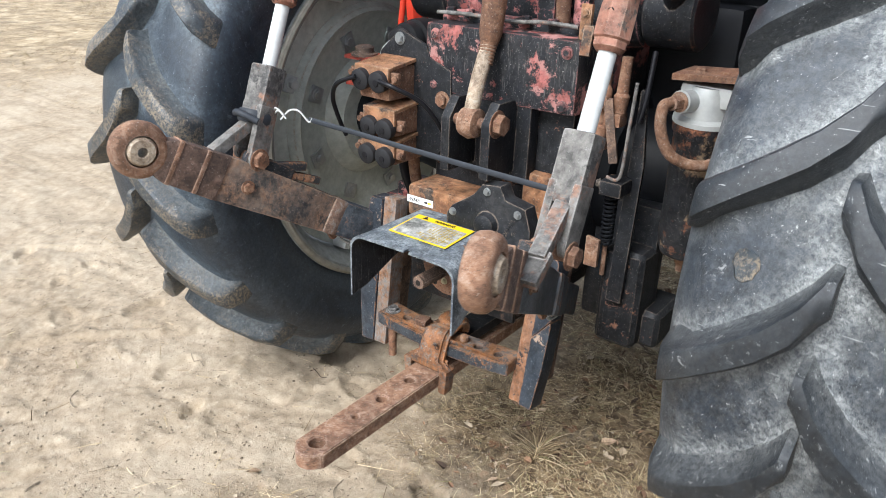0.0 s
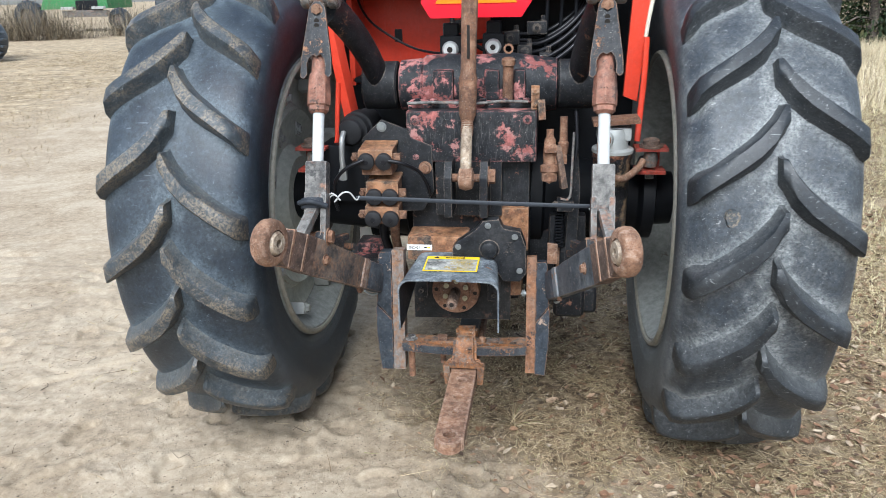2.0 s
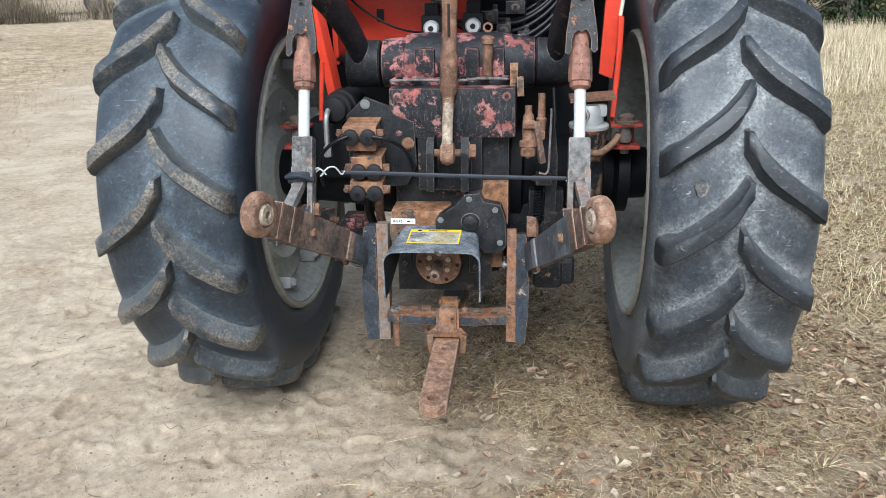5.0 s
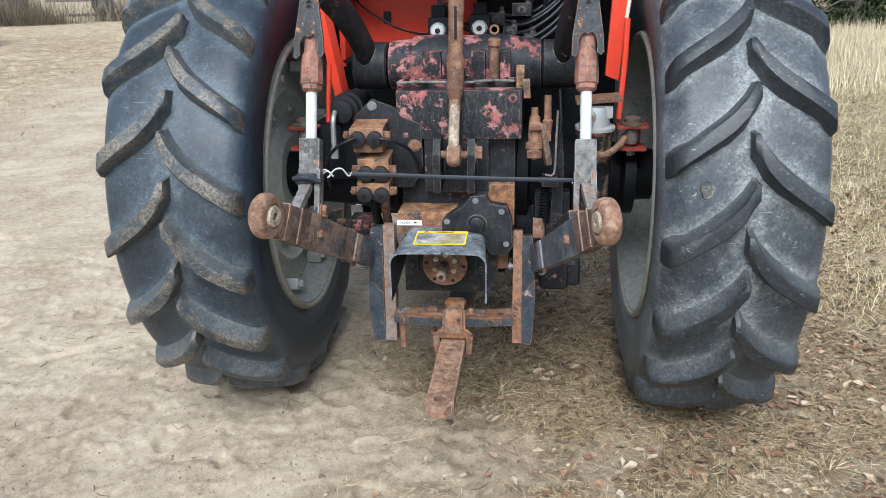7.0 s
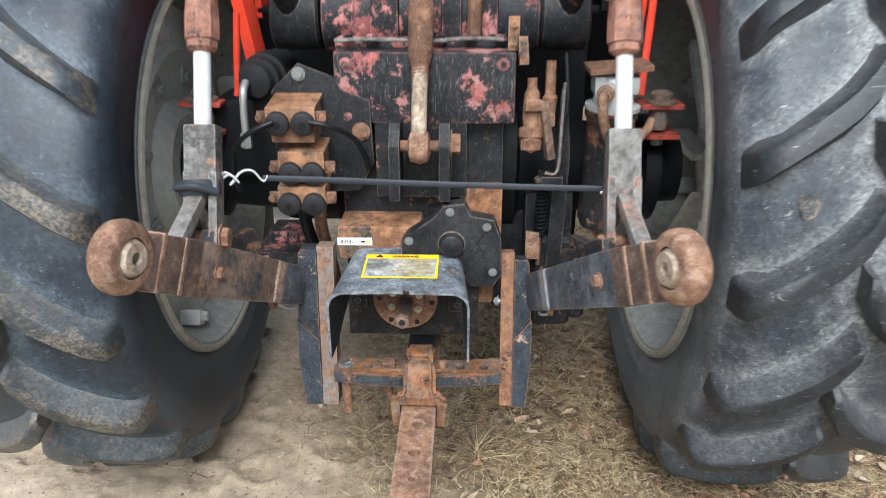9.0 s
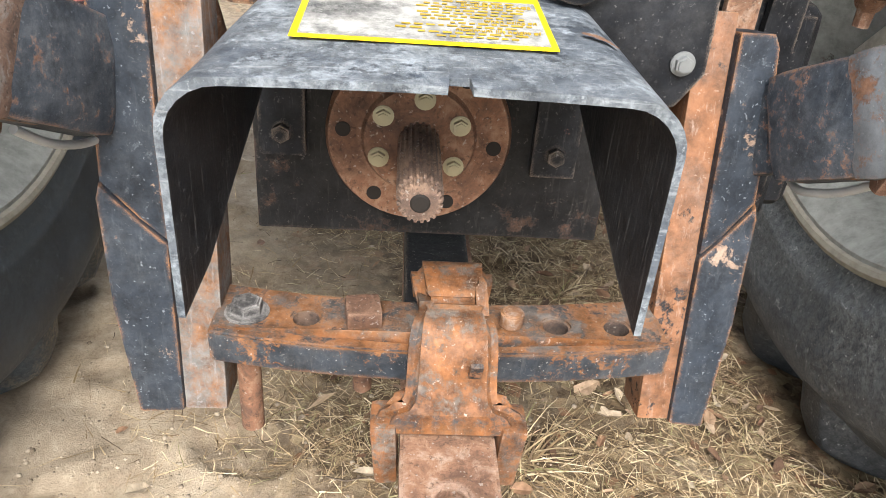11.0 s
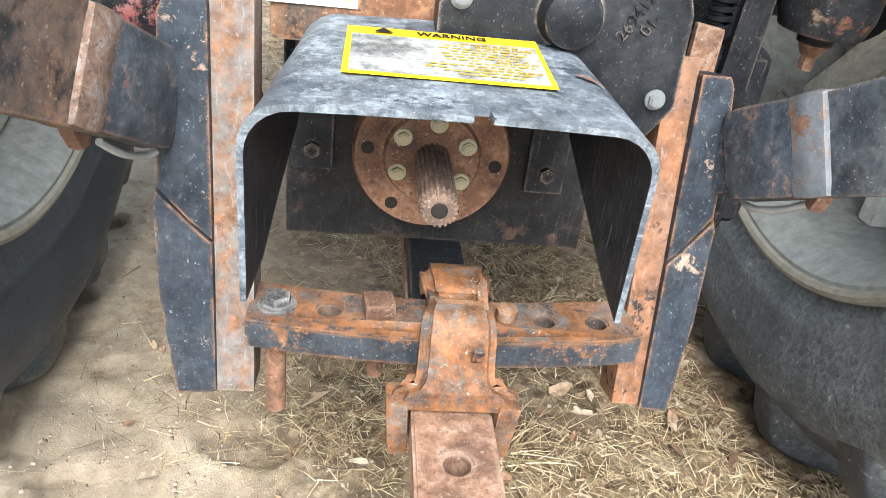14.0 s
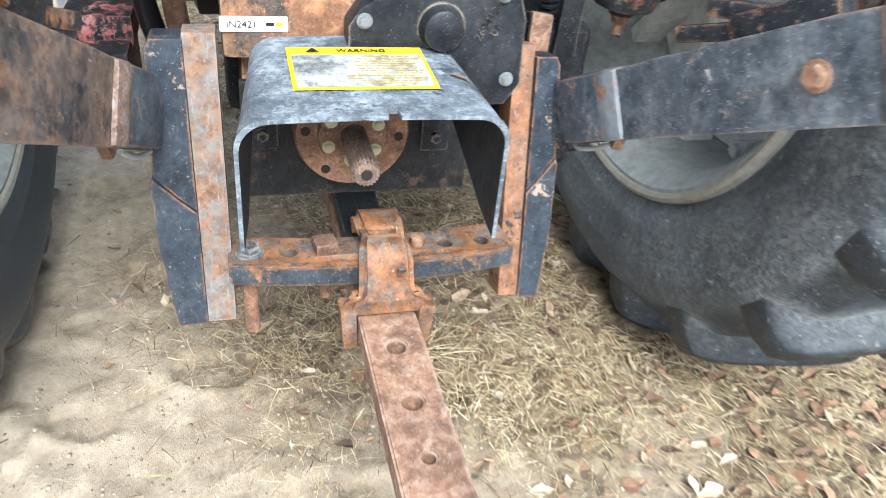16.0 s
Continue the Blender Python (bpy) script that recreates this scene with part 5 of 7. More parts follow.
def lower_link(s, front, ball, seam):
    f, b = Vector(front), Vector(ball)
    d = (b - f).normalized()
    up = Vector((0, 0, 1))
    side = d.cross(up).normalized()
    neck = b - d * 0.045
    bend = f + (b - f) * 0.72
    bm = B()
    frame_m = Matrix.Translation(f) @ Matrix((d, side, side.cross(d))).transposed().to_4x4()
    n = (bend - f).length
    prism(bm, [(0.10, -0.046), (n, -0.053), (n, 0.053), (n - 0.05, 0.054), (0.22, 0.049), (0.10, 0.042)], 0.034, frame_m @ Matrix.Translation((0, -0.017, 0)), 0.005)
    lk = part("lower_link", bm, LINK_PAINT if s < 0 else LINK_BLACK, tractor, "rusty lower link arm, black paint worn away" if s < 0 else "black lower link arm, chipped to rust")
    bm = B()
    e = (neck - f).length
    prism(bm, [(n - 0.004, -0.054), (e - 0.02, -0.050), (e + 0.012, -0.036), (e + 0.012, 0.036), (e - 0.02, 0.048), (n - 0.004, 0.054)], 0.042, frame_m @ Matrix.Translation((0, -0.021, 0)), 0.006)
    end = part("arm_end", bm, LINK_BROWN, lk)
    for u in (0.35, 0.8):
        bm = B()
        box(bm, (0, 0, 0), (0.011, 0.047, 0.103), 0.004)
        bm.transform(frame_m @ Matrix.Translation((n + (e - n) * u, 0, 0)))
        part("weld_ridge", bm, RUST_PINK, end)
    bm = B()
    bar(bm, f - d * 0.18, f + d * 0.06, 0.036, 0.078, 0.012)
    bar(bm, f + d * 0.02, f + d * (seam + 0.014), 0.050, 0.096, 0.023)
    part("front_end", bm, LINK_END, lk)
    bm = B()
    bar(bm, f + d * (seam - 0.006), f + d * (seam + 0.038), 0.050, 0.097, 0.016)
    part("weld_collar", bm, COLLAR if s < 0 else COLLAR_GREY, lk, "pale rusty weld seam" if s < 0 else "pale grey weld seam")
    axis = side
    eye = part("ball_eye", oval_ring(b, axis, 0.062, 0.047), RUST_PINK, lk, "worn round eye")
    bm = B()
    turned_open(bm, b - axis * 0.029, b + axis * 0.029, [(0, 0.011), (0, 0.026), (0.15, 0.032), (0.5, 0.034), (0.85, 0.032), (1, 0.026), (1, 0.011)], 28)
    part("ball", bm, BALL, lk, "pale worn ball")
    q = f + (b - f) * 0.62
    for k in (-1, 1):
        bm = B()
        hexbolt(bm, q + side * 0.019 * k, side * k, 0.0125, 0.012)
        part("stop_bolt", bm, RUST_BROWN, lk)
    bm = B()
    q = f + (b - f) * 0.50 + up * 0.06
    bar(bm, q - d * 0.05, q + d * 0.08, 0.03, 0.05, 0.01)
    part("lug", bm, BLACK_RUST, lk)
    bm = B()
    bar(bm, q - d * 0.10 + up * 0.045, q + d * 0.02 + up * 0.005, 0.02, 0.022, 0.006)
    part("latch", bm, BLACK_RUST, lk)
    bm = B()
    bar(bm, q - d * 0.14 + up * 0.02, q + up * 0.0, 0.018, 0.02, 0.006)
    part("latch", bm, BLACK_RUST, lk)
    bm = B()
    hose(bm, [f + d * 0.03 - up * 0.045 - side * 0.01, f + d * 0.06 - up * 0.060, f + d * 0.10 - up * 0.064, f + d * 0.135 - up * 0.058], 0.0036)
    part("clip_wire", bm, ALU, lk)
    bm = B()
    prism(bm, [(-0.022, 0.0), (0.022, 0.0), (0.009, -0.017), (0.004, -0.027), (-0.009, -0.027), (-0.016, -0.013)], 0.014, Matrix.Translation(f + d * 0.15 - up * 0.038) @ pose(0, 0, 0, 0, 0, 80), 0.004)
    part("hook", bm, RUST_BROWN, lk)
    return lk


def lift_rod(s, pin, top, arm_root):
    p, t = Vector(pin), Vector(top)
    d = (t - p).normalized()
    n = (t - p).length
    at = lambda k: p + d * k
    side = Vector((1, 0, 0))
    bm = B()
    bar(bm, at(0.085), at(0.215), 0.062, 0.052, 0.007)
    rod = part("lift_rod", bm, GREYED, tractor, "adjustable lift rod with rusty turnbuckle")
    for k in (-1, 1):
        bm = B()
        low = 0.0 if k * s < 0 else 0.02
        bar(bm, at(low) + side * 0.024 * k, at(0.125) + side * 0.024 * k, 0.017, 0.054, 0.005)
        cyl(bm, at(low) + side * (0.024 * k - 0.0085), at(low) + side * (0.024 * k + 0.0085), 0.029, seg=24)
        part("fork_cheek", bm, GREYED, rod)
    bm = B()
    foot = p + Vector((s * 0.020, -0.095, 0.022))
    bar(bm, at(0.10), foot, 0.031, 0.026, 0.005)
    bar(bm, foot + Vector((0, 0.02, 0.004)), foot + Vector((s * 0.006, -0.04, -0.03)), 0.038, 0.022, 0.006)
    part("levelling_leg", bm, GREYED, rod, "grey worn leg down to the link")
    bm = B()
    cyl(bm, p - side * 0.045, p + side * 0.045, 0.014)
    hexbolt(bm, p + side * 0.034, side, 0.02, 0.016)
    part("pin", bm, RUST_BROWN, rod)
    bm = B()
    cyl(bm, at(0.20), at(0.37), 0.0165, seg=24)
    part("chromed_rod", bm, ROD_WHITE, rod, "white silvery rod")
    bm = B()
    turned(bm, at(0.355), at(0.555), [(0, 0.022), (0.04, 0.03), (0.1, 0.03), (0.12, 0.034), (0.3, 0.034), (0.55, 0.031), (0.6, 0.024), (1, 0.023)], 8)
    part("turnbuckle", bm, TURN, rod, "square rusty turnbuckle")
    bm = B()
    q = at(0.43) + Vector((0, -0.031, 0.0))
    cyl(bm, q + Vector((0, 0.004, 0)), q + Vector((0, -0.0025, 0)), 0.006, seg=14, bevel=0)
    part("grease_hole", bm, INK_AND_HOLES, rod)
    up = d
    out = Vector((0, -1, 0))
    q = at(0.50)
    m = Matrix.Translation(at(0.50) + out * 0.036) @ (Matrix((side, -out, up)).transposed().to_4x4())
    bm = B()
    prism(bm, [(-0.046, -0.034), (-0.036, -0.040), (-0.026, -0.028), (-0.027, 0.004), (-0.020, 0.022), (-0.010, 0.030), (0.0, 0.024), (0.012, 0.032), (0.022, 0.018), (0.027, -0.004), (0.025, -0.026), (0.037, -0.036), (0.046, -0.026),
           (0.044, 0.02), (0.030, 0.12), (0.024, 0.165), (0.010, 0.186), (-0.010, 0.186), (-0.024, 0.165), (-0.030, 0.12), (-0.044, 0.02)], 0.010, m, 0.0015)
    part("yoke_plate", bm, BLACK_RUST, rod, "notched black yoke plate")
    bm = B()
    hexbolt(bm, at(0.66) + out * 0.036, out, 0.013, 0.012)
    part("yoke_bolt", bm, RUST_BROWN, rod)
    bm = B()
    for k in (0, 1):
        q = at(0.628 - 0.014 * k) + out * 0.036
        cyl(bm, q - out * 0.004, q + out * 0.0012, 0.0075, seg=14, bevel=0)
    part("slot", bm, INK_AND_HOLES, rod)
    bm = B()
    bar(bm, at(0.54), at(0.68), 0.03, 0.03, 0.006)
    turned(bm, at(0.70) - side * 0.055, at(0.70) + side * 0.055, [(0, 0.03), (0.05, 0.036), (0.25, 0.036), (0.27, 0.03), (0.73, 0.03), (0.75, 0.036), (0.95, 0.036), (1, 0.03)], 20)
    part("top_knuckle", bm, GREYED, rod)
    e = at(0.70)
    r = Vector(arm_root)
    bm = B()
    mid = (r + e) / 2 + Vector((0, -0.03, 0.045))
    hose(bm, [r, r + (mid - r) * 0.5 + Vector((0, -0.01, 0.02)), mid, mid + (e - mid) * 0.55, e + (r - e) * 0.1], 0.052, 14, 6, 0.62)
    turned(bm, r - side * 0.06, r + side * 0.06, [(0, 0.075), (0.05, 0.082), (0.95, 0.082), (1, 0.075)], 28)
    part("lift_arm", bm, BLACK, tractor, "black lift arm on the rockshaft")
    return rod


lower_link(-1, (-0.288, 0.06, 0.668), (-0.441, -0.516, 0.985), 0.142)
lower_link(1, (0.272, 0.06, 0.658), (0.441, -0.528, 0.983), 0.112)
lift_rod(-1, (-0.396, -0.266, 0.922), (-0.408, -0.02, 1.55), (-0.315, 0.36, 1.275))
lift_rod(1, (0.406, -0.250, 0.914), (0.408, -0.02, 1.53), (0.345, 0.36, 1.275))

# ---- spool valves ----
bm = B()
prism(bm, [(-0.345, 0.88), (-0.345, 1.13), (-0.28, 1.192), (-0.195, 1.160), (-0.185, 1.132), (-0.118, 1.108), (-0.112, 0.96), (-0.15, 0.89)], 0.010, Matrix.Translation((0, 0.136, 0)), 0.002)
plate = part("valve_plate", bm, BLACK, tractor, "black mounting plate for the valves")
bm = B()
hexbolt(bm, (-0.279, 0.136, 1.168), (0, -1, 0), 0.012, 0.010)
part("plate_bolt", bm, ZINC, plate)
bm = B()
hexbolt(bm, (-0.140, 0.136, 1.035), (0, -1, 0), 0.016, 0.014)
part("plate_bolt", bm, RUST_BROWN, plate)


def spool_valve(xl, xr, front, zt, zc, height, mat):
    bm = B()
    cx, w = (xl + xr) / 2, xr - xl
    box(bm, (cx, front + 0.085, zt - height * 0.45), (w - 0.012, 0.16, height * 0.8), 0.008)
    v = part("spool_valve", bm, RUST_BROWN, tractor, "rusty valve with two coupler caps")
    bm = B()
    box(bm, (cx, front + 0.09, zt + 0.004), (w, 0.185, 0.009), 0.003, (7, 0, 0))
    box(bm, (cx, front - 0.002, zt - 0.022), (w, 0.009, 0.040), 0.003)
    part("sheet_cover", bm, mat, v, "bent tan rusty cover sheet")
    for k, x in enumerate((xl + 0.026, xr - 0.027)):
        bm = B()
        turned(bm, (x, front + 0.02, zc), (x, front - 0.022, zc - 0.006), [(0, 0.022), (0.4, 0.022), (0.45, 0.0265), (0.9, 0.0265), (1, 0.020)], 24)
        c = part("coupler_cap", bm, PLASTIC, v, "black rubber cap")
        bm = B()
        turned(bm, (x, front - 0.0205, zc - 0.006), (x, front - 0.0235, zc - 0.006), [(0, 0.009), (1, 0.008)], 16)
        part("cap_centre", bm, HOSE, v)
    for s, x in ((-1, xl - 0.008), (1, xr + 0.008)):
        bm = B()
        box(bm, (x, front + 0.01, zc + 0.006), (0.030, 0.012, 0.028), 0.005, (0, 0, 0))
        cyl(bm, (x + s * 0.008, front + 0.006, zc + 0.006), (x + s * 0.008, front - 0.006, zc + 0.006), 0.008)
        part("ear", bm, RUST_BROWN, v)
    return v


spool_valve(-0.336, -0.226, 0.035, 1.115, 1.082, 0.10, PRIMER)
spool_valve(-0.318, -0.214, 0.045, 1.012, 0.965, 0.085, PRIMER)
spool_valve(-0.325, -0.215, 0.045, 0.930, 0.892, 0.075, PRIMER)
bm = B()
hose(bm, [(-0.315, 0.01, 1.085), (-0.37, 0.0, 1.06), (-0.415, 0.03, 1.01), (-0.43, 0.07, 0.94), (-0.428, 0.09, 0.90)], 0.006)
part("cap_lanyard", bm, HOSE, tractor)
bm = B()
hose(bm, [(-0.235, 0.005, 1.085), (-0.19, 0.01, 1.075), (-0.15, 0.06, 1.04), (-0.13, 0.10, 0.99), (-0.125, 0.125, 0.95)], 0.006)
part("cap_lanyard", bm, HOSE, tractor)

# canister, lines and blocks beside the casing
bm = B()
turned(bm, (-0.43, 0.30, 1.12), (-0.40, 0.48, 1.13), [(0, 0.030), (0.03, 0.042), (0.10, 0.046), (0.12, 0.040), (0.16, 0.040), (0.18, 0.054), (0.30, 0.055), (0.32, 0.049), (0.36, 0.049), (0.38, 0.060), (0.6, 0.060), (0.62, 0.052), (1, 0.052)], 32)
can = part("canister", bm, PLASTIC, tractor, "black round canister with a ribbed collar")
bm = B()
hose(bm, [(-0.45, 0.30, 1.12), (-0.45, 0.27, 1.10), (-0.452, 0.265, 1.05), (-0.452, 0.265, 1.00)], 0.010)
cyl(bm, (-0.452, 0.265, 1.0), (-0.452, 0.265, 0.96), 0.015, seg=6)
part("elbow", bm, STEEL, can)
bm = B()
box(bm, (-0.395, 0.33, 0.62), (0.12, 0.16, 0.115), 0.008)
box(bm, (-0.38, 0.36, 0.69), (0.10, 0.10, 0.05), 0.01)
part("step_box", bm, BLACK_RED, tractor, "black box with reddish chips")
bm = B()
box(bm, (-0.452, 0.55, 0.66), (0.050, 0.004, 0.080), 0.001)
part("paper_tag", bm, PAPER, tractor)
bm = B()
hose(bm, [(-0.29, 0.16, 0.88), (-0.30, 0.20, 0.78), (-0.28, 0.25, 0.66), (-0.26, 0.28, 0.55)], 0.016)
part("hydraulic_hose", bm, HOSE, tractor)
bm = B()
hose(bm, [(-0.25, 0.16, 0.88), (-0.26, 0.19, 0.78), (-0.25, 0.24, 0.66), (-0.24, 0.28, 0.55)], 0.016)
part("hydraulic_hose", bm, RUST_BROWN, tractor)

# levers, valve and spring on the other side
bm = B()
turned(bm, (0.262, 0.17, 0.985), (0.262, 0.20, 1.15), [(0, 0.024), (0.15, 0.024), (0.18, 0.03), (0.3, 0.03), (0.33, 0.02), (0.5, 0.022), (0.8, 0.018), (0.85, 0.012), (1, 0.012)], 12)
box(bm, (0.262, 0.19, 1.005), (0.05, 0.05, 0.045), 0.008)
cyl(bm, (0.262, 0.150, 1.0), (0.262, 0.172, 1.005), 0.022, seg=6)
cyl(bm, (0.245, 0.165, 1.09), (0.285, 0.165, 1.09), 0.016, seg=6)
lev = part("lever_valve", bm, RUST_BROWN, tractor, "rusty brown valve with hex fittings")
bm = B()
turned(bm, (0.305, 0.19, 1.07), (0.305, 0.20, 1.19), [(0, 0.014), (0.3, 0.018), (0.35, 0.013), (1, 0.012)], 12)
box(bm, (0.295, 0.19, 1.055), (0.045, 0.04, 0.03), 0.006)
part("fitting", bm, RUST_BROWN, lev)
bm = B()
bar(bm, (0.285, 0.17, 1.10), (0.31, 0.18, 0.96), 0.026, 0.02, 0.004)
part("link_bar", bm, RUST_AND_HOLE_SHADE, lev)
bm = B()
bar(bm, (0.232, 0.15, 1.25), (0.236, 0.13, 1.19), 0.022, 0.012, 0.003)
part("tag_bracket", bm, PRIMER, lev)
bm = B()
hose(bm, [(0.345, 0.25, 1.20), (0.35, 0.22, 1.10), (0.345, 0.21, 1.05)], 0.006)
part("wire", bm, HOSE, lev)
bm = B()
prism(bm, [(0.315, 0.60), (0.355, 0.60), (0.365, 0.95), (0.35, 1.12), (0.335, 1.12), (0.33, 0.95)], 0.012, Matrix.Translation((0, 0.222, 0)), 0.003)
part("lever_plate", bm, BLACK, tractor)
bm = B()
hose(bm, [(0.338, 0.19, 1.14), (0.335, 0.185, 1.04), (0.33, 0.18, 0.93), (0.30, 0.175, 0.925)], 0.0042)
part("control_rod", bm, GREYED, tractor, "thin bent control rod")
bm = B()
box(bm, (0.316, 0.20, 0.90), (0.055, 0.07, 0.035), 0.008)
hexbolt(bm, (0.285, 0.18, 0.905), (-1, -0.4, 0), 0.009, 0.01)
part("spring_bracket", bm, BLACK, tractor)
bm = B()
spring(bm, (0.302, 0.215, 0.885), (0.297, 0.225, 0.745), 0.0135, 0.0035, 13)
part("spring", bm, DARK, tractor, "coil spring")
bm = B()
prism(bm, [(-0.017, 0), (0.017, 0), (0.017, 0.07), (-0.017, 0.075)], 0.012, Matrix.Translation((0.278, 0.19, 0.69)), 0.003)
cyl(bm, (0.297, 0.225, 0.745), (0.297, 0.225, 0.66), 0.006)
part("spring_anchor", bm, RUST_PINK, tractor)
bm = B()
box(bm, (0.34, 0.30, 0.60), (0.11, 0.12, 0.26), 0.03, seg=3)
box(bm, (0.37, 0.36, 0.52), (0.14, 0.16, 0.10), 0.03, seg=3)
box(bm, (0.33, 0.34, 0.66), (0.13, 0.06, 0.34), 0.02)
box(bm, (0.27, 0.40, 0.66), (0.18, 0.05, 0.40), 0.02)
part("gear_pump", bm, BLACK, tractor, "black oily pump body")

# oil filter
bm = B()
turned(bm, (0.462, 0.29, 0.735), (0.468, 0.27, 1.065), [(0, 0.022), (0.03, 0.024), (0.05, 0.052), (0.12, 0.060), (0.92, 0.061), (0.94, 0.066), (1, 0.066)], 32)
filt = part("oil_filter", bm, FILTER_PAINT, tractor, "black canister filter with rust and aluminium head")
bm = B()
turned(bm, (0.468, 0.27, 1.065), (0.47, 0.265, 1.145), [(0, 0.068), (0.12, 0.068), (0.18, 0.05), (0.8, 0.046), (1, 0.04)], 28)
box(bm, (0.47, 0.27, 1.125), (0.11, 0.07, 0.045), 0.012)
cyl(bm, (0.45, 0.25, 1.11), (0.435, 0.19, 1.115), 0.024)
part("filter_head", bm, ALU, filt, "aluminium head")
bm = B()
box(bm, (0.475, 0.28, 1.165), (0.15, 0.13, 0.014), 0.003, (0, -4, 0))
hexbolt(bm, (0.45, 0.25, 1.17), (0, 0, 1), 0.011, 0.01)
hexbolt(bm, (0.50, 0.25, 1.168), (0, 0, 1), 0.011, 0.01)
part("filter_bracket", bm, RUST_BROWN, filt)
bm = B()
turned(bm, (0.462, 0.29, 0.735), (0.461, 0.291, 0.70), [(0, 0.020), (0.4, 0.014), (0.5, 0.010), (1, 0.009)], 8)
part("drain_nut", bm, RUST_PINK, filt)
bm = B()
hexbolt(bm, (0.435, 0.19, 1.115), (-0.25, -1, 0), 0.016, 0.03)
hose(bm, [(0.428, 0.165, 1.115), (0.42, 0.14, 1.11), (0.425, 0.135, 1.06), (0.45, 0.15, 1.01), (0.50, 0.19, 0.99), (0.55, 0.25, 1.01), (0.57, 0.28, 1.03)], 0.012)
part("oil_pipe", bm, RUST_PINK, filt, "bent rusty pipe")
for e in (-1, 1):
    x = e * 0.60 if e > 0 else -0.575
    bm = B()
    box(bm, (x, 0.34, 1.062), (0.11, 0.09, 0.012), 0.003)
    box(bm, (x, 0.34, 0.985), (0.10, 0.09, 0.012), 0.003)
    box(bm, (x + e * 0.01, 0.37, 1.024), (0.05, 0.03, 0.08), 0.004)
    mount = part("cab_mount", bm, RED_OLD, tractor, "red bolted cab mount")
    bm = B()
    turned(bm, (x, 0.325, 1.067), (x, 0.325, 1.098), [(0, 0.040), (0.25, 0.040), (0.3, 0.028), (0.8, 0.028), (1, 0.018)], 20)
    part("rubber_washer", bm, RUST_AND_HOLE_SHADE, mount)
    bm = B()
    turned(bm, (x, 0.33, 1.05), (x, 0.33, 1.0), [(0, 0.02), (0.5, 0.026), (1, 0.02)], 16)
    hexbolt(bm, (x, 0.33, 0.979), (0, 0, -1), 0.016, 0.02)
    part("mount_bolt", bm, GREYED, mount)

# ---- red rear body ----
# Unseen plain wall, added to close the space behind and keep it shaded.
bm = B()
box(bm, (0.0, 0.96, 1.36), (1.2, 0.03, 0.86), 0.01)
part("firewall", bm, DARK, tractor, "added dark wall that closes and shades the space under the cab")

bm = B()
bar(bm, (-0.432, 0.41, 1.08), (-0.522, 0.44, 1.57), 0.05, 0.035, 0.004)
bar(bm, (-0.522, 0.44, 1.565), (-0.565, 0.46, 1.85), 0.052, 0.036, 0.004)
part("fender_post", bm, RED, tractor, "red painted post")
bm = B()
hose(bm, [(-0.485, 0.40, 1.28), (-0.495, 0.395, 1.16), (-0.50, 0.39, 1.08), (-0.515, 0.385, 1.05), (-0.55, 0.38, 1.042), (-0.58, 0.38, 1.042)], 0.009)
part("bent_strap", bm, RED, tractor, "bent red strap to the cab mount")
bm = B()
prism(bm, [(0.508, 1.225), (0.556, 1.205), (0.572, 1.40), (0.60, 1.9), (0.54, 1.9), (0.524, 1.55)], 0.03, Matrix.Translation((0, 0.42, 0)), 0.004)
part("fender_post", bm, RED, tractor, "red painted post")
bm = B()
hose(bm, [(0.574, 0.405, 1.42), (0.572, 0.395, 1.30), (0.563, 0.38, 1.16), (0.556, 0.36, 1.08)], 0.010, 8, 6, 0.6)
part("bent_strap", bm, RED, tractor, "bent red strap to the cab mount")
bm = B()
hose(bm, [(0.632, 0.42, 1.85), (0.606, 0.42, 1.62), (0.585, 0.42, 1.52), (0.572, 0.42, 1.42)], 0.007, 8, 6, 1.3)
part("edge_trim", bm, CREAM, tractor, "cream edge of the fender")
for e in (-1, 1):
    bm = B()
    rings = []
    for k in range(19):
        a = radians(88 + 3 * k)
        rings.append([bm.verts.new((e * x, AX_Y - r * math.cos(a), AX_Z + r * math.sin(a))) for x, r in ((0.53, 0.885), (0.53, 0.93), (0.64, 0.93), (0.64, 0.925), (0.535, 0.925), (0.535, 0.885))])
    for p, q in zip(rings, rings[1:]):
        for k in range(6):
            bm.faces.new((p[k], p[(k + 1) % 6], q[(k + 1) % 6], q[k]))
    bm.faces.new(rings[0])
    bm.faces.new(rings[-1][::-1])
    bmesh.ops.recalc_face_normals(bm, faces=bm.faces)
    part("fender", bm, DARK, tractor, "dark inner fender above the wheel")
bm = B()
box(bm, (-0.22, 0.78, 1.45), (0.50, 0.02, 0.34), 0.006)
part("rear_panel", bm, RED, tractor, "red sheet panel behind the lift cover")
bm = B()
box(bm, (-0.475, 0.72, 1.43), (0.02, 0.28, 0.36), 0.004)
part("recess_cheek", bm, RED, tractor)
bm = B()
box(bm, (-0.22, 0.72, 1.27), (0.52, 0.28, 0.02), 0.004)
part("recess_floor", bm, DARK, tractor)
# Roof added over the recess to throw shade on the red panel.
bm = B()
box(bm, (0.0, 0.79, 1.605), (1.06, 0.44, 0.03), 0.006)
part("recess_roof", bm, DARK, tractor, "added dark roof that shades the recess")
bm = B()
box(bm, (-0.19, 0.525, 1.606), (0.42, 0.03, 0.03), 0.012, seg=3)
part("rubber_seal", bm, PLASTIC, tractor)
bm = B()
box(bm, (0.26, 0.525, 1.606), (0.30, 0.03, 0.03), 0.012, seg=3)
part("rubber_seal", bm, PLASTIC, tractor)
bm = B()
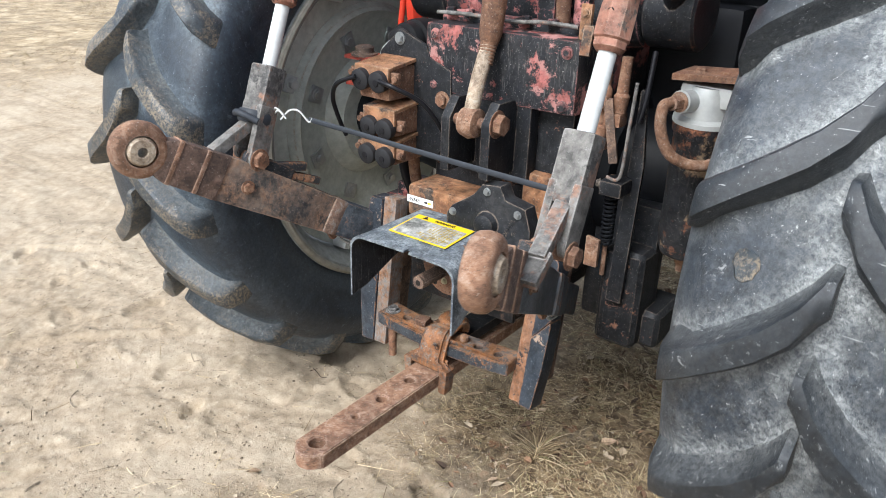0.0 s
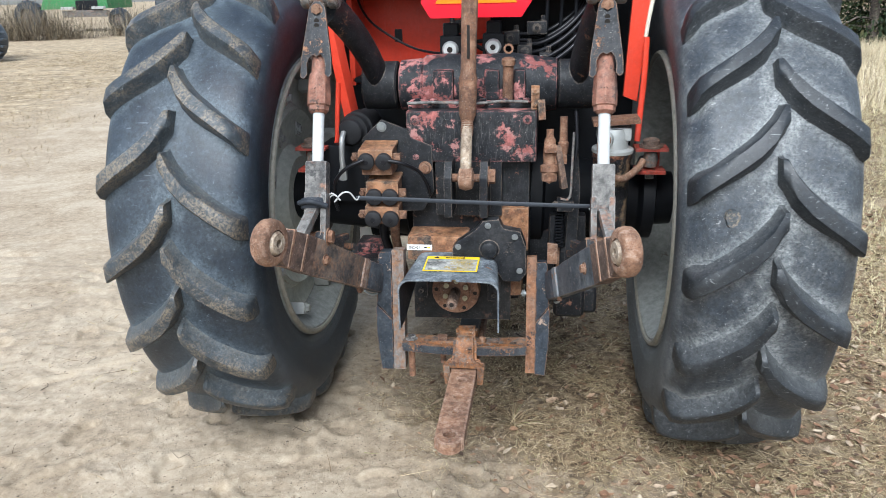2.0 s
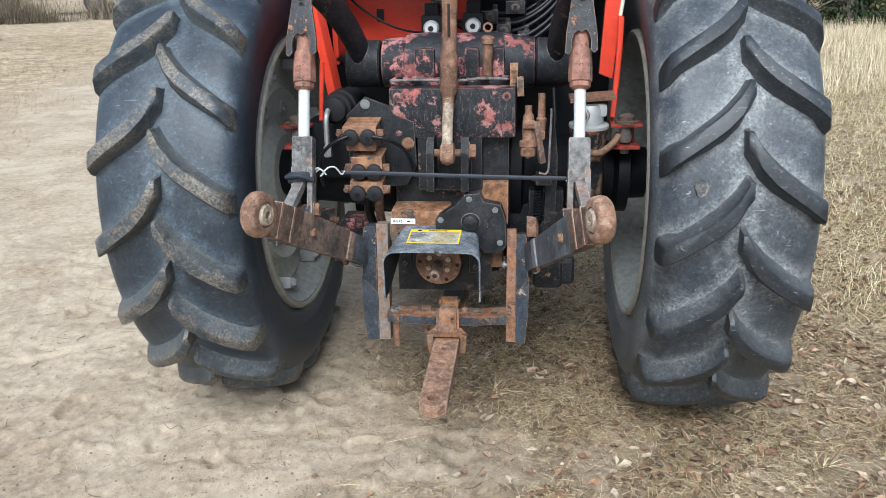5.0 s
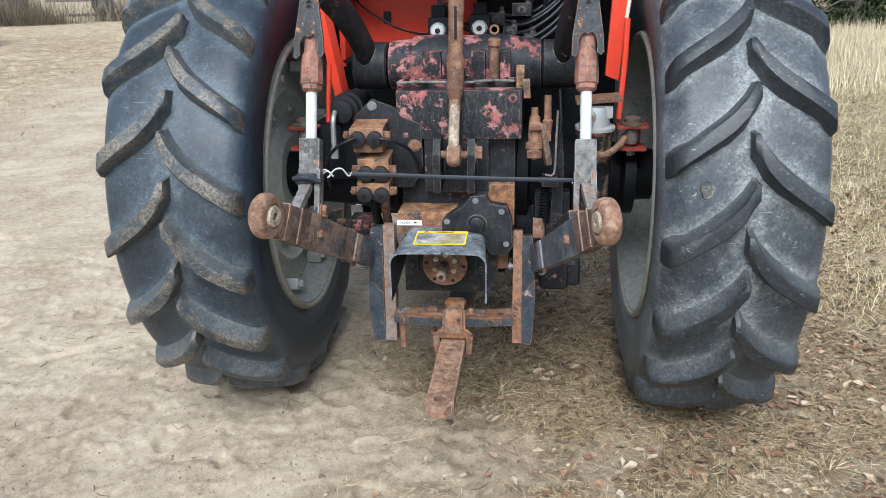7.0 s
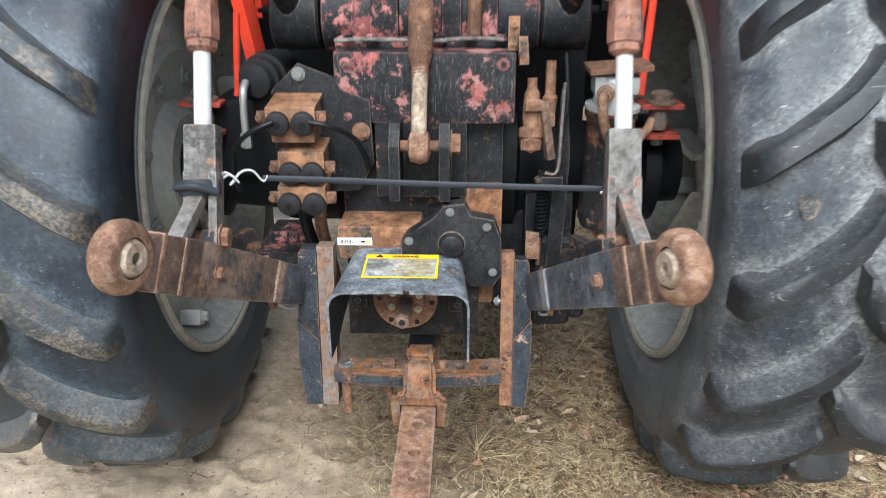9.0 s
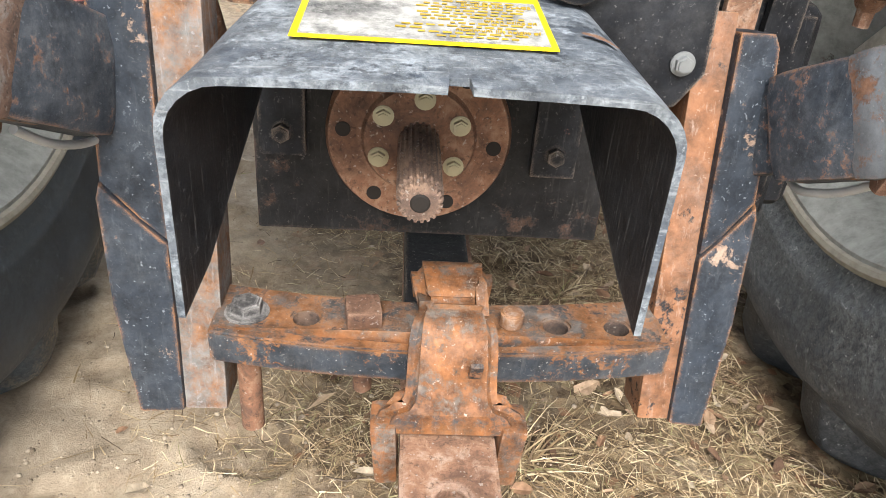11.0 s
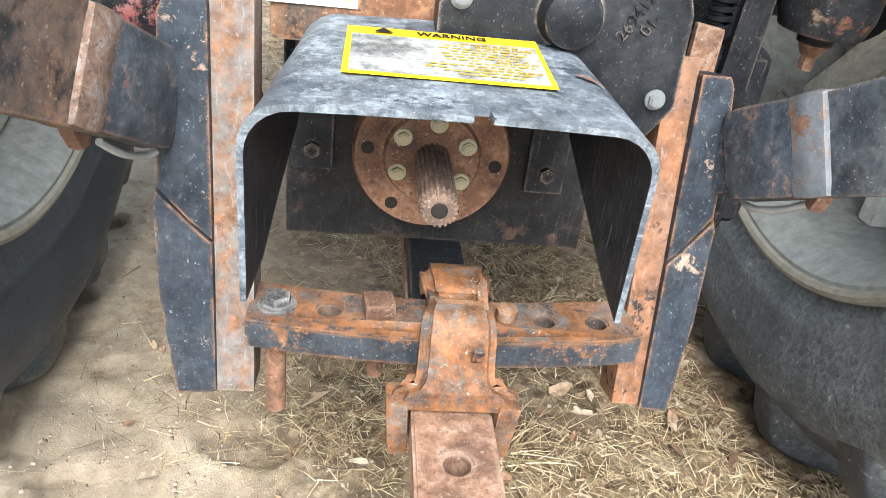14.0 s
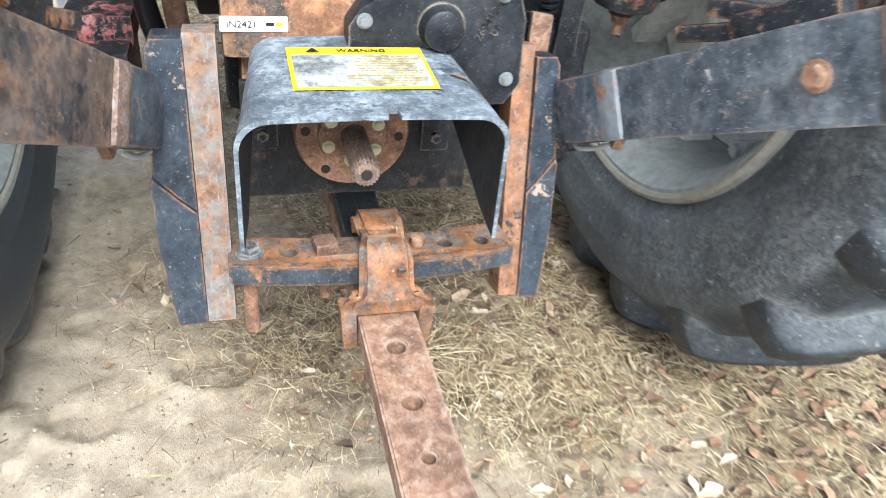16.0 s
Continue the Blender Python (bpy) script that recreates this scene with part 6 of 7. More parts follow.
hose(bm, [(-0.45, 0.60, 1.58), (-0.44, 0.64, 1.52), (-0.40, 0.68, 1.46), (-0.28, 0.66, 1.39), (-0.18, 0.62, 1.365), (-0.08, 0.53, 1.37)], 0.0045)
part("panel_cable", bm, HOSE, tractor)
bm = B()
box(bm, (-0.33, 0.765, 1.42), (0.03, 0.014, 0.05), 0.008)
part("panel_clip", bm, PLASTIC, tractor)
bm = B()
box(bm, (0.0, 0.55, 1.577), (1.06, 0.06, 0.026), 0.005)
part("cross_beam", bm, RED, tractor)
# Near-black sheets: the shade of the hollow is put into their colour.
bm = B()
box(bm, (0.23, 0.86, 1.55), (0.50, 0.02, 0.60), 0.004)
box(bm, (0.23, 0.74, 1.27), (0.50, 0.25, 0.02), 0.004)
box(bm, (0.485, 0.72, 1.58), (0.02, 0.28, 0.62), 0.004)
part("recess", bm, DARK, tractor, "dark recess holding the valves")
# Unseen slab overhead, added only to block sky light.
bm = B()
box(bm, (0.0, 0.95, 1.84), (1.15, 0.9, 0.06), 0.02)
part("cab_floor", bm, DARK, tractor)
bm = B()
box(bm, (0.0, 1.25, 0.90), (0.40, 1.10, 0.42), 0.05, seg=3)
box(bm, (0.0, 2.2, 1.1), (0.45, 0.9, 0.65), 0.06, seg=3)
part("engine_block", bm, DARK, tractor, "dark engine and gearbox ahead of the axle")
for x, y, z in ((-0.083, 0.40, 1.389), (0.063, 0.42, 1.394)):
    bm = B()
    box(bm, (x, y + 0.07, z), (0.075, 0.12, 0.09), 0.01)
    box(bm, (x, y + 0.05, z + 0.06), (0.05, 0.06, 0.05), 0.008)
    rv = part("remote_valve", bm, DARK, tractor, "black hydraulic valve with pale round port")
    bm = B()
    turned(bm, (x, y + 0.012, z), (x, y - 0.012, z), [(0, 0.028), (0.6, 0.028), (1, 0.022)], 24)
    part("port_ring", bm, ALU, rv)
    bm = B()
    turned(bm, (x, y - 0.0115, z), (x, y - 0.0145, z), [(0, 0.010), (1, 0.009)], 12)
    part("port", bm, INK_AND_HOLES, rv)
for k in range(6):
    rr = random.Random(k + 3)
    y = 0.48 + 0.04 * k % 0.25
    z = 1.365 + 0.020 * k + rr.uniform(-0.01, 0.01)
    bm = B()
    hose(bm, [(0.02 + rr.uniform(-0.05, 0.05), y, 1.40), (0.12, y - 0.05, z - 0.035), (0.23, y - 0.08, z - 0.03), (0.34, y - 0.06, z + 0.04), (0.41, y, z + 0.15), (0.45, y + 0.06, z + 0.36)], 0.0078)
    part("hydraulic_hose", bm, HOSE, tractor)
for k in range(5):
    bm = B()
    cyl(bm, (0.24 + 0.05 * k, 0.55 + 0.02 * (k % 2), 1.30), (0.25 + 0.05 * k, 0.56, 1.75), 0.006, seg=8)
    part("control_cable", bm, DARK, tractor)
bm = B()
prism(bm, [(-0.168, 1.545), (-0.137, 1.495), (0.163, 1.495), (0.196, 1.545), (0.05, 1.80), (-0.02, 1.80)], 0.004, Matrix.Translation((0, 0.32, 0)), 0.001)
smv = part("slow_vehicle_sign", bm, SMV_RED, tractor, "orange triangle sign with a red border")
bm = B()
prism(bm, [(-0.120, 1.54), (0.148, 1.54), (0.03, 1.745), (0.0, 1.745)], 0.003, Matrix.Translation((0, 0.3165, 0)), 0.0005)
part("orange_field", bm, SMV_ORANGE, smv)

for x, y, z, w in ((-0.05, 0.50, 1.46, 0.05), (0.12, 0.50, 1.42, 0.06), (0.17, 0.47, 1.375, 0.05), (0.24, 0.46, 1.35, 0.04), (-0.10, 0.52, 1.45, 0.04), (0.21, 0.55, 1.45, 0.07)):
    bm = B()
    box(bm, (x, y, z), (w, 0.05, 0.045), 0.006)
    hexbolt(bm, (x, y - 0.025, z), (0, -1, 0), 0.011, 0.014)
    hexbolt(bm, (x + w * 0.3, y, z + 0.022), (0, 0, 1), 0.009, 0.02)
    part("hydraulic_fitting", bm, BLACK, tractor, "small black hydraulic fitting")
bm = B()
turned(bm, (0.205, 0.40, 1.352), (0.25, 0.395, 1.352), [(0, 0.013), (0.5, 0.013), (0.55, 0.009), (1, 0.009)], 16)
part("white_plug", bm, PAPER, tractor)
bm = B()
box(bm, (-0.435, 0.43, 0.965), (0.24, 0.18, 0.21), 0.02)
part("axle_block", bm, DARK, tractor, "black block on the axle housing")

# ---- rubber strap tied across the lift rods ----
strap = thing("rubber_strap", (0, -0.16, 0.0), "grey rubber strap hooked across the lift rods", "strap")
bm = B()
hose(bm, [(-0.30, -0.163, 1.010), (-0.15, -0.168, 1.008), (0.0, -0.172, 1.004), (0.2, -0.176, 1.000), (0.375, -0.18, 0.998)], 0.0062, 8, 6, 0.35)
part("band", bm, STRAP, strap)
bm = B()
hose(bm, [(-0.375, -0.20, 1.02), (-0.36, -0.21, 1.035), (-0.345, -0.20, 1.02), (-0.355, -0.20, 1.008), (-0.335, -0.19, 1.03), (-0.315, -0.18, 1.03), (-0.30, -0.165, 1.005), (-0.29, -0.163, 1.015)], 0.0025)
hose(bm, [(-0.385, -0.20, 1.01), (-0.37, -0.205, 1.02), (-0.352, -0.208, 1.03), (-0.338, -0.20, 1.012)], 0.0024)
part("wire_hook", bm, ROD_WHITE, strap)
bm = B()
turned(bm, (-0.403, -0.240, 0.996), (-0.404, -0.229, 1.024), [(0, 0.038), (0.2, 0.041), (0.8, 0.041), (1, 0.038)], 14)
hose(bm, [(-0.44, -0.262, 1.02), (-0.40, -0.282, 1.03), (-0.362, -0.262, 1.012)], 0.008)
part("knot", bm, STRAP, strap)
bm = B()
hose(bm, [(0.372, -0.18, 0.990), (0.385, -0.178, 0.995), (0.392, -0.175, 1.005)], 0.004)
part("wire_hook", bm, STEEL, strap)

# ---- straw, leaves, stones ----
def stuff_mesh(name, verts, faces, mat, label, category, smooth=False):
    me = bpy.data.meshes.new(name)
    me.from_pydata(verts, [], faces)
    if smooth:
        me.polygons.foreach_set("use_smooth", [True] * len(faces))
    me.materials.append(mat)
    return tagged(new(name, me), label, category, kind="stuff")


def island_colors(name, stops, rough=0.8, translucent=0.0):
    m, nt, bs = material(name)
    geo = nt.nodes.new("ShaderNodeNewGeometry")
    col = ramp(nt, geo.outputs["Random Per Island"], *stops)
    v = coords(nt, 1.0)
    col = mix(nt, 0.35, col, ramp(nt, tex(nt, v, 80, 5), (0.35, 0.05), (0.65, 0.75)), "OVERLAY")
    nt.links.new(col, bs.inputs["Base Color"])
    bs.inputs["Roughness"].default_value = rough
    bs.inputs["Specular IOR Level"].default_value = 0.2
    return m


STRAW = island_colors("dry_straw", [(0.0, (0.075, 0.05, 0.032)), (0.3, (0.26, 0.18, 0.098)), (0.6, (0.47, 0.36, 0.21)), (0.88, (0.68, 0.57, 0.38)), (1.0, (0.26, 0.25, 0.10))])
MEADOW = island_colors("dry_meadow_grass", [(0.0, (0.20, 0.155, 0.085)), (0.35, (0.46, 0.38, 0.205)), (0.7, (0.70, 0.61, 0.38)), (0.93, (0.82, 0.74, 0.52)), (1.0, (0.34, 0.37, 0.14))])
PALE_STRAW = island_colors("pale_straw", [(0.0, (0.34, 0.28, 0.17)), (0.5, (0.58, 0.49, 0.32)), (1.0, (0.74, 0.66, 0.49))])
FIELD = island_colors("dry_field_weeds", [(0.0, (0.12, 0.085, 0.05)), (0.4, (0.30, 0.225, 0.13)), (0.8, (0.48, 0.375, 0.23)), (1.0, (0.52, 0.445, 0.32))])
LEAF = island_colors("dead_leaf", [(0.0, (0.07, 0.046, 0.032)), (0.25, (0.18, 0.10, 0.06)), (0.5, (0.29, 0.175, 0.105)), (0.75, (0.38, 0.28, 0.19)), (1.0, (0.45, 0.37, 0.27))], 0.7)
GRIT = island_colors("sand_clods", [(0.0, (0.15, 0.115, 0.08)), (0.4, (0.28, 0.225, 0.165)), (1.0, (0.42, 0.35, 0.265))], 0.95)
TWIG = island_colors("dead_twig", [(0.0, (0.07, 0.05, 0.035)), (0.6, (0.17, 0.13, 0.095)), (1.0, (0.30, 0.25, 0.19))])


def under_wheel(x, y):
    return (abs(x + 0.835) < 0.24 or abs(x - 0.855) < 0.24) and abs(y - AX_Y) < 0.24


def blades(rng, n, place, length, width, lean, segs=2, lift=0.0):
    """Blades of dry grass: strips that bend over."""
    verts, faces = [], []
    for _ in range(n):
        spot = place(rng)
        if spot is None:
            continue
        x, y = spot
        if under_wheel(x, y):
            continue
        z = height(x, y) + lift
        a = rng.uniform(0, 2 * math.pi)
        ln, w = rng.uniform(*length), rng.uniform(*width)
        e = radians(rng.uniform(*lean))
        bend = radians(rng.uniform(-30, 15))
        px, py, pz = x, y, z
        sx, sy = -math.sin(a) * w, math.cos(a) * w
        tw = rng.uniform(-0.6, 0.6) * w
        base = len(verts)
        verts += [(px - sx, py - sy, pz - tw), (px + sx, py + sy, pz + tw)]
        for k in range(segs):
            step = ln / segs
            px += math.cos(a) * math.cos(e) * step
            py += math.sin(a) * math.cos(e) * step
            pz += math.sin(e) * step
            a += rng.uniform(-0.25, 0.25)
            e += bend / segs
            q = 1 - 0.75 * (k + 1) / segs
            floor = height(px, py) + 0.002 if pz < z + 0.03 else pz
            zz = max(pz, floor)
            verts += [(px - sx * q, py - sy * q, zz - tw * q), (px + sx * q, py + sy * q, zz + tw * q)]
            faces.append((base + 2 * k, base + 2 * k + 1, base + 2 * k + 3, base + 2 * k + 2))
    return verts, faces


def near_straw(rng):
    x, y = rng.uniform(-0.6, 2.9), rng.uniform(-1.3, 2.9)
    return (x, y) if rng.random() < straw_share(x, y) ** 1.5 * (0.35 + 0.65 * (noise.noise(Vector((x * 3, y * 3, 2))) > -0.1)) else None


def right_field(rng):
    x, y = rng.uniform(1.0, 8.0), rng.uniform(1.0, 9.0)
    return (x, y) if x > 0.9 + 0.05 * y else None


def far_right(rng):
    y = rng.uniform(8, 19)
    x = rng.uniform(0.25 * y, 0.25 * y + 12)
    return x, y


def stray(rng):
    return rng.uniform(-2.6, 0.6), rng.uniform(-1.4, 2.5)


def left_field(rng):
    y = rng.uniform(1.5, 22)
    x = -4.4 - 0.35 * (y - 4) - abs(rng.gauss(0, 4.5))
    if noise.noise(Vector((x * 0.7, y * 0.7, 5))) < rng.uniform(-0.5, 0.2) or -4.4 - 0.35 * (y - 4) - x < abs(rng.gauss(0, 0.7)):
        return None
    return x, y


rng = random.Random(21)
stuff_mesh("straw_litter", *blades(rng, 290000, near_straw, (0.010, 0.055), (0.0004, 0.0011), (-3, 20), 2, 0.0015), STRAW, "flattened dry straw lying on the soil", "straw")
stuff_mesh("dry_grass", *blades(rng, 105000, right_field, (0.03, 0.13), (0.0007, 0.0017), (2, 65), 2), MEADOW, "short dry grass beside the track", "grass")
stuff_mesh("tall_dry_grass", *blades(rng, 30000, far_right, (0.15, 0.42), (0.0025, 0.005), (35, 88), 3), PALE_STRAW, "tall pale dry grass before the trees", "grass")
stuff_mesh("stray_straw", *blades(rng, 1100, stray, (0.03, 0.12), (0.0007, 0.0016), (-2, 8), 2, 0.002), STRAW, "stray bits of straw on sand", "straw")
stuff_mesh("field_stubble", *blades(rng, 70000, left_field, (0.025, 0.10), (0.0016, 0.0034), (4, 50), 2), FIELD, "dry stubble across the track", "grass")


def leaf_pile(rng, n, place, size):
    verts, faces = [], []
    for _ in range(n):
        spot = place(rng)
        if spot is None or under_wheel(*spot):
            continue
        x, y = spot
        z = height(x, y) + rng.uniform(0.003, 0.012)
        s, a = rng.uniform(*size), rng.uniform(0, 2 * math.pi)
        tilt = Euler((rng.uniform(-0.5, 0.5), rng.uniform(-0.5, 0.5), a)).to_matrix()
        curl, slim = rng.uniform(0.05, 0.5), rng.uniform(0.6, 1.2)
        base = len(verts)
        for u, w in ((-1, 0), (-0.55, 0.36), (0.0, 0.55), (0.5, 0.4), (1.1, 0.03), (0.5, -0.4), (0.0, -0.55), (-0.55, -0.36), (-0.5, 0), (0.0, 0), (0.5, 0)):
            j = rng.uniform(0.65, 1.3)
            p = tilt @ Vector((u * s * j, w * s * j * slim, s * (curl * (abs(w) * 1.4 + 0.3 * u * u) + rng.uniform(-0.06, 0.06))))
            verts.append((x + p.x, y + p.y, max(z + p.z, height(x, y) + 0.001)))
        b = base
        for f in ((0, 1, 8), (0, 8, 7), (1, 2, 9, 8), (2, 3, 10, 9), (3, 4, 10), (4, 5, 10), (10, 5, 6, 9), (9, 6, 7, 8)):
            faces.append(tuple(b + k for k in f))
    return verts, faces


def near_leaf(rng):
    x, y = rng.uniform(-0.5, 3.6), rng.uniform(-1.5, 3.5)
    return (x, y) if rng.random() < straw_share(x, y) * (0.3 + 0.7 * min(1, max(0, x / 1.2))) else None


stuff_mesh("fallen_leaves", *leaf_pile(rng, 13000, near_leaf, (0.004, 0.024)), LEAF, "curled brown fallen leaves on straw", "leaves")
stuff_mesh("far_leaves", *leaf_pile(rng, 3000, right_field, (0.010, 0.028)), LEAF, "brown leaves among dry grass", "leaves")


def clods(rng, n, place, size):
    t = bmesh.new()
    bmesh.ops.create_icosphere(t, subdivisions=1, radius=1)
    co = [v.co.copy() for v in t.verts]
    fs = [tuple(v.index for v in f.verts) for f in t.faces]
    t.free()
    verts, faces = [], []
    for _ in range(n):
        x, y = place(rng)
        if under_wheel(x, y):
            continue
        s = rng.uniform(*size) * rng.choice((0.6, 0.8, 1, 1, 1.7))
        z = height(x, y) + s * 0.2
        base = len(verts)
        sx, sy = rng.uniform(0.8, 1.3), rng.uniform(0.8, 1.3)
        for c in co:
            j = rng.uniform(0.75, 1.2)
            verts.append((x + c.x * s * sx * j, y + c.y * s * sy * j, z + c.z * s * 0.65 * j))
        faces += [tuple(base + k for k in f) for f in fs]
    return verts, faces


def sand_spot(rng):
    cx, cy = rng.choice(((-1.2, -0.4), (-0.6, -0.5), (-1.7, 0.2), (-0.3, 0.2), (-1.0, 0.5), (-2.2, 0.6), (-0.4, -1.0), (0.1, 0.1), (-0.2, -0.6), (-1.5, -0.9)))
    return cx + rng.gauss(0, 0.45), cy + rng.gauss(0, 0.4)


stuff_mesh("sand_clods", *clods(rng, 18000, sand_spot, (0.0008, 0.0030)), GRIT, "small clods and grit on trodden sand", "grit", True)


def twigs(rng, n, place):
    bm = B()
    for _ in range(n):
        x, y = place(rng)
        a, ln = rng.uniform(0, 6.28), rng.uniform(0.03, 0.11)
        pts = []
        for k in range(4):
            px, py = x + math.cos(a) * ln * k / 3, y + math.sin(a) * ln * k / 3
            a += rng.uniform(-0.3, 0.3)
            pts.append((px, py, height(px, py) + rng.uniform(0.002, 0.008)))
        hose(bm, pts, rng.uniform(0.001, 0.0024), 5, 2)
    me = finish("twigs", bm, TWIG)
    return tagged(new("twigs", me), "dead twigs scattered on the ground", "twigs", kind="stuff")


twigs(rng, 70, lambda r: (r.uniform(-2.2, 2.4), r.uniform(-1.3, 2.2)))


def tuft(x, y, n, length, seed):
    r = random.Random(seed)
    bm = B()
    for _ in range(n):
        a, ln = r.uniform(0, 6.28), r.uniform(*length)
        e = radians(r.uniform(6, 55))
        w = r.uniform(0.001, 0.0022)
        ox, oy = x + r.gauss(0, 0.014), y + r.gauss(0, 0.014)
        prev = None
        z = height(x, y)
        for k in range(5):
            u = k / 4
            d = ln * u
            p = Vector((ox + math.cos(a) * d * math.cos(e), oy + math.sin(a) * d * math.cos(e), max(z + d * math.sin(e) - 0.55 * ln * u * u * math.sin(e), z + 0.002)))
            q = Vector((-math.sin(a), math.cos(a), 0.3)) * w * (1 - 0.8 * u)
            row = (bm.verts.new(p - q), bm.verts.new(p + q))
            if prev:
                bm.faces.new((prev[0], prev[1], row[1], row[0]))
            prev = row
    return single("grass_tuft", bm, STRAW, (x, y, height(x, y)), "dry straw-coloured grass tuft on bare soil", "grass tuft", "grass tufts")


tuft(0.15, 0.27, 90, (0.07, 0.20), 1)
tuft(0.30, 0.75, 60, (0.05, 0.14), 2)
tuft(1.25, -0.1, 70, (0.05, 0.15), 3)
tuft(0.55, 0.95, 60, (0.05, 0.15), 4)

# ---- distance ----
BARK = rusty("bark", (0.05, 0.04, 0.03), (0.10, 0.08, 0.065), (0.17, 0.14, 0.115), 0.95, 9)
NEEDLES = island_colors("evergreen_needles", [(0.0, (0.012, 0.020, 0.010)), (0.5, (0.032, 0.050, 0.020)), (0.85, (0.065, 0.080, 0.030)), (1.0, (0.11, 0.085, 0.04))], 0.7)
BRUSH = island_colors("bare_brush", [(0.0, (0.05, 0.04, 0.03)), (0.5, (0.15, 0.12, 0.085)), (1.0, (0.32, 0.27, 0.19))], 0.9)


def evergreen(seed, height, spread, label):
    r = random.Random(seed)
    tree = thing("evergreen_tree", (0, 0, 0), label, "tree", "trees beyond the grass")
    bm = B()
    turned(bm, (0, 0, -0.1), (r.uniform(-0.2, 0.2), 0, height), [(0, 0.16), (0.03, 0.13), (0.5, 0.07), (1, 0.01)], 9)
    for k in range(26):
        z = height * (0.06 + 0.034 * k)
        a = r.uniform(0, 6.28)
        ln = spread * (1 - 0.85 * k / 26) * r.uniform(0.6, 1.0)
        hose(bm, [(0, 0, z), (math.cos(a) * ln * 0.5, math.sin(a) * ln * 0.5, z + ln * 0.05), (math.cos(a) * ln, math.sin(a) * ln, z - ln * 0.12)], 0.025, 5, 2)
    part("trunk", bm, BARK, tree)
    verts, faces = [], []
    for _ in range(5200):
        u = r.random() ** 1.4
        z = height * (0.03 + 0.97 * u)
        rad = spread * (1 - 0.9 * u) * math.sqrt(r.uniform(0.12, 1.0)) * (0.8 + 0.35 * math.sin(z * 5 + seed))
        a = r.uniform(0, 6.28)
        c = Vector((math.cos(a) * rad, math.sin(a) * rad, z - 0.18 * rad))
        s = r.uniform(0.05, 0.15)
        q = Euler((r.uniform(-1, 1), r.uniform(-1, 1), a)).to_matrix()
        b = len(verts)
        for p in ((-0.2, 0, 0), (0.5, 0.32, 0.05), (1.4, 0, -0.15), (0.5, -0.32, 0.05)):
            verts.append(tuple(c + q @ (Vector(p) * s)))
        faces.append((b, b + 1, b + 2, b + 3))
    me = bpy.data.meshes.new("crown")
    me.from_pydata(verts, [], faces)
    me.materials.append(NEEDLES)
    cr = new("crown", me)
    cr.parent = tree
    return tree


first = evergreen(3, 6.5, 1.9, "dark evergreen tree behind tall dry grass")
first.location = (9.2, 21.0, 0)
second = evergreen(8, 5.0, 1.7, "dark evergreen tree behind tall dry grass")
second.location = (12.0, 22.5, 0)
r = random.Random(40)
for k in range(16):
    x = 7.2 + k * 1.55 + r.uniform(-0.5, 0.5)
    y = 20.5 + r.uniform(0, 6) + 0.1 * k
    copy_thing(first if k % 2 else second, pose(x, y, 0, 0, 0, r.uniform(0, 360)))


def brush(x, y, n, h, seed, label):
    r = random.Random(seed)
    verts, faces = blades(r, n, lambda q: (x + q.gauss(0, 0.9), y + q.gauss(0, 0.5)), (h * 0.25, h), (0.005, 0.014), (15, 88), 3)
    me = bpy.data.meshes.new("weeds")
    me.from_pydata([(a - x, b - y, c) for a, b, c in verts], [], faces)
    me.materials.append(BRUSH)
    return tagged(placed(new("weed_clump", me), (x, y, 0)), label, "weeds", "weed clumps", "stuff")


for k in range(19):
    brush(-31.5 + 1.7 * k + r.uniform(-0.7, 0.7), 27.5 + 0.7 * k + r.uniform(-1, 1), 950, r.uniform(1.0, 2.6), 60 + k, "tangle of bare brown weeds by the machines")

GREEN = worn_paint("green_paint", (0.03, 0.17, 0.05), (0.10, 0.12, 0.09), 0.62, dusty=0.35, specks=0.4)


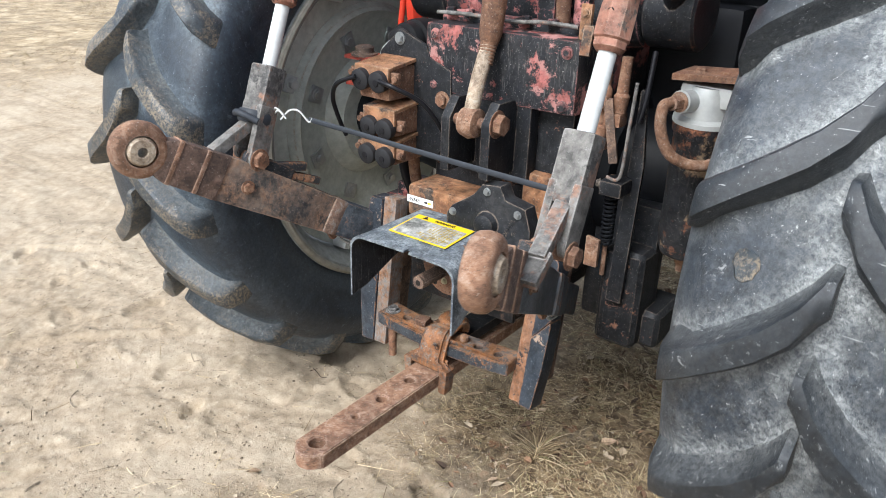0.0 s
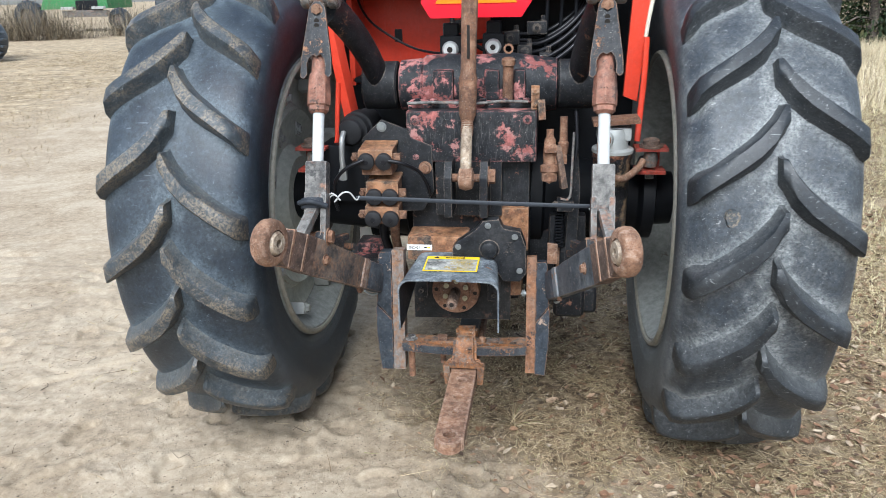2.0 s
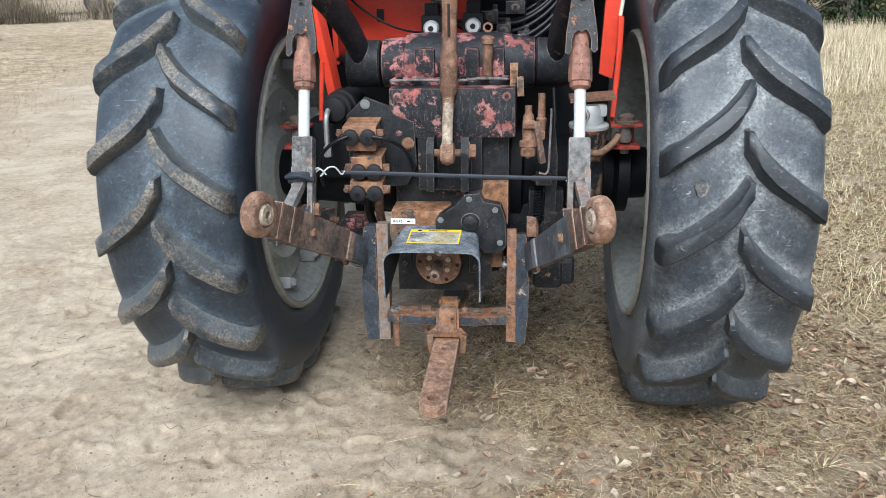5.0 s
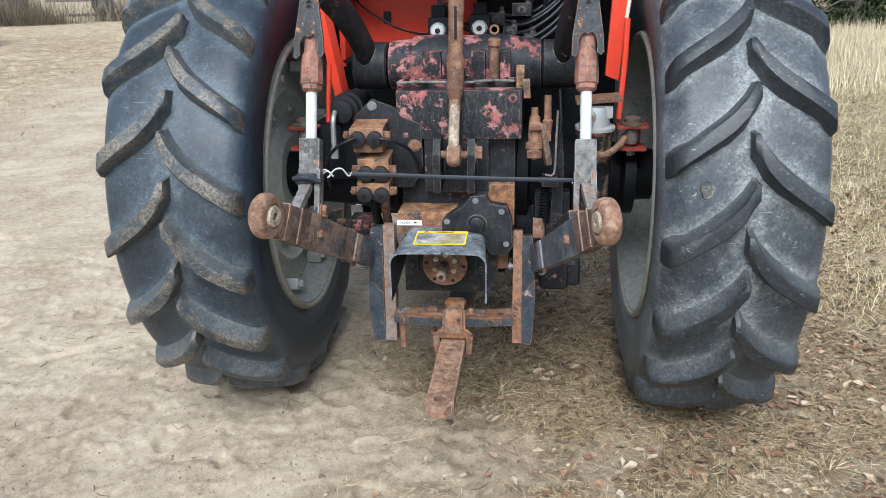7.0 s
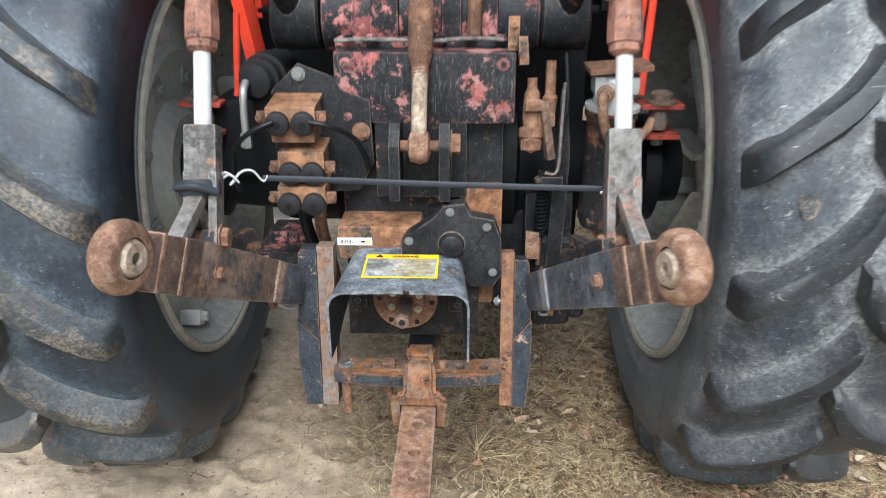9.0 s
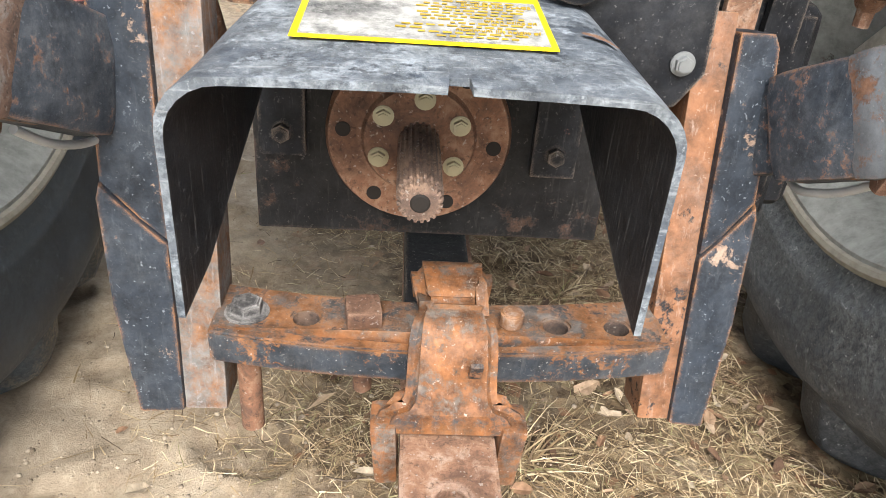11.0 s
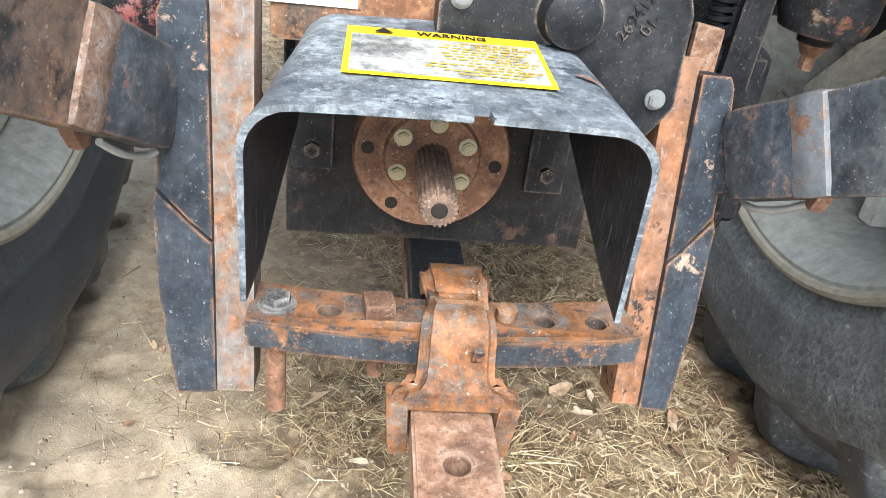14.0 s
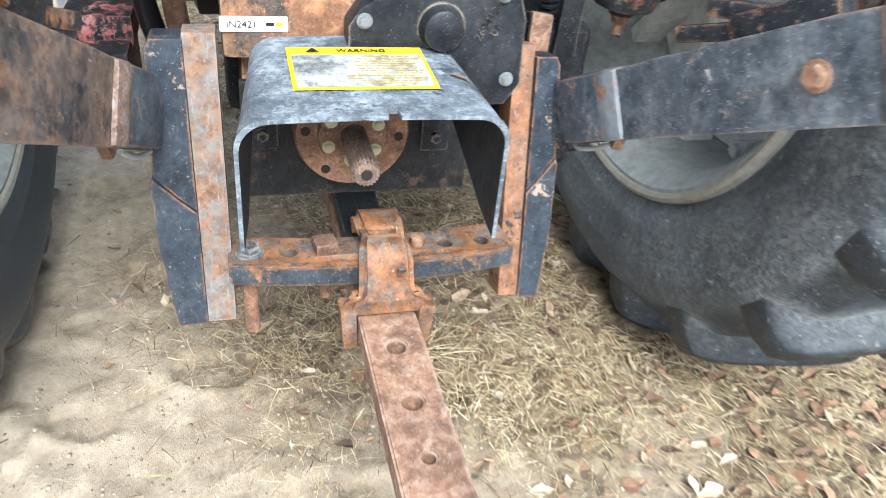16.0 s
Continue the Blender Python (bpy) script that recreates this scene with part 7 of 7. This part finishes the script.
def far_wheel(name, parent, x, y, r, w):
    bm = B()
    turned_open(bm, (x, y - w / 2, r), (x, y + w / 2, r), [(0, r * 0.5), (0, r * 0.92), (0.2, r), (0.8, r), (1, r * 0.92), (1, r * 0.5)], 32)
    t = part(name, bm, TYRE_L, parent)
    for k in range(20):
        a = 2 * math.pi * k / 20
        bm = B()
        box(bm, (x + r * math.cos(a), y, r + r * math.sin(a)), (0.07, w * 0.95, 0.06), 0.01, (0, -math.degrees(a), 20))
        part("tread_bar", bm, TYRE_L, t)
    bm = B()
    turned(bm, (x, y - w * 0.3, r), (x, y + w * 0.3, r), [(0, r * 0.3), (0.1, r * 0.52), (0.9, r * 0.52), (1, r * 0.3)], 24)
    part("rim", bm, GREYED, t)


machine = thing("green_harvester", (-29.5, 37.5, 0), "green farm machine parked among weeds", "harvester")
bm = B()
box(bm, (-28.8, 38.5, 2.0), (3.6, 2.4, 1.6), 0.1)
prism(bm, [(-31.0, 1.2), (-27.0, 1.2), (-27.0, 2.9), (-30.2, 2.9)], 0.3, Matrix.Translation((0, 37.0, 0)), 0.03)
part("body", bm, GREEN, machine)
bm = B()
box(bm, (-28.2, 36.8, 0.95), (2.6, 0.35, 0.35), 0.03)
part("bumper", bm, GREYED, machine)
for x in (-29.1, -27.3):
    bm = B()
    box(bm, (x, 36.6, 1.25), (0.7, 0.25, 0.14), 0.02)
    part("step", bm, STEEL, machine)
bm = B()
box(bm, (-28.2, 37.2, 1.3), (1.3, 0.5, 0.7), 0.05)
part("engine_bay", bm, DARK, machine)
far_wheel("wheel", machine, -31.8, 37.2, 0.85, 0.6)
far_wheel("wheel", machine, -26.6, 37.4, 0.6, 0.5)

trailer = thing("farm_implement", (-17.0, 18.2, 0), "dark implement with big wheels beyond the track", "implement")
bm = B()
box(bm, (-18.0, 18.6, 1.15), (4.2, 1.6, 0.5), 0.08)
part("frame", bm, GREYED, trailer)
bm = B()
box(bm, (-17.4, 18.0, 0.95), (2.4, 0.25, 0.18), 0.04)
part("drawbar_beam", bm, STEEL, trailer)
far_wheel("wheel", trailer, -15.6, 18.2, 0.62, 0.5)
far_wheel("wheel", trailer, -19.0, 18.2, 0.62, 0.5)
machine.location.x += 3.4
machine.location.y += 1.6
